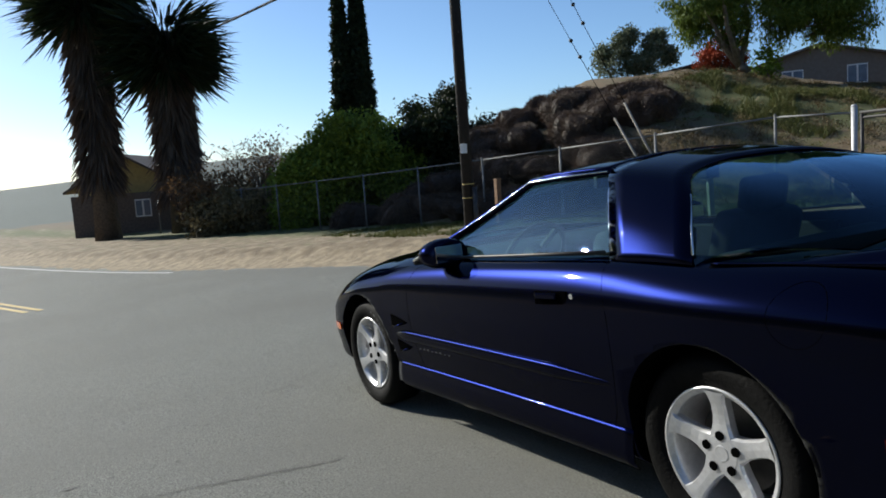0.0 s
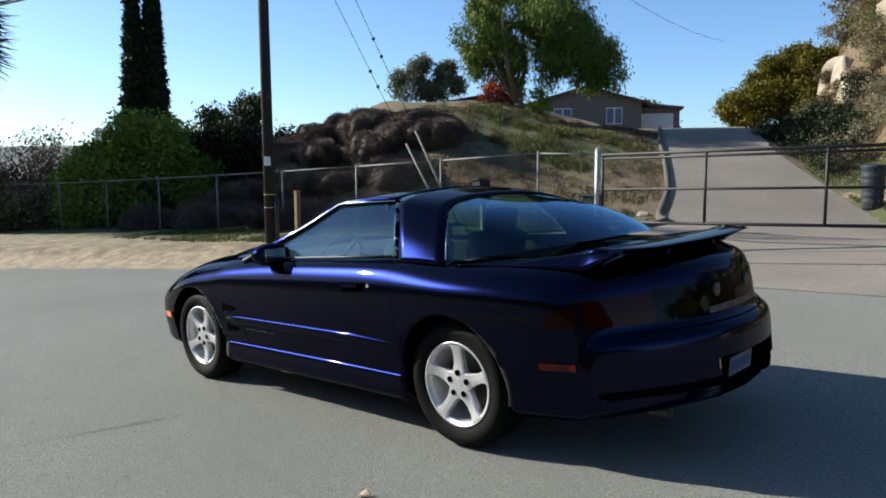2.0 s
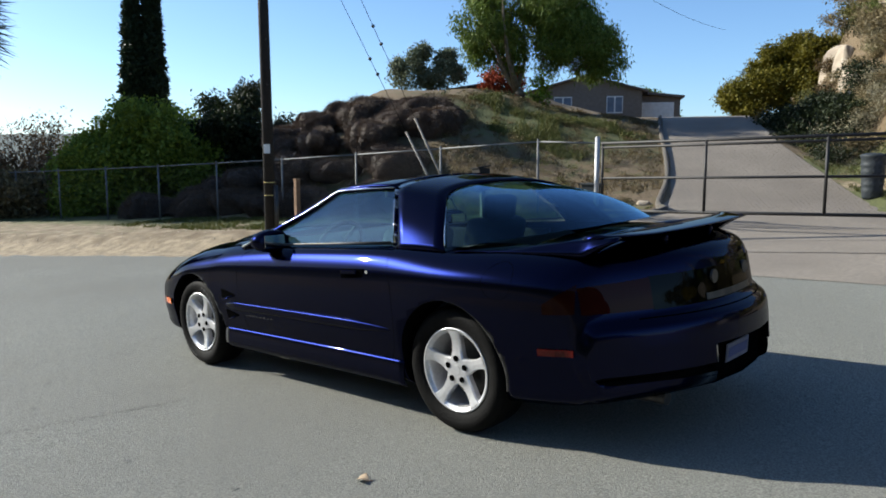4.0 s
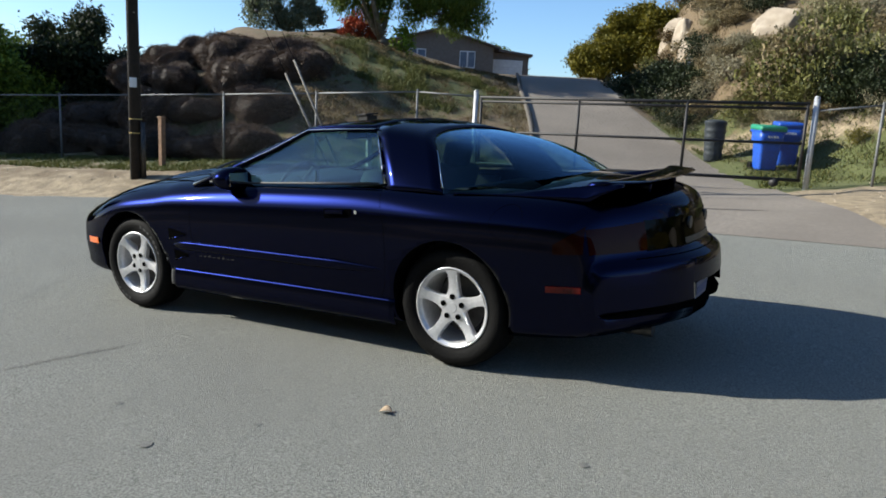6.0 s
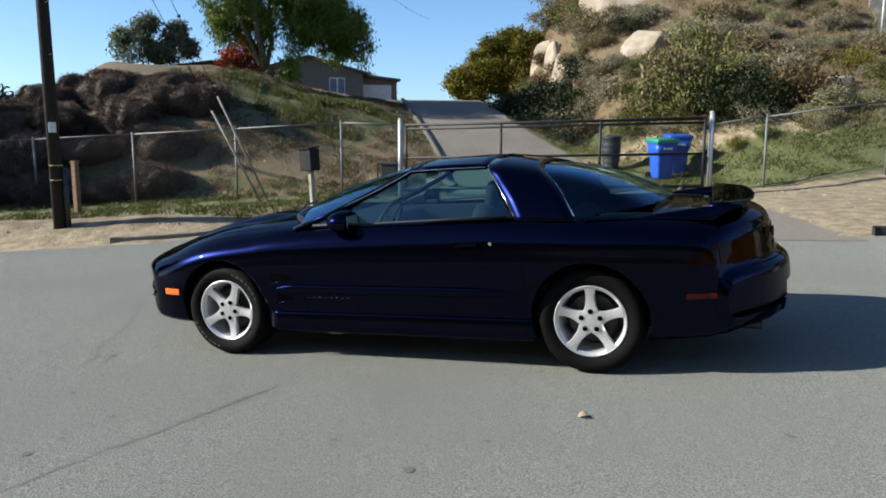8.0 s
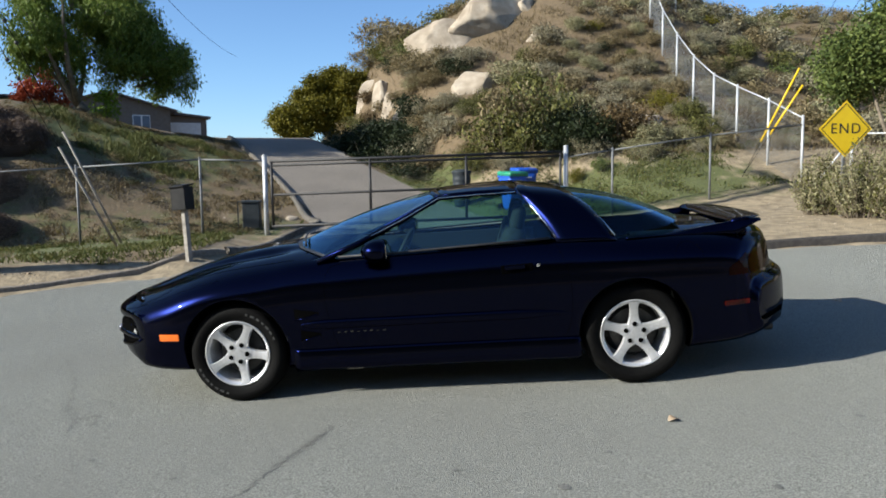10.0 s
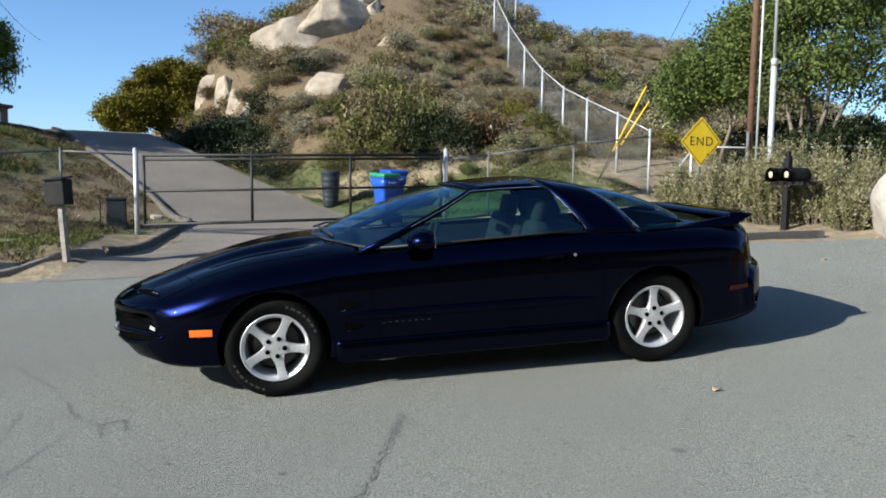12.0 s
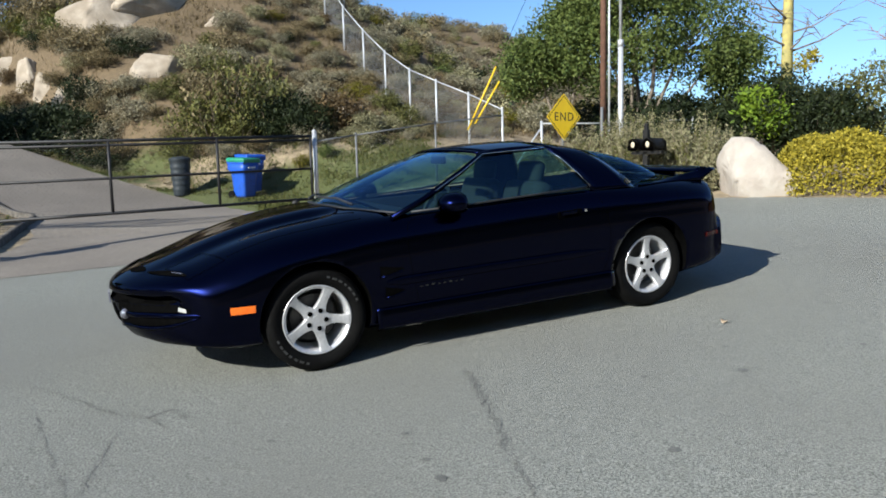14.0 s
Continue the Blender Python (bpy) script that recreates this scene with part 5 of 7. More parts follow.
# dead ice-plant mounds on the bank
def mound_mesh(seed):
    rng = np.random.default_rng(seed)
    n = 11000
    d = rng.normal(size=(n, 3))
    d[:, 2] = np.abs(d[:, 2]) - .15
    d /= np.linalg.norm(d, axis=1)[:, None]
    lump = 1 + .13 * np.sin(4 * d[:, 0] + seed) * np.sin(3.5 * d[:, 1] + 2 * d[:, 2]) + .04 * np.sin(9 * d[:, 0] - 7 * d[:, 1])
    c = d * (lump * rng.uniform(.90, 1.0, n))[:, None]
    out = d + rng.normal(size=(n, 3)) * .45
    w = np.cross(out, rng.normal(size=(n, 3)))
    w /= np.linalg.norm(w, axis=1)[:, None]
    ln = rng.uniform(.03, .10, n)[:, None] * (1 + .8 * (rng.uniform(size=n) > .9))[:, None]
    v = np.stack([c, c + out * ln * .5 + w * .008, c + out * ln, c + out * ln * .5 - w * .008], 1).reshape(-1, 3)
    bm = bmesh.new()
    bmesh.ops.create_icosphere(bm, subdivisions=4, radius=.92)
    for q in bm.verts:
        e = q.co.normalized()
        q.co *= 1 + .13 * math.sin(4 * e.x + seed) * math.sin(3.5 * e.y + 2 * e.z) + .04 * math.sin(9 * e.x - 7 * e.y)
    core = bpy.data.meshes.new("core")
    bm.to_mesh(core)
    bm.free()
    vs = [tuple(q.co) for q in core.vertices]
    fs = [tuple(p.vertices) for p in core.polygons]
    k = len(vs)
    return mesh_of("ice_plant", vs + [tuple(q) for q in v], fs + [tuple(k + i for i in f) for f in np.arange(len(v)).reshape(-1, 4).tolist()], M["leaf_dead"])


mounds = [mound_mesh(s) for s in (41, 42, 43)]
rng = np.random.default_rng(44)
spots = []
for k in range(400):
    x, y = rng.uniform(-18.5, -8.3), rng.uniform(4.8, 15.5)
    dn_ = (x - GATE_L[0]) * FENCE_N[0] + (y - GATE_L[1]) * FENCE_N[1]
    r = rng.uniform(.55, .92)
    if dn_ < .7 or dn_ > 5.6 or x + .45 * dn_ > -9.4 or any((x - a) ** 2 + (y - b_) ** 2 < (.56 * (r + c)) ** 2 for a, b_, c in spots):
        continue
    spots.append((x, y, r))
for k, (x, y, r) in enumerate(spots):
    ob = new("ice_plant_mound", mounds[k % 3])
    ob.matrix_world = Matrix.Translation(place(x, y, r * .12)) @ Matrix.Rotation(k * 1.7, 4, "Z") @ Matrix.Diagonal((r * (1.0 + .35 * math.sin(2.3 * k)), r * 1.15, r * (.72 + .14 * math.sin(1.7 * k)), 1))
    tagged(ob, "dark brown dead ice plant mound on the bank", "shrub", "mounds on the bank")

# brush on the rocky hill
def brush_mesh(seed, mat, flat=.8, leaf=.075, nb=24, per=30, spread=.10):
    rng = np.random.default_rng(seed)
    blobs = [(rng.uniform(-.35, .35), rng.uniform(-.35, .35), .35 + rng.uniform(0, .25), .55, .55, .5 * flat) for _ in range(4)]
    v = leaf_cloud(rng, clumps(rng, blobs, nb, per, spread), leaf, .5)
    v = v[:len(v) // 4 * 4]
    bm = bmesh.new()
    limbs(bm, (0, 0, -.1), [(rng.uniform(-.6, .6), rng.uniform(-.6, .6), rng.uniform(.4, .8)) for _ in range(9)], .022, .2, 5, rng)
    me0 = bpy.data.meshes.new("stems")
    bm.to_mesh(me0)
    bm.free()
    vs = [tuple(q.co) for q in me0.vertices]
    fs = [tuple(p.vertices) for p in me0.polygons]
    k = len(vs)
    me = mesh_of("brush", vs + [tuple(q) for q in v], fs + [tuple(k + i for i in f) for f in np.arange(len(v)).reshape(-1, 4).tolist()], [M["twig"], M[mat]])
    me.polygons.foreach_set("material_index", [0] * len(fs) + [1] * (len(v) // 4))
    return me


BRUSH = [("leaf_brown", "dry brown"), ("leaf_grey", "grey twiggy"), ("leaf_sage", "pale sage"), ("leaf_green", "olive green"), ("leaf_mustard", "yellowish green"), ("leaf_dark", "dark green"), ("leaf_deep", "very dark green"), ("leaf_rust_brush", "rust brown")]
brushes = {m: [brush_mesh(50 + 10 * i + k, m) for k in range(2)] for i, (m, _) in enumerate(BRUSH)}
far_brushes = {m: [brush_mesh(250 + 10 * i + k, m, .8, .13, 11, 14, .135) for k in range(2)] for i, (m, _) in enumerate(BRUSH)}
names = dict(BRUSH)


def bush(x, y, r, mat, tall=1.0, k=0, turn=0.0):
    ob = new("brush_shrub", brushes[mat][k % 2])
    ob.matrix_world = Matrix.Translation(place(x, y, -.02)) @ Matrix.Rotation(turn, 4, "Z") @ Matrix.Diagonal((r, r, r * tall, 1))
    return tagged(ob, names[mat] + " brush shrub growing on the rocky hillside", "shrub", "brush on the hill")


ROCKS = [(-.30, 20.35, 1.55, .8, 1.25), (-1.2, 24.3, 3.6, 1.5, 2.3), (.7, 24.9, 4.2, 1.5, 2.3), (1.5, 24.7, .8, .6, 1.0), (.9, 26.3, 2.4, 1.5, 1.6), (2.6, 26.8, 2.2, 1.5, 2.0), (-4.95, 25.9, 1.2, .8, 2.0), (-4.25, 24.3, 1.0, .6, 1.8), (-3.7, 23.2, .85, .55, 1.6), (-3.2, 22.1, .5, .35, 1.0),
         (4.65, 16.2, 1.25, .8, .75), (1.77, 22.4, .65, .5, .7), (-2.9, 20.1, .4, .4, .4), (6.2, 25.8, 1.1, .8, .8), (-4.3, 11.1, .26, .2, .2), (-5.9, 23.9, .5, .4, .5)]
rng = np.random.default_rng(60)
near_n, grown, cover = 0, [], {m: [] for m, _ in BRUSH}
for k in range(9000):
    x, y = rng.uniform(-6, 26), rng.uniform(12.8, 41)
    s_, a_, l_ = drive_coords(x, y)
    r = rng.uniform(.34, .98) * (.75 if y < 16 else 1.0)
    if a_ < float(half_right(s_)) + .5 + (1.2 if s_ < 7 else 0) or y - 10.2 < .2 * (x - 1.8) + 2.6 or (x - .9) ** 2 + (y - 12.7) ** 2 < 2.2 or (x + .6) ** 2 + (y - 13.9) ** 2 < 1.2 or any((x - q[0]) ** 2 + (y - q[1]) ** 2 < (q[2] * .75) ** 2 for q in ROCKS):
        continue
    if any((x - q[0]) ** 2 + (y - q[1]) ** 2 < (.40 * (r + q[2])) ** 2 for q in grown):
        continue
    dry = x > 3 and y > 16
    r *= .86 if dry else 1
    mat = str(rng.choice([m for m, _ in BRUSH], p=[.30, .30, .26, .06, .05, .01, .01, .01] if dry else [.32, .22, .16, .11, .08, .04, .04, .03]))
    grown.append((x, y, r))
    tall, turn = rng.uniform(.65, 1.05), rng.uniform(0, 6)
    if y < 23 and x < 9 and near_n < 290:
        near_n += 1
        bush(x, y, r, mat, tall, k, turn)
    else:
        me = far_brushes[mat][k % 2]
        m4 = np.array(Matrix.Translation(place(x, y, -.02)) @ Matrix.Rotation(turn, 4, "Z") @ Matrix.Diagonal((r, r, r * tall, 1)))
        co = np.empty(len(me.vertices) * 3)
        me.vertices.foreach_get("co", co)
        skip = next(p.vertices[0] for p in me.polygons if p.material_index == 1)
        cover[mat].append((co.reshape(-1, 3) @ m4[:3, :3].T + m4[:3, 3])[skip:][::1])
    if len(grown) > 1050:
        break
for mat, bits in cover.items():
    if bits:
        tagged(new("brush_cover", leaf_mesh("brush_cover", np.concatenate(bits), M[mat])), names[mat] + " brush covering the far hillside", "shrub", kind="stuff")
for x, y, r, mat, tall in ((-3.9, 22.3, .8, "leaf_brown", .8), (-4.6, 23.6, .7, "leaf_rust_brush", .8), (-3.1, 23.7, .9, "leaf_brown", .7), (-2.7, 22.6, .8, "leaf_grey", .8), (-2.2, 21.6, .8, "leaf_brown", .8), (-3.5, 24.7, .9, "leaf_green", .8), (-2.5, 24.7, .9, "leaf_brown", .7), (-4.9, 24.9, .7, "leaf_rust_brush", .8),
                           (-3.6, 25.2, 1.0, "leaf_brown", .8), (-4.5, 26.9, 1.0, "leaf_green", .8), (-3.0, 24.4, .9, "leaf_dark", .8), (-5.2, 27.8, 1.1, "leaf_brown", .8), (-4.1, 25.9, .8, "leaf_dark", .8), (-2.9, 23.4, .7, "leaf_green", .8), (-5.6, 26.8, .9, "leaf_green", .8), (-1.9, 23.0, .7, "leaf_brown", .8), (-3.3, 22.5, .6, "leaf_brown", .8), (-2.4, 25.8, .9, "leaf_brown", .8), (-3.4, 27.2, 1.0, "leaf_grey", .8), (-2.0, 18.9, .6, "leaf_brown", .8), (-1.3, 19.4, .7, "leaf_grey", .8),
                           (.6, 15.5, 1.3, "leaf_green", 1.15), (1.5, 15.6, 1.4, "leaf_brown", 1.1), (2.0, 14.7, 1.0, "leaf_deep", 1.1), (3.75, 14.7, 1.15, "leaf_rust_brush", .95), (3.1, 14.9, .8, "leaf_rust_brush", .9), (2.3, 15.0, 1.1, "leaf_deep", 1.0), (1.2, 14.9, .9, "leaf_green", .9), (-.3, 15.8, .8, "leaf_green", .9),
                           (-4.0, 20.1, 1.4, "leaf_deep", .9), (-3.3, 19.2, 1.3, "leaf_deep", .9), (-4.8, 21.2, 1.3, "leaf_deep", .9), (-2.5, 18.2, 1.2, "leaf_deep", .75), (-5.5, 22.4, 1.0, "leaf_deep", .8), (-3.0, 20.0, 1.3, "leaf_deep", 1.0), (-4.1, 21.2, 1.2, "leaf_deep", 1.0), (-5.9, 24.0, 1.1, "leaf_brown", .8), (-1.9, 17.6, .9, "leaf_brown", .7), (2.6, 14.6, 1.1, "leaf_deep", 1.0), (1.9, 15.0, 1.0, "leaf_deep", 1.0), (1.5, 15.2, 1.2, "leaf_green", 1.6), (.9, 15.6, 1.2, "leaf_brown", 1.5),
                           (-4.3, 20.9, 1.5, "leaf_deep", 1.0), (-3.2, 19.7, 1.55, "leaf_deep", 1.0), (-2.4, 18.9, 1.2, "leaf_deep", .9), (-2.4, 20.4, 1.1, "leaf_deep", .9), (2.1, 14.7, .9, "leaf_deep", 1.0), (2.7, 14.3, .9, "leaf_deep", 1.1), (-2.9, 23.2, 1.0, "leaf_brown", .9), (-3.3, 25.2, 1.1, "leaf_green", .9), (-2.2, 22.2, 1.0, "leaf_brown", .8), (-1.2, 21.6, .9, "leaf_grey", .8), (-5.1, 22.2, 1.3, "leaf_deep", .9), (-3.6, 26.3, 1.4, "leaf_brown", 1.0), (-4.6, 28.2, 1.5, "leaf_brown", 1.1), (-3.0, 24.0, .8, "leaf_green", .9), (-2.6, 22.6, .9, "leaf_brown", .9)):
    bush(x, y, r, mat, tall, int(x * 10), x)


rng = np.random.default_rng(61)
axis_ = (CREST - DRIVE_FOOT) / np.hypot(*(CREST - DRIVE_FOOT))
for k in range(46):
    s_ = rng.uniform(6.8, 15)
    a_ = float(half_right(s_)) + rng.uniform(.9, 5.0)
    x, y = DRIVE_FOOT + axis_ * s_ + np.array((axis_[1], -axis_[0])) * a_
    if (x + 1.5) ** 2 + (y - 16.7) ** 2 < 1.2 or (x - .9) ** 2 + (y - 12.7) ** 2 < 2.2 or (x + .6) ** 2 + (y - 13.9) ** 2 < 1.2 or any((x - q[0]) ** 2 + (y - q[1]) ** 2 < (q[2] * .7) ** 2 for q in ROCKS):
        continue
    bush(x, y, rng.uniform(.4, .85), str(rng.choice(["leaf_brown", "leaf_grey", "leaf_green", "leaf_deep", "leaf_sage"])), rng.uniform(.6, 1.0), k, k)


def boulder(x, y, sx, sy, sz, mat, label, seed, turn=0.0, slant=0.0):
    """An angular block: the hull of random points with worn edges and fine relief."""
    rng = np.random.default_rng(seed + 500)
    bm = bmesh.new()
    for _ in range(26):
        d = rng.normal(size=3)
        d /= np.linalg.norm(d)
        bm.verts.new(Vector(d) * rng.uniform(.88, 1.12))
    hull = bmesh.ops.convex_hull(bm, input=bm.verts)
    bmesh.ops.delete(bm, geom=[g for g in hull["geom_interior"] if isinstance(g, bmesh.types.BMVert)], context="VERTS")
    bmesh.ops.dissolve_limit(bm, angle_limit=.28, verts=bm.verts, edges=bm.edges)
    bmesh.ops.bevel(bm, geom=bm.edges[:], offset=.07, segments=2, affect="EDGES", profile=.6)
    bmesh.ops.triangulate(bm, faces=bm.faces)
    bmesh.ops.subdivide_edges(bm, edges=[e for e in bm.edges if e.calc_length() > .12], cuts=3, use_grid_fill=True)
    bmesh.ops.triangulate(bm, faces=bm.faces)
    off = Vector((seed * 3.1, seed * 1.7, seed))
    for v in bm.verts:
        k = 1 + .07 * noise.noise(v.co * 1.7 + off) + .03 * noise.noise(v.co * 5 + off) - .05 * max(0, .1 - abs(noise.noise(v.co * 2.2 - off))) * 8
        q = v.co * k
        q.z = max(q.z, -.8)
        if slant:
            q.z = min(q.z, .62 - slant * max(0.0, q.x + .25) + .05 * noise.noise(v.co * 4 + off))
        v.co = Vector((q.x * sx, q.y * sy, q.z * sz))
    me = bpy.data.meshes.new("boulder")
    bm.to_mesh(me)
    bm.free()
    me.materials.append(M[mat])
    me.polygons.foreach_set("use_smooth", [True] * len(me.polygons))
    ob = new("boulder", me)
    low = min(float(height(x + a, y - sy * .7)) for a in (-sx * .5, 0, sx * .5))
    ob.matrix_world = Matrix.Translation((x, y, low + sz * (.30 if mat == "rock_white" else .14))) @ Matrix.Rotation(turn, 4, "Z")
    return tagged(ob, label, "rock", "boulders")


for k, (x, y, sx, sy, sz) in enumerate(ROCKS):
    boulder(x, y, sx * .62, sy * .8, sz * .62, "rock", "weathered tan granite boulder set in the hillside", k + 1, .3 * k)
boulder(7.97, 4.15, .80, .66, 1.10, "rock_white", "big pale granite rock at the road edge", 36, -.45, .85)

# trees and shrubs past the end of the road
tree("oak_tree", "broad dark green oak with several pale stems", 10.7, 10.9,
     [(.1, -.3, 3.7, 1.5, 1.5, 1.3), (1.1, -1.4, 3.3, 1.3, 1.3, 1.2), (-.6, .4, 3.0, 1.2, 1.2, 1.1), (1.6, -1.9, 2.6, .7, .7, .7), (.4, -.6, 4.8, 1.2, 1.2, .9), (-.4, .1, 4.6, 1.0, 1.0, .9)],
     "leaf_dark", .10, (85, 84), .20, .10, "bark_pale", seed=71, stems=6, fork=.25)
tree("oak_tree", "dark green oak behind the road sign", 9.3, 12.2, [(0, 0, 2.9, 1.0, 1.0, 1.0), (-.6, .5, 2.4, .8, .8, .75), (.5, -.4, 3.6, .9, .9, .8)], "leaf_dark", .10, (75, 120), .19, .08, "bark_pale", seed=72, stems=3)
tree("underbrush_tree", "dark shrubby tree below the oak", 12.6, 8.0, [(0, 0, 1.2, 1.1, 1.1, 1.0), (.9, -.9, 1.0, 1.0, 1.0, .8)], "leaf_deep", .10, (180, 40), .15, .08, seed=73)
tree("underbrush_tree", "dark shrubby tree below the oak", 10.9, 9.4, [(0, 0, .9, 1.0, 1.0, .9), (1.0, -.6, .8, .9, .9, .8), (-1.0, .5, .8, .9, .9, .8)], "leaf_deep", .10, (150, 40), .15, .07, seed=76)
tree("underbrush_tree", "brown-green shrubby tree below the oak", 13.4, 9.6, [(0, 0, 1.2, 1.2, 1.2, 1.1), (1.2, -.8, 1.0, 1.1, 1.1, .9)], "leaf_green", .10, (150, 40), .15, .07, seed=77)
for k_, (x_, y_, h_) in enumerate(((12.4, 12.8, 1.5), (14.6, 11.6, 1.6), (16.6, 10.6, 1.7))):
    tree("underbrush_tree", "dark shrubby thicket behind the oak", x_, y_, [(0, 0, h_ * .55, 1.3, 1.3, h_ * .55), (1.0, -.6, h_ * .5, 1.1, 1.1, h_ * .5), (-1.0, .6, h_ * .5, 1.1, 1.1, h_ * .5)], "leaf_green" if k_ == 1 else "leaf_deep", .11, (130, 36), .15, .07, seed=170 + k_)
tree("lime_shrub", "bright lime-green young shrub", 11.9, 7.8, [(0, 0, 1.5, .3, .3, .33), (.2, -.2, 1.2, .25, .25, .3)], "leaf_lime", .14, (50, 26), .12, .05, seed=74, stems=2)
tree("green_shrub", "dense green shrub behind the ivy hedge", 14.6, 6.6, [(0, 0, 1.2, 1.4, 1.4, 1.1), (1.4, -1.2, 1.0, 1.3, 1.3, .9), (2.6, -2.4, .8, 1.2, 1.2, .8)], "leaf_green", .10, (150, 40), .15, .08, seed=75)
def wand_shrub(x, y, r, tall, seed, mats=("leaf_sage", "leaf_green")):
    """A feathery shrub: many thin upright wands set with small leaves."""
    rng = np.random.default_rng(seed)
    t = thing("sage_shrub", "grey-green feathery sage shrub beside the mailboxes", "shrub", Matrix.Translation(place(x, y, -.03)), "sage by the road")
    bm = bmesh.new()
    pts = [[], []]
    for k in range(150):
        a, q = rng.uniform(0, math.tau), math.sqrt(rng.uniform(0, 1))
        foot = Vector((math.cos(a) * q * r * .55, math.sin(a) * q * r * .55, 0))
        tip = Vector((math.cos(a) * q * r, math.sin(a) * q * r, tall * (1.05 - .55 * q ** 2) * rng.uniform(.7, 1.15)))
        mid = foot.lerp(tip, .5) + Vector((rng.normal() * .05, rng.normal() * .05, .06))
        tube(bm, [foot, mid, tip], [.006, .004, .002], 4)
        n = int(26 + 40 * tip.z)
        f = rng.uniform(.12, 1, n)[:, None]
        c = np.array(foot) * (1 - f) ** 2 + 2 * np.array(mid) * f * (1 - f) + np.array(tip) * f ** 2
        pts[k % 4 == 0].append(c + rng.normal(size=(n, 3)) * .022)
    part("stem", bm, M["twig"], t)
    for m_, p_ in zip(mats, pts):
        child("foliage", leaf_mesh("foliage", leaf_cloud(rng, np.concatenate(p_), .055, .34, -.35), M[m_]), t)


for k, (x, y, r, h_) in enumerate(((7.0, 6.2, .8, 1.2), (7.6, 5.75, .85, 1.15), (8.2, 5.2, .8, 1.0), (6.4, 7.1, .7, 1.15), (7.2, 6.9, .8, 1.35), (8.3, 6.1, .85, 1.3), (6.05, 7.9, .6, 1.0), (7.75, 6.6, .8, 1.4), (7.55, 5.1, .5, .65), (6.75, 6.5, .6, 1.0))):
    wand_shrub(x, y, r, h_, 80 + k)


def ivy_hedge():
    rng = np.random.default_rng(90)
    t = thing("ivy_hedge", "clipped mound of yellow-green ivy at the road edge", "hedge", Matrix.Translation(place(8.42, 2.62)))
    n = 36000
    u, a = rng.uniform(-.9, 3.4, n), rng.uniform(0, math.pi, n)
    d = np.array((.52, -.85))
    m_ = np.array((.85, .52))
    tall = 1.0 - .16 * np.clip(u, 0, 5) * .9 + .05 * np.sin(u * 4)
    r = rng.uniform(.9, 1.04, n) * (1 + .05 * np.sin(7 * u + 3 * a))
    endc = np.sqrt(np.clip(1 - (np.clip(-.2 - u, 0, 1) / .75) ** 2, .02, 1))
    across = np.cos(a) * .85 * r * endc
    z = np.sin(a) ** .7 * tall * r * endc
    pts = np.stack([d[0] * (u - .5) + m_[0] * (across + .75), d[1] * (u - .5) + m_[1] * (across + .75), z], 1)
    child("leaves", leaf_mesh("leaves", leaf_cloud(rng, pts, .052, .6), M["leaf_ivy"]), t)
    bm = bmesh.new()
    for k in range(16):
        q = rng.uniform(-.3, 3.0)
        b0 = Vector((d[0] * (q - .5) + m_[0] * .75, d[1] * (q - .5) + m_[1] * .75, -.1))
        tube(bm, [b0, b0 + Vector((rng.normal() * .15, rng.normal() * .15, .4)), b0 + Vector((rng.normal() * .3, rng.normal() * .3, .85))], [.03, .02, .008], 5)
    part("stems", bm, M["twig"], t)


ivy_hedge()


def bare_tree(x, y, tall, r, mat, label, seed, n, twig="twig"):
    rng = np.random.default_rng(seed)
    t = thing("bare_tree", label, "tree", Matrix.Translation(place(x, y)))
    part("trunk", tube(bmesh.new(), [(0, 0, -.2), (.05, .02, tall * .4), (.02, 0, tall * .75), (.1, .05, tall)], [r * 1.1, r * .95, r * .8, r * .5], 12), M[mat], t, "", True)
    bm = bmesh.new()
    for k in range(n):
        z = tall * rng.uniform(.34, .98)
        a = rng.uniform(0, math.tau)
        ln = rng.uniform(.8, 1.9)
        p0 = Vector((.03, 0, z))
        d = Vector((math.cos(a), math.sin(a), rng.uniform(.05, .6)))
        p1, p2 = p0 + d * ln * .5 + Vector((0, 0, -.04)), p0 + d * ln + Vector((0, 0, .15))
        tube(bm, [p0, p1, p2], [r * .22, r * .13, .008], 6)
        for _ in range(6):
            q = p0.lerp(p2, rng.uniform(.35, .95))
            e = q + Vector((rng.normal(), rng.normal(), rng.normal() * .8 + .1)) * .38
            tube(bm, [q, (q + e) / 2 + Vector((0, 0, .04)), e], [.012, .008, .004], 4)
    part("branchwork", bm, M[twig], t)
    return t


bt = bare_tree(14.2, 9.0, 7.5, .15, "bark_yellow", "bare tree with a mossy yellow trunk", 95, 34, "bark_pale")
rng = np.random.default_rng(96)
tagged(child("leaf_tuft", leaf_mesh("leaf_tuft", leaf_cloud(rng, clumps(rng, [(.35, -.3, 2.6, .28, .28, .25), (-.1, .1, 2.0, .25, .25, .6)], 30, 10, .08), .1, .6), M["leaf_ivy"]), bt), kind="stuff")
bare_tree(19.2, 8.4, 5.2, .12, "bark", "bare reddish winter tree far off", 97, 40, "twig_pink")

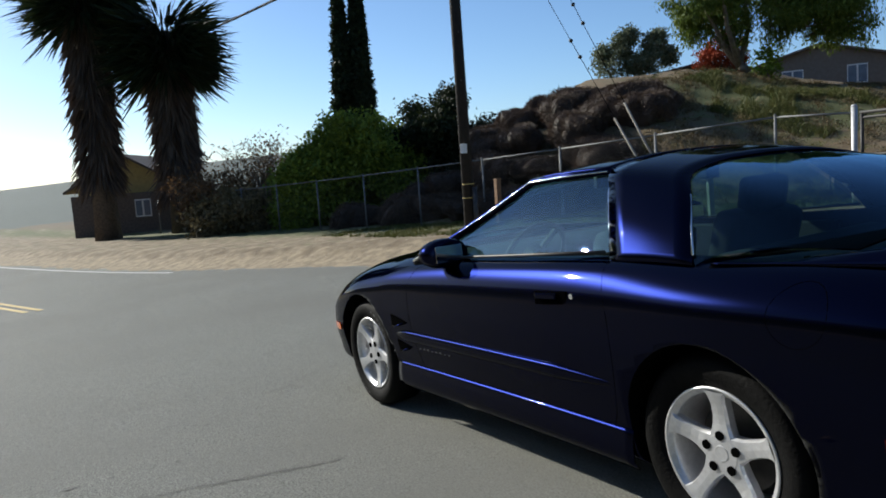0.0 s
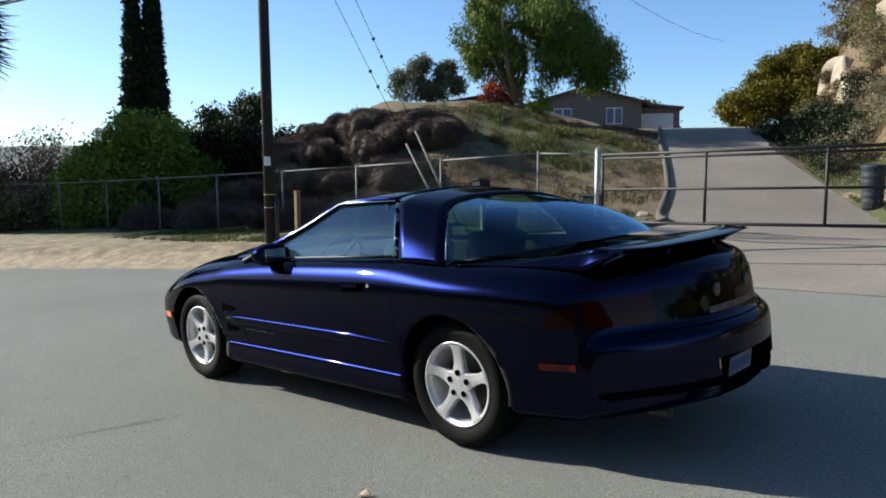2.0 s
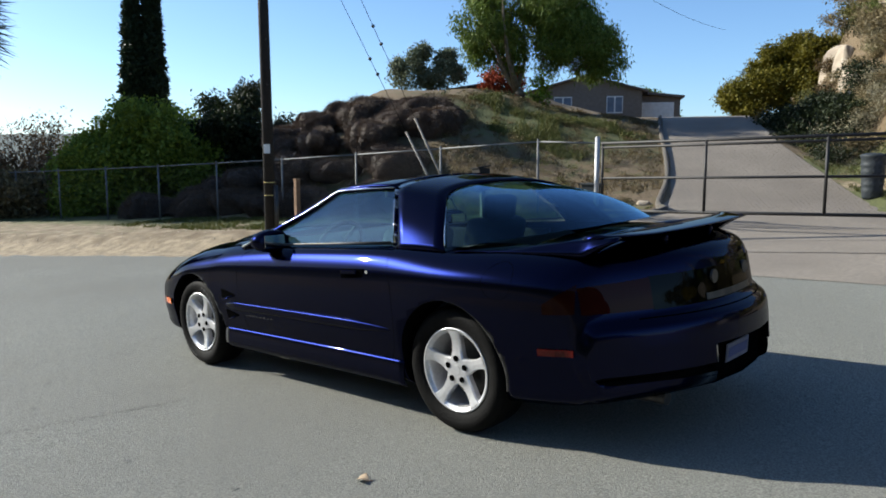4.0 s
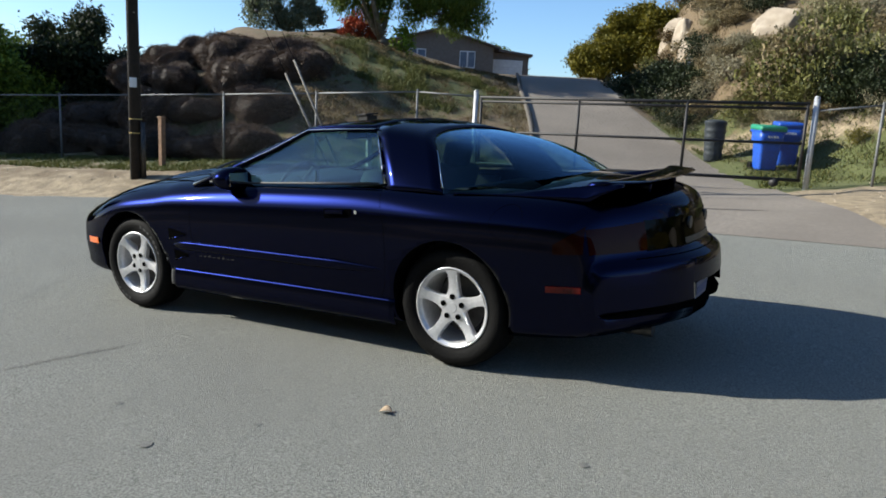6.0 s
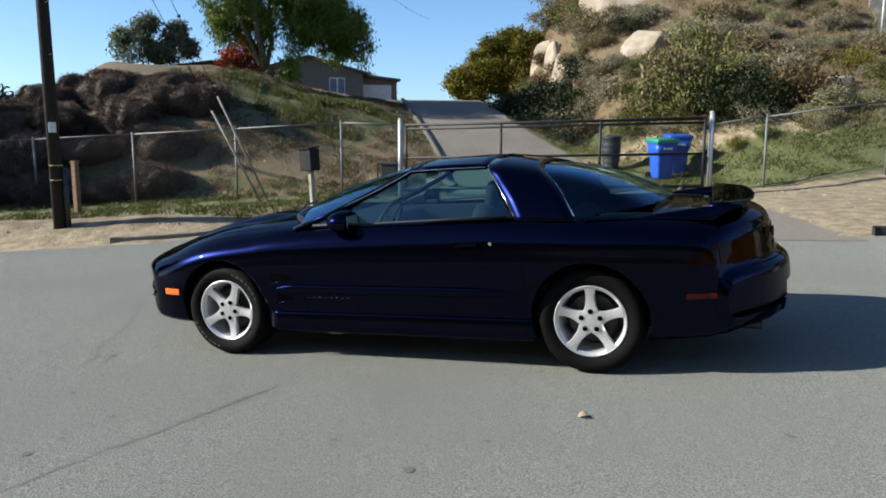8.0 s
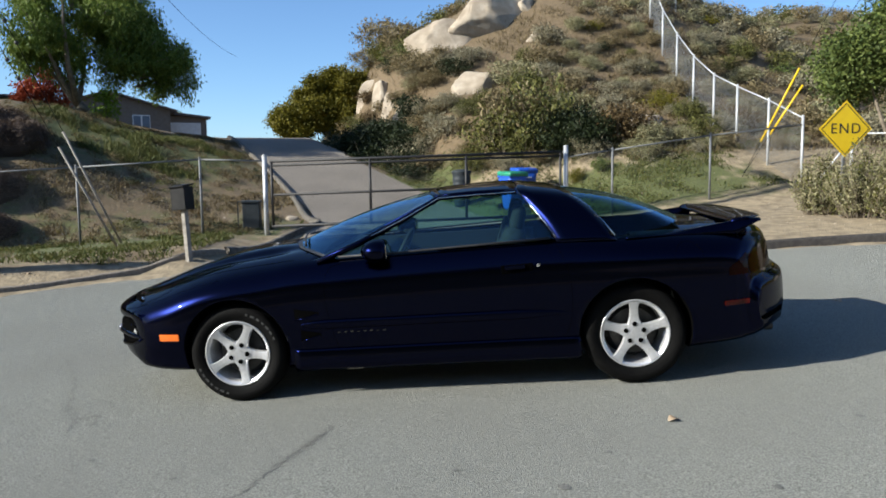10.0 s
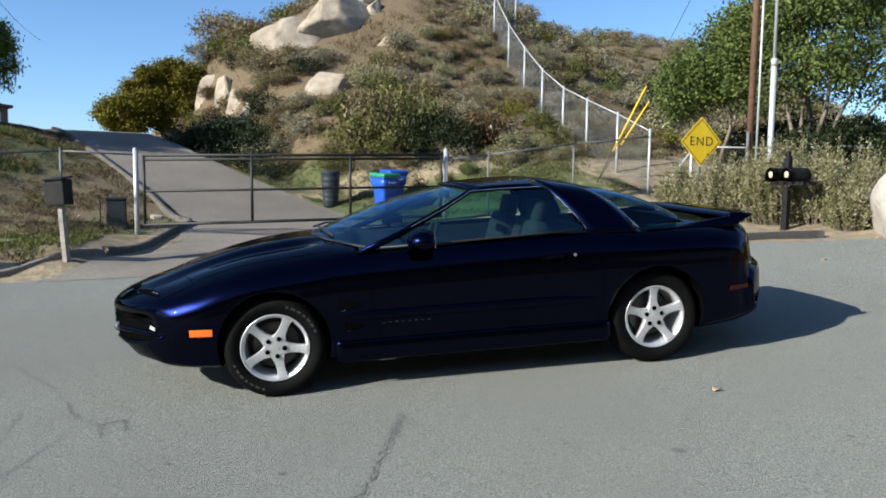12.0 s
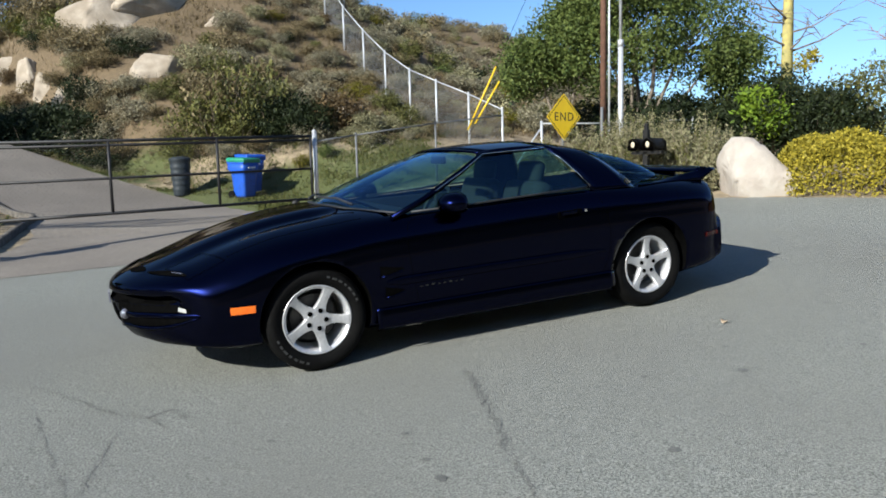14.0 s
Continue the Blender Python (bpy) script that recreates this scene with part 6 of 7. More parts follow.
# grass, weeds and loose stones on the ground
def blades(name, label, mat, n, region, size, seed, gap=-.3):
    rng = np.random.default_rng(seed)
    x, y = rng.uniform(region[0], region[1], n * 6), rng.uniform(region[2], region[3], n * 6)
    s_, a_, l_ = drive_coords(x, y)
    e_ = y - road_edge(x)
    ok = region[4](x, y) & (e_ > .5) & ~((a_ < half_right(s_) + .15) & (a_ > -half_left(s_) - .15) & (s_ > -1)) & ~((x > -4.7) & (x < 3.0) & (y < 10))
    ok &= np.sin(1.9 * x + 1.1 * np.sin(1.3 * y)) + np.sin(2.3 * y - .8 * x) + .8 * np.sin(6.1 * x + 5.3 * y) + .6 * rng.normal(size=len(x)) > gap
    x, y = x[ok][:n], y[ok][:n]
    c = np.stack([x, y, height(x, y) - .01], 1)
    up_ = np.stack([rng.normal(size=len(x)) * .45, rng.normal(size=len(x)) * .45, np.ones(len(x))], 1)
    ln = size * rng.uniform(.5, 1.4, len(x))[:, None]
    w = np.cross(up_, rng.normal(size=(len(x), 3)))
    w = w / np.linalg.norm(w, axis=1)[:, None] * .012
    v = np.stack([c - w, c + w, c + up_ * ln + w * .3, c + up_ * ln - w * .3], 1).reshape(-1, 3)
    return tagged(new(name, leaf_mesh(name, v, M[mat])), label, "grass", kind="stuff")


def weeds(name, label, n, region, ok, size, mats, seed):
    """Low dead weeds and seedlings scattered over a bank, one mesh a kind."""
    rng = np.random.default_rng(seed)
    bits = {m: [] for m in mats}
    k = 0
    while k < n:
        x, y = rng.uniform(region[0], region[1]), rng.uniform(region[2], region[3])
        s_, a_, l_ = drive_coords(x, y)
        if not ok(x, y) or -half_left(s_) - .4 < a_ < half_right(s_) + .25 or y - road_edge(x) < .5:
            continue
        k += 1
        m = mats[int(rng.integers(len(mats)))]
        r = rng.uniform(*size)
        me = far_brushes[m][k % 2]
        co = np.empty(len(me.vertices) * 3)
        me.vertices.foreach_get("co", co)
        skip = next(p.vertices[0] for p in me.polygons if p.material_index == 1)
        a = rng.uniform(0, 6.3)
        v = co.reshape(-1, 3)[skip:].reshape(-1, 4, 3)[::3].reshape(-1, 3) * (r, r, r * .7)
        bits[m].append(np.stack([v[:, 0] * math.cos(a) - v[:, 1] * math.sin(a) + x, v[:, 0] * math.sin(a) + v[:, 1] * math.cos(a) + y, v[:, 2] + float(height(x, y)) - .02], 1))
    for m, v in bits.items():
        if v:
            tagged(new(name, leaf_mesh(name, np.concatenate(v), M[m])), names[m] + label, "weeds", kind="stuff")


on_bank = lambda x, y: (x - GATE_L[0]) * FENCE_N[0] + (y - GATE_L[1]) * FENCE_N[1] > .1 and drive_coords(x, y)[1] < 0
weeds("bank_weeds", " low weeds on the bank behind the fence", 420, (-15, -3.5, 8, 19), on_bank, (.10, .32), ["leaf_brown", "leaf_green", "leaf_rust_brush", "leaf_deep"], 110)
weeds("verge_weeds", " low weeds on the verge by the gate", 70, (-12, -3.9, 5.2, 9.6), lambda x, y: (x - GATE_L[0]) * FENCE_N[0] + (y - GATE_L[1]) * FENCE_N[1] > -1.8, (.06, .20), ["leaf_brown", "leaf_green", "leaf_mustard"], 111)
weeds("slope_weeds", " low weeds on the slope beside the driveway", 260, (-5, 8, 10.8, 19), lambda x, y: drive_coords(x, y)[1] > 0 and y > 12.3 + .2 * x, (.10, .30), ["leaf_brown", "leaf_green", "leaf_grey"], 112)
near_fence = lambda x, y: np.abs((x - GATE_L[0]) * FENCE_N[0] + (y - GATE_L[1]) * FENCE_N[1] + 1.2) < 1.6
hill_l = lambda x, y: ((x - GATE_L[0]) * FENCE_N[0] + (y - GATE_L[1]) * FENCE_N[1] > .2) & (x < -4)
blades("grass_tufts", "short green weeds along the fence", "grass", 16000, (-16, -4.6, 4.5, 10, near_fence), .06, 101)
blades("dry_grass", "dry grass stubble on the bank", "dry_grass", 30000, (-14, -4.5, 8, 20, hill_l), .06, 102, .2)
blades("grass_tufts", "green grass beside the driveway", "grass", 30000, (-4, 7, 10.6, 18, lambda x, y: (y > 10.4 + .2 * x * .9) & (drive_coords(x, y)[1] < half_right(drive_coords(x, y)[0]) + 2.6 + 3 * (x > 0))), .055, 103)
blades("grass_tufts", "green grass patch on the hilltop", "grass", 9000, (-13, -7.5, 13.3, 17.5, lambda x, y: np.sin(x * 1.7) + np.sin(y * 2.1 + x) > -.2), .13, 104)
blades("dry_grass", "dry grass between the brush", "dry_grass", 36000, (-6, 16, 12.5, 30, lambda x, y: (drive_coords(x, y)[1] > half_right(drive_coords(x, y)[0]) + 2.2) & (y > 12.8 + .12 * x)), .13, 105, .1)
rng = np.random.default_rng(106)
n = 1500
x, y = rng.uniform(-17, 9, n * 3), rng.uniform(1, 13, n * 3)
e_ = y - road_edge(x)
ok = (e_ > .15) & ~((x > -4.9) & (x < 2.2))
x, y = x[ok][:n], y[ok][:n]
bmv, bmf = [], []
for k in range(len(x)):
    r = rng.uniform(.005, .022) * (1.6 if rng.uniform() > .95 else 1)
    b0 = len(bmv)
    z = float(height(x[k], y[k]))
    for dx, dy, dz in ((-1, -.6, -.3), (1, -.7, -.3), (.8, .9, -.3), (-.9, .7, -.3), (.1, 0, .9)):
        bmv.append((x[k] + dx * r * rng.uniform(.7, 1.2), y[k] + dy * r * rng.uniform(.7, 1.2), z + dz * r))
    bmf += [(b0, b0 + 1, b0 + 4), (b0 + 1, b0 + 2, b0 + 4), (b0 + 2, b0 + 3, b0 + 4), (b0 + 3, b0, b0 + 4)]
tagged(new("loose_stones", mesh_of("loose_stones", bmv, bmf, M["rock"])), "small loose stones scattered on the verge", "stones", kind="stuff")


# ---- kerb, road marks, wires, small things ----
def ribbon(name, pts, width, dz, material, parent, label="", wobble=0.0, seed=1):
    """A thin band laid on the land along plan points."""
    rng = np.random.default_rng(seed)
    p = catmull(pts, 8)
    bm = bmesh.new()
    prev = None
    for i, q in enumerate(p):
        d = p[min(i + 1, len(p) - 1)] - p[max(i - 1, 0)]
        d = np.array((-d[1], d[0])) / (np.hypot(*d) + 1e-9)
        w = width / 2 * (1 + wobble * rng.uniform(-.8, .8)) * (.25 if i in (0, len(p) - 1) and wobble else 1)
        c = q + d * wobble * rng.normal() * width * .4
        row = [bm.verts.new(place(*(c + d * w), dz)), bm.verts.new(place(*(c - d * w), dz))]
        if prev:
            bm.faces.new((prev[0], prev[1], row[1], row[0]))
        prev = row
    return part(name, bm, material, parent, label)


def kerb_line(pts, label, mat="kerb", size=1.0):
    p = catmull(pts, 6)
    t = thing("kerb", label, "kerb", kind="structure")
    bm = bmesh.new()
    prof = ((-.062, -.05), (-.058, .085), (-.045, .105), (.035, .108), (.050, .085), (.058, -.05))
    rings = []
    for i, q in enumerate(p):
        d = p[min(i + 1, len(p) - 1)] - p[max(i - 1, 0)]
        d = np.array((-d[1], d[0])) / np.hypot(*d)
        rings.append([bm.verts.new(place(*(q + d * a * size), b * size + .006 * math.sin(3.1 * i + 9 * a))) for a, b in prof])
    for a, b in zip(rings, rings[1:]):
        for k in range(len(prof) - 1):
            bm.faces.new((a[k], a[k + 1], b[k + 1], b[k]))
    bm.faces.new(rings[0])
    bm.faces.new(rings[-1][::-1])
    part("berm", bm, M[mat], t, "", True)


du = (CREST - DRIVE_FOOT) / np.hypot(*(CREST - DRIVE_FOOT))
left_edge = [tuple(DRIVE_FOOT + du * s - np.array((du[1], -du[0])) * (float(half_left(s)) + .08)) for s in (14.5, 11, 8, 5, 2.4)]
kerb_line(left_edge + [(-3.55, 10.6), (-3.62, 9.75), (-3.75, 8.9), (-4.0, 7.9), (-4.3, 7.0)], "low weathered grey kerb along the driveway", "kerb_grey", 1.0)
kerb_line([(-4.32, 6.95), (-4.6, 6.5), (-5.2, 5.95), (-6.3, 5.05), (-7.4, 4.35)], "low pale worn kerb along the dirt verge", "soil_edge", .65)
kerb_line([(3.7, 4.75), (4.7, 4.85), (5.8, 4.8), (6.7, 4.65)], "low broken asphalt edge along the dirt")
marks = thing("road_lines", "faded white edge line and yellow centre lines", "road marking", kind="structure")
ribbon("edge_line", [(x, float(road_edge(x)) - .55) for x in (-60, -40, -26, -19, -15.5)], .12, .008, M["line_white"], marks)
for off in (0, .22):
    ribbon("centre_line", [(-60, -15.5 - off), (-30, -7.0 - off), (-18, -3.9 - off), (-11.6, -2.35 - off)], .10, .008, M["line_yellow"], marks)
cracks = thing("asphalt_cracks", "dark ragged cracks and tar spots in the asphalt", "crack", kind="structure")
CRACKS = [[(-.56, -1.42), (-.62, -1.66), (-.72, -1.95), (-.80, -2.25), (-.90, -2.50), (-1.02, -2.95)], [(-2.62, -.62), (-2.5, -.86), (-2.31, -1.10), (-2.24, -1.32)], [(-2.31, -1.10), (-2.18, -1.05), (-2.12, -1.22)],
          [(-2.86, -.70), (-2.80, -1.15), (-2.71, -1.72), (-2.66, -2.2), (-2.52, -2.9)], [(-2.48, -1.27), (-2.6, -1.77), (-2.75, -2.4)], [(-4.2, -1.9), (-3.1, -1.65), (-2.6, -1.75)], [(-3.4, .6), (-2.9, -.1), (-2.6, -.62)]]
def crack(pts, width, seed):
    """A ragged run of short broken pieces along plan points."""
    rng = np.random.default_rng(seed)
    p = catmull(pts, 14)
    bm = bmesh.new()
    for i in range(len(p) - 1):
        d = (p[i + 1] - p[i]) / (np.hypot(*(p[i + 1] - p[i])) + 1e-9)
        n = np.array((-d[1], d[0]))
        for _ in range(3):
            if rng.uniform() < .45:
                continue
            c = p[i] + (p[i + 1] - p[i]) * rng.uniform(0, 1) + n * rng.normal() * width * 1.3
            ln, w = rng.uniform(.015, .05), rng.uniform(.15, .5) * width
            a = d * math.cos(.35 * rng.normal()) + n * .4 * rng.normal()
            bm.faces.new([bm.verts.new(place(*q, .003)) for q in (c - a * ln, c + n * w - a * ln * .2, c + a * ln, c - n * w)])
    return part("crack", bm, M["crack"], cracks)


for k, c in enumerate(CRACKS):
    crack(c, .007 if k else .011, k)
rng = np.random.default_rng(7)
for k, (x, y, r) in enumerate(((.70, -2.33, .028), (-1.25, -2.4, .022), (-1.27, -2.6, .03), (-1.22, -2.08, .02), (.2, -2.1, .02), (.95, -1.95, .018), (1.6, -2.4, .022), (-.3, -2.9, .03), (-1.8, -1.8, .02), (2.3, -1.6, .02), (-3.2, -2.2, .03))):
    bm = bmesh.new()
    vs = [bm.verts.new(place(x + r * rng.uniform(.6, 1.3) * math.cos(a), y + r * rng.uniform(.6, 1.3) * math.sin(a), .004)) for a in np.linspace(0, math.tau, 10)[:-1]]
    bm.faces.new(vs)
    part("tar_spot", bm, M["asphalt_patch"], cracks)
for k, (pa_, pb_, w) in enumerate((((-.9, 6.35), (1.7, 6.8), .10), ((-4.2, 7.3), (1.5, 8.3), .03))):
    ribbon("drive_joint", [pa_, tuple((np.array(pa_) + np.array(pb_)) / 2), pb_], w * .4, .028, M["kerb"], cracks, wobble=.3, seed=20 + k)


def dry_leaf(x, y, size, turn):
    t = new("fallen_leaf")
    t.matrix_world = Matrix.Translation(place(x, y, .004)) @ Matrix.Rotation(turn, 4, "Z") @ Matrix.Diagonal((size, size, size, 1))
    tagged(t, "small curled dry leaf lying on the asphalt", "leaf", "fallen leaves")
    def f(u, v):
        a = 2 * v - 1
        w = math.sin(math.pi * min(1, u * .95 + .03)) * .5
        return Vector((u - .5, a * w, .35 * a * a * w + .18 * math.sin(3 * u) + .02))
    part("blade", patch(f, 10, 6, .02), M["litter"], t, "", True)
    part("stalk", rod(bmesh.new(), (.45, 0, .06), (.8, .05, .12), .02, sides=5), M["post_wood"], t)


dry_leaf(1.35, -1.56, .06, .4)
for k, (x, y) in enumerate(((-5.9, 6.1), (-6.8, 5.3), (3.4, 1.2), (5.2, 2.6), (-9.5, 4.2))):
    dry_leaf(x, y, .06, k)


def cable(name, label, a, b, r, sag):
    a, b = Vector(a), Vector(b)
    pts = [a.lerp(b, k / 14) - Vector((0, 0, sag * 4 * (k / 14) * (1 - k / 14))) for k in range(15)]
    t = thing(name, label, "cable", kind="")
    part("strand", tube(bmesh.new(), pts, r, 5), M["wire"], t, "", True)
    return t


top = Vector((PX - .06, PY, pz))
cable("power_cable", "thick black overhead cable leaving the pole", (PX - .06, PY, 5.76), (-54.5, 7.9, 11.0), .045, .25)
cable("power_cable", "thin black overhead wire leaving the pole", top + Vector((0, -1, 10.1)), (-44, -10, 12.5), .010, .6)
cable("power_cable", "thin black overhead wire to the house", top + Vector((0, 0, 8.2)), (-20.5, 36, 6.0), .010, .9)
cable("power_cable", "thin black overhead wire to the house", top + Vector((0, .6, 10.0)), (-17.0, 44, 9.5), .010, 1.1)
cable("power_cable", "thin black overhead wire across the hill", top + Vector((0, 1.0, 10.1)), (7.3, 45, 16), .010, .8)
for k, (ax, ay, az, hz_) in enumerate(((-6.38, 7.26, .05, 7.5), (-6.55, 7.75, .05, 8.6))):
    g = thing("guy_wire", "steel guy wire with a pale guard sleeve and round insulators", "guy wire", None, "guy wires")
    p0, p1 = place(ax, ay, az - .1), top + Vector((0, 0, hz_))
    part("strand", rod(bmesh.new(), p0, p1, .006, sides=5), M["wire"], g)
    part("guard", rod(bmesh.new(), p0.lerp(p1, .01), p0.lerp(p1, .25), .021, sides=10), M["grey_wood"], g, "pale plastic guard sleeve", True)
    for s in (.40, .44):
        c = p0.lerp(p1, s + .02 * k)
        b = bmesh.new()
        bmesh.ops.create_uvsphere(b, u_segments=10, v_segments=8, radius=.036, matrix=Matrix.Translation(c))
        part("insulator", b, M["trim_black"], g, "", True)
t = thing("wooden_stub_post", "short brown wooden post on the verge", "post", Matrix.Translation(place(-9.65, 5.89)))
part("shaft", box(bmesh.new(), (.10, .10, 1.15), pose(0, 0, .42), .012), M["post_wood"], t)
part("cap", box(bmesh.new(), (.12, .12, .03), pose(0, 0, 1.0), .005), M["post_wood"], t)

# keypad box on its post, service box by the gate
t = thing("keypad_stand", "black entry box on a leaning grey wooden post", "mailbox", Matrix.Translation(place(-4.65, 6.22)) @ pose(0, 0, 0, 0, -4, -25))
part("post", box(bmesh.new(), (.08, .08, 1.0), pose(0, 0, .40), .008), M["grey_wood"], t)
bx = part("box", box(bmesh.new(), (.32, .20, .38), pose(0, -.02, 1.02), .012), M["mail_black"], t, "black metal box")
part("lid", box(bmesh.new(), (.35, .24, .025), pose(0, -.03, 1.225, 8), .006), M["mail_black"], bx)
t = thing("utility_cabinet", "dark green utility cabinet behind the fence", "utility box", Matrix.Translation(place(-4.85, 9.85)) @ pose(0, 0, 0, 0, 0, 10))
part("body", box(bmesh.new(), (.36, .30, .56), pose(.05, 0, .27), .02), M["bin_grey"], t)
part("lid", box(bmesh.new(), (.40, .34, .05), pose(.05, 0, .56), .015), M["bin_grey"], t)
for q, w in (((-.24, 0, .28), (.025, .025, .56)), ((-.10, 0, .56), (.30, .025, .025))):
    part("bracket", box(bmesh.new(), w, pose(*q)), M["black_steel"], t)

# bins inside the gate
def wheelie_bin(x, y, turn, lid, label):
    t = thing("wheeled_bin", label, "bin", Matrix.Translation(place(x, y, -.06)) @ pose(0, 0, 0, 0, 0, turn) @ Matrix.Scale(.88, 4), "blue bins")
    bm = bmesh.new()
    rings = []
    for z, w, d in ((.04, .40, .42), (.10, .43, .45), (.62, .50, .52), (.66, .51, .53), (.68, .57, .60), (.95, .59, .63)):
        ring = []
        for i in range(32):
            a = math.tau * (i + .5) / 32
            c_, s_ = math.cos(a), math.sin(a)
            ring.append(bm.verts.new((w / 2 * math.copysign(abs(c_) ** .35, c_), d / 2 * math.copysign(abs(s_) ** .35, s_), z)))
        rings.append(ring)
    for a, b_ in zip(rings, rings[1:]):
        for i in range(32):
            bm.faces.new((a[i], a[(i + 1) % 32], b_[(i + 1) % 32], b_[i]))
    bm.faces.new(rings[0][::-1])
    bm.faces.new(rings[-1])
    part("body", bm, M["bin_blue"], t, "blue moulded plastic body", True)
    part("rim", box(bmesh.new(), (.60, .64, .05), pose(0, 0, .95), .015), M["bin_blue"], t)
    part("grab_handle", box(bmesh.new(), (.44, .10, .16), pose(0, .34, .84), .03), M["bin_blue"], t, "", True)
    l = part("lid", box(bmesh.new(), (.62, .68, .13), pose(0, 0, 1.02, 3), .055), M[lid], t, "", True)
    part("hinge_bar", rod(bmesh.new(), (-.26, .33, .97), (.26, .33, .97), .018, sides=8), M[lid], l, "", True)
    for sx in (-1, 1):
        part("wheel", rod(bmesh.new(), (sx * .22, .24, .11), (sx * .27, .24, .11), .11, sides=18), M["rubber"], t)
    for k, w in enumerate((.05, .03, .06, .04)):
        part("label_bar", box(bmesh.new(), (w, .004, .05), pose(-.10 + .065 * k, -.316, .82)), M["white_paint"], t)
    return t


wheelie_bin(.73, 12.6, 32, "bin_green", "blue wheeled recycling bin with a green lid")
wheelie_bin(1.02, 13.3, 20, "bin_blue", "blue wheeled bin with a blue lid")
t = thing("round_bin", "dark grey ribbed round dustbin on the grass", "bin", Matrix.Translation(place(-.56, 13.75, -.02)) @ Matrix.Diagonal((.78, .78, 1.0, 1)))
b = bmesh.new()
rings = [(0, .22), (.04, .24)] + [(z, r) for k in range(5) for z, r in ((.14 + .13 * k, .25 + .012 * k), (.17 + .13 * k, .265 + .012 * k), (.20 + .13 * k, .25 + .012 * k))] + [(.82, .30), (.84, .32), (.88, .32)]
rr = [[b.verts.new((math.cos(a) * r, math.sin(a) * r, z)) for a in np.linspace(0, math.tau, 33)[:-1]] for z, r in rings]
for p, q in zip(rr, rr[1:]):
    for k in range(32):
        b.faces.new((p[k], p[(k + 1) % 32], q[(k + 1) % 32], q[k]))
b.faces.new(rr[0][::-1])
part("body", b, M["bin_grey"], t, "", True)
b = bmesh.new()
bmesh.ops.create_uvsphere(b, u_segments=24, v_segments=10, radius=1, matrix=pose(0, 0, .88) @ Matrix.Diagonal((.33, .33, .07, 1)))
part("lid", b, M["bin_grey"], t, "", True)

# END sign
sign = thing("road_end_sign", "yellow diamond warning sign reading END on a steel post", "road sign", Matrix.Translation(place(6.12, 7.37)) @ pose(0, 0, 0, 0, 0, 10))
sz = 2.057 - float(height(6.12, 7.37))
part("post", box(bmesh.new(), (.045, .035, sz + .60), pose(0, .03, (sz + .25) / 2 - .1), .004), M["galv"], sign)
face = part("face", box(bmesh.new(), (.66, .004, .66), Matrix.Translation((0, 0, sz)) @ Matrix.Rotation(radians(45), 4, "Y"), .0015), M["sign_yellow"], sign)
b = bmesh.new()
R45 = Matrix.Translation((0, -.0035, sz)) @ Matrix.Rotation(radians(45), 4, "Y")
for w, q in (((.60, .002, .012), (0, 0, .294)), ((.60, .002, .012), (0, 0, -.294)), ((.012, .002, .60), (.294, 0, 0)), ((.012, .002, .60), (-.294, 0, 0))):
    box(b, w, R45 @ Matrix.Translation(q))
part("border", b, M["sign_black"], face)
txt = bpy.data.curves.new("letters", "FONT")
txt.body, txt.size, txt.align_x, txt.align_y, txt.extrude, txt.offset, txt.space_character = "END", .24, "CENTER", "CENTER", .001, -.001, 1.2
tob = new("letters", txt)
tme = bpy.data.meshes.new_from_object(tob.evaluated_get(bpy.context.evaluated_depsgraph_get()))
bpy.data.objects.remove(tob)
tme.materials.clear()
tme.materials.append(M["sign_black"])
lob = new("letters", tme)
lob.parent = face
lob.matrix_local = Matrix.Translation((0, -.0045, sz)) @ pose(0, 0, 0, 90)

# mailboxes
t = thing("mailbox_post", "two black mailboxes with cream ovals on one black post", "mailbox", Matrix.Translation(place(6.69, 5.55)) @ pose(0, 0, 0, 0, 0, 18))
part("post", box(bmesh.new(), (.10, .10, 1.35), pose(0, .02, .50), .008), M["mail_black"], t)
part("finial", box(bmesh.new(), (.07, .07, .14), pose(0, .02, 1.22), .02), M["mail_black"], t)
part("arm", box(bmesh.new(), (.10, .62, .06), pose(0, 0, .76), .006), M["mail_black"], t)
for k, y0 in enumerate((.15, -.15)):
    def shell(u, v):
        a = math.pi * u
        return Vector((-.24 + .46 * v, y0 - .115 * math.cos(a), .795 + (.225 * math.sin(a) ** .6 if 0 < u < 1 else 0)))
    b = patch(shell, 16, 4)
    bmesh.ops.holes_fill(b, edges=[e for e in b.edges if e.is_boundary])
    mb = part("mailbox", b, M["mail_black"], t, "black arched mailbox", True)
    o = bmesh.new()
    bmesh.ops.create_uvsphere(o, u_segments=16, v_segments=8, radius=1, matrix=pose(-.245, y0, .905) @ Matrix.Diagonal((.006, .040, .056, 1)))
    part("door_oval", o, M["mail_cream"], mb, "cream oval plate", True)
    part("flag", box(bmesh.new(), (.10, .006, .04), pose(.05, y0 - .122, .93)), M["mail_black"], mb)

# poles at the end of the road
t = thing("utility_pole", "brown wooden utility pole beside the road end", "utility pole", Matrix.Translation(place(7.24, 7.59)))
part("shaft", rod(bmesh.new(), (0, 0, -.3), (.05, 0, 9.5), .068, .056, sides=16), M["pole_brown"], t, "", True)
part("conduit", rod(bmesh.new(), (.13, -.03, 0), (.15, -.03, 5.5), .022, sides=8), M["galv_white"], t, "", True)
part("guard", rod(bmesh.new(), (-.08, -.06, 0), (-.07, -.06, 1.6), .03, sides=8), M["galv"], t, "", True)
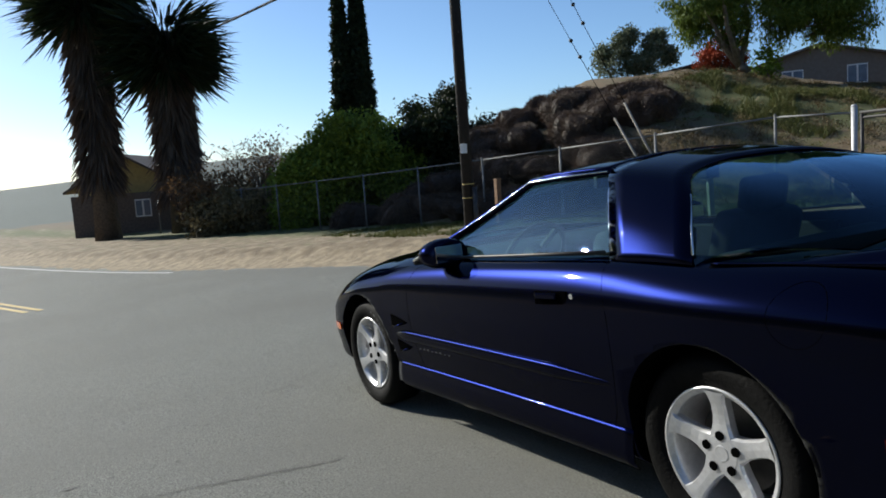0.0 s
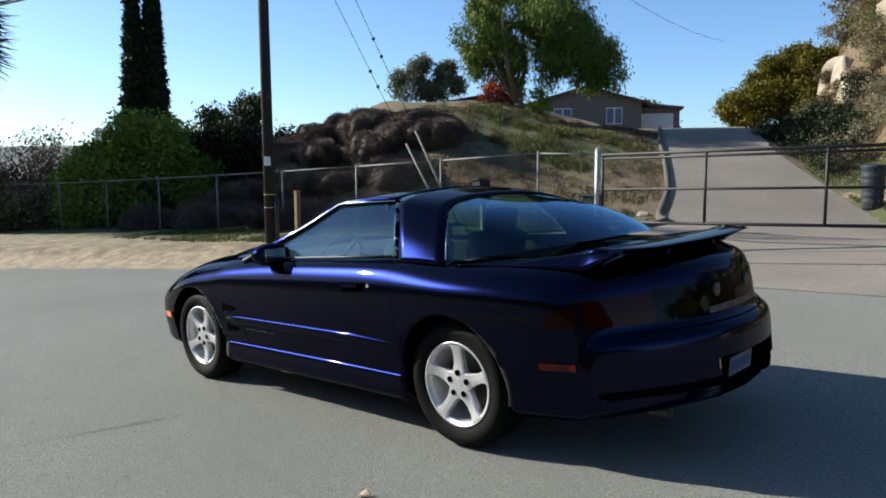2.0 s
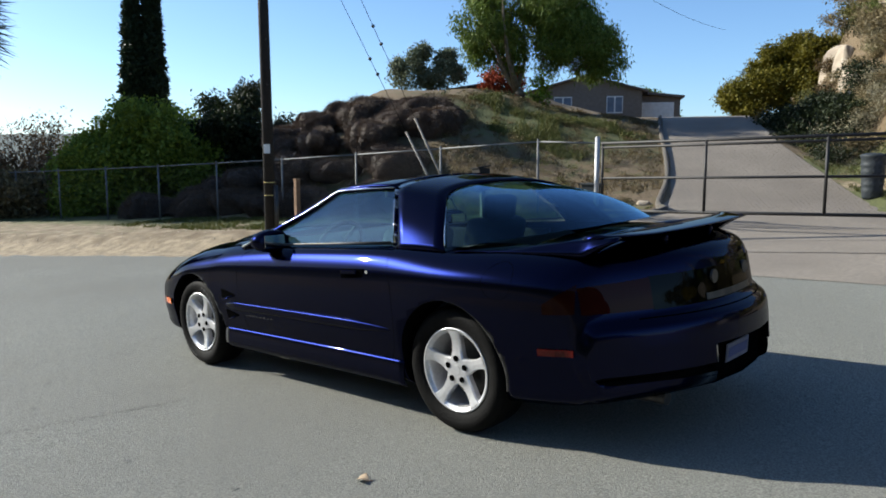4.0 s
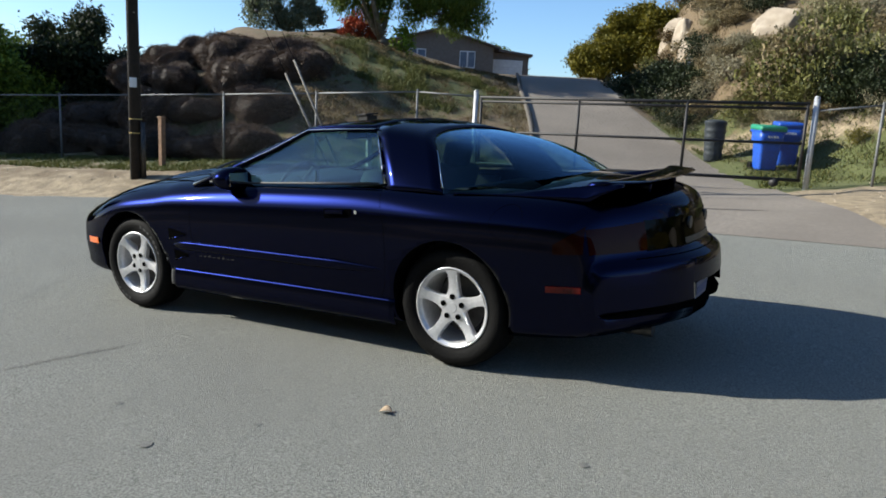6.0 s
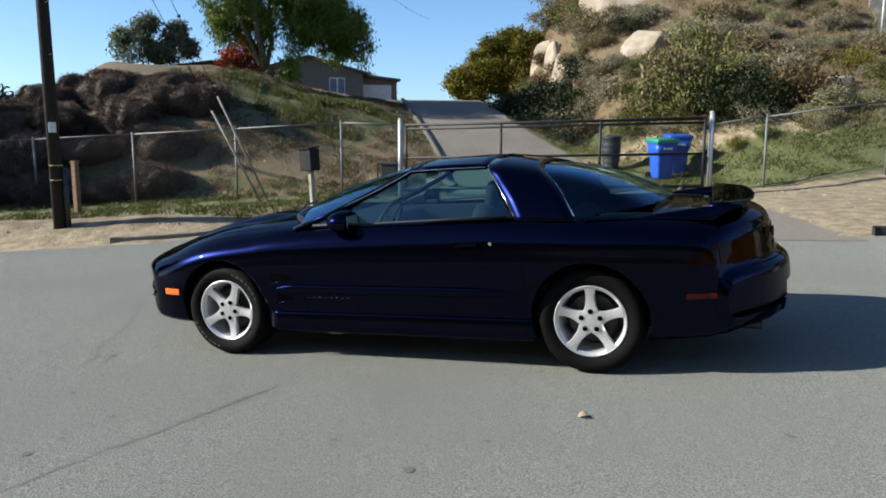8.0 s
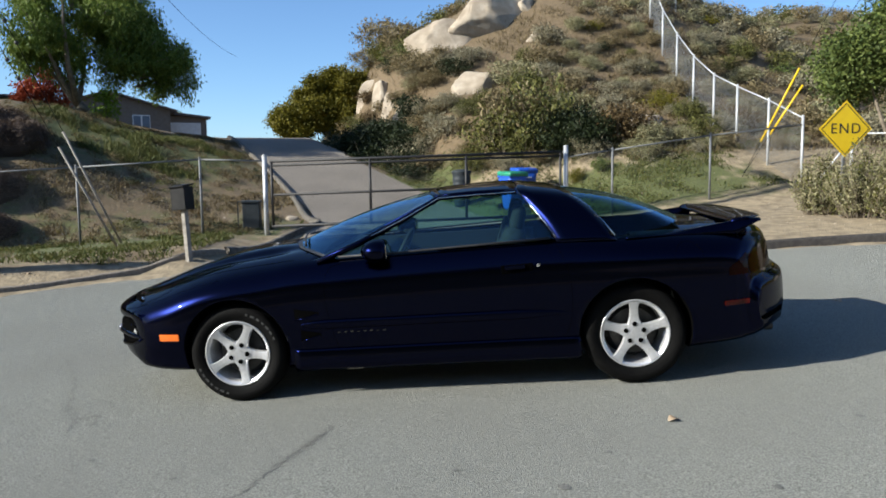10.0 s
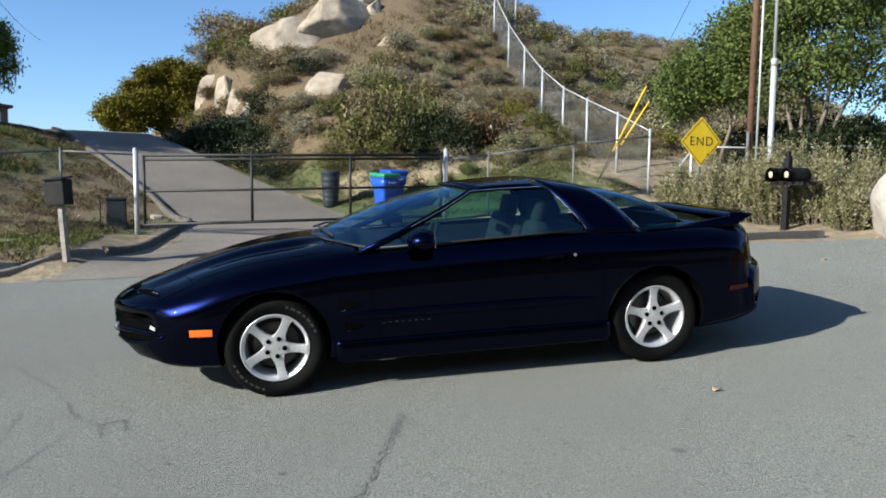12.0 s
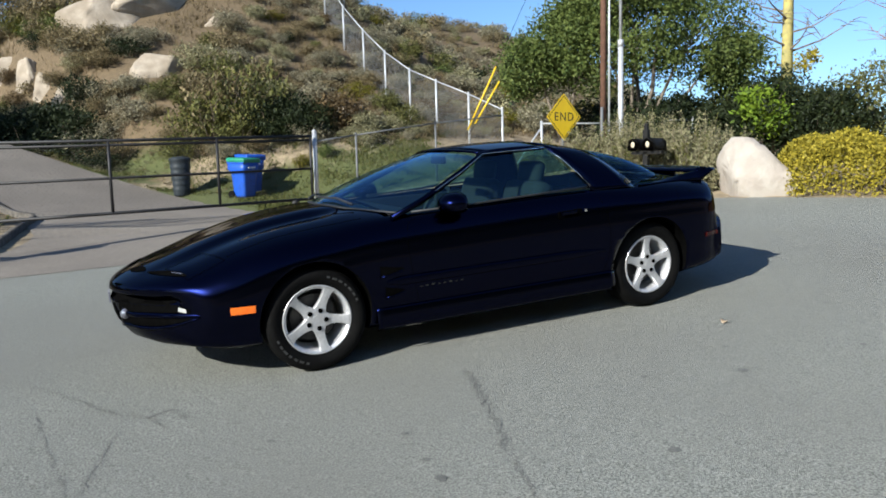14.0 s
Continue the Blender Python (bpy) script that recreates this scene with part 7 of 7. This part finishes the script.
t = thing("flagpole", "slim white metal pole stepped in two diameters", "pole", Matrix.Translation(place(7.62, 7.49)))
part("lower_tube", rod(bmesh.new(), (0, 0, -.2), (0, 0, 2.9), .055, sides=14), M["galv_white"], t, "", True)
part("upper_tube", rod(bmesh.new(), (0, 0, 2.9), (0, 0, 8.0), .032, sides=12), M["galv_white"], t, "", True)
part("collar", rod(bmesh.new(), (0, 0, 2.82), (0, 0, 2.96), .062, sides=14), M["galv_white"], t, "", True)
for k, (a, b_) in enumerate((((6.98, 11.64, 3.62), (6.30, 11.95, 2.05)), ((7.05, 11.6, 3.25), (6.48, 11.9, 2.2)))):
    g = thing("guy_wire", "guy wire in a bright yellow plastic guard", "guy wire", None, "yellow guards")
    a, b_ = Vector(a), Vector(b_)
    part("guard", rod(bmesh.new(), a, b_, .022, sides=10), M["strap_yellow"], g, "yellow plastic guard", True)
    low = b_ + (b_ - a) * ((b_.z - float(height(b_.x - .3, b_.y + .15)) + .1) / (a.z - b_.z))
    part("strand", rod(bmesh.new(), low, a + (a - b_) * 1.6, .006, sides=5), M["wire"], g)
chain_fence("chain_link_fence", "grey chain-link fence behind the road sign", [(7.75, 10.75), (9.4, 9.9), (11.2, 9.2)], 1.25, .035, "galv_white")
t = thing("fence_brace", "diagonal pale steel brace beside a fence post", "brace")
part("bar", rod(bmesh.new(), place(7.15, 11.1, .1), place(7.72, 10.78, 1.1), .022, sides=8), M["galv_white"], t, "", True)
t = thing("far_street_post", "slim dark post far along the road", "post", Matrix.Translation(place(17.2, 7.6)))
part("shaft", rod(bmesh.new(), (0, 0, -.2), (0, 0, 2.0), .04, sides=8), M["dark_metal"], t, "", True)
part("head", box(bmesh.new(), (.25, .06, .3), pose(0, 0, 2.05), .01), M["dark_metal"], t)


# houses
def gable_house(name, label, m, w, d, wall_h, rise, wall, over=.35):
    h = thing(name, label, "house", m)
    bm = bmesh.new()
    v = [bm.verts.new(p) for p in ((-w / 2, -d / 2, -1.2), (w / 2, -d / 2, -1.2), (w / 2, d / 2, -1.2), (-w / 2, d / 2, -1.2), (-w / 2, -d / 2, wall_h), (w / 2, -d / 2, wall_h), (w / 2, d / 2, wall_h), (-w / 2, d / 2, wall_h), (0, -d / 2, wall_h + rise), (0, d / 2, wall_h + rise))]
    for f in ((0, 1, 5, 8, 4), (1, 2, 6, 5), (2, 3, 7, 9, 6), (3, 0, 4, 7), (3, 2, 1, 0)):
        bm.faces.new([v[k] for k in f])
    part("wall", bm, M[wall], h)
    for sx in (-1, 1):
        ln = math.hypot(w / 2 + over, rise * (w / 2 + over) / (w / 2))
        ang = math.degrees(math.atan2(rise, w / 2)) * sx
        c = (sx * (w / 4 + over / 2), 0, wall_h + rise / 2 - rise * over / w + .06)
        part("roof", box(bmesh.new(), (ln, d + 2 * over, .10), pose(*c, 0, ang), .01), M["roof"], h, "brown shingle roof slope")
    return h


def window_on(h, x, y, z, w, t_):
    win = part("window", box(bmesh.new(), (w, .06, t_), pose(x, y, z), .004), M["white_paint"], h, "white framed window")
    for k in (-1, 1):
        part("pane", box(bmesh.new(), (w / 2 - .08, .02, t_ - .12), pose(x + k * w / 4, y - .03, z)), M["window_dark"], win)


hm = Matrix.Translation((-22.3, 36.4, 3.3)) @ pose(0, 0, 0, 0, 0, 33)
house = gable_house("hilltop_house", "tan stucco house with a low brown gable roof on the hilltop", hm, 6.2, 7.0, 1.9, .85, "stucco")
window_on(house, -1.3, -3.52, 1.15, 1.0, .95)
window_on(house, 1.6, -3.52, 1.15, .9, .95)
gm_ = Matrix.Translation((-18.9, 38.6, 2.95)) @ pose(0, 0, 0, 0, 0, 33)
garage = thing("garage", "low tan garage with a white door beside the house", "garage", gm_)
part("wall", box(bmesh.new(), (2.6, 4.0, 3.0), pose(0, 0, .6), .01), M["stucco"], garage)
part("roof", box(bmesh.new(), (3.0, 4.6, .14), pose(0, 0, 2.16, 0, 6), .01), M["roof"], garage)
gd = part("garage_door", box(bmesh.new(), (1.9, .08, 1.9), pose(0, -2.02, .75), .01), M["white_paint"], garage, "white panelled door")
for k in range(4):
    part("door_panel", box(bmesh.new(), (1.75, .03, .40), pose(0, -2.07, .08 + .46 * k), .012), M["white_paint"], gd)
gable_house("yellow_shed", "low mustard-coloured shed on the hilltop", Matrix.Translation((-18.4, 22.0, 3.2)) @ pose(0, 0, 0, 0, 0, 36), 3.2, 2.2, 1.05, .25, "stucco_yellow", .15)
cot = gable_house("cottage", "small dark cottage with a yellow gable behind the palms", Matrix.Translation((-37.0, 3.4, -.6)) @ pose(0, 0, 0, 0, 0, 66), 4.4, 5.0, 2.1, 1.3, "stucco_yellow", .5)
part("porch", box(bmesh.new(), (4.4, 1.0, 1.9), pose(0, -3.0, .75), .02), M["roof"], cot, "dark shaded porch front")
window_on(cot, -.7, -3.52, 1.0, .7, .8)
window_on(cot, .9, -3.52, 1.0, .7, .8)
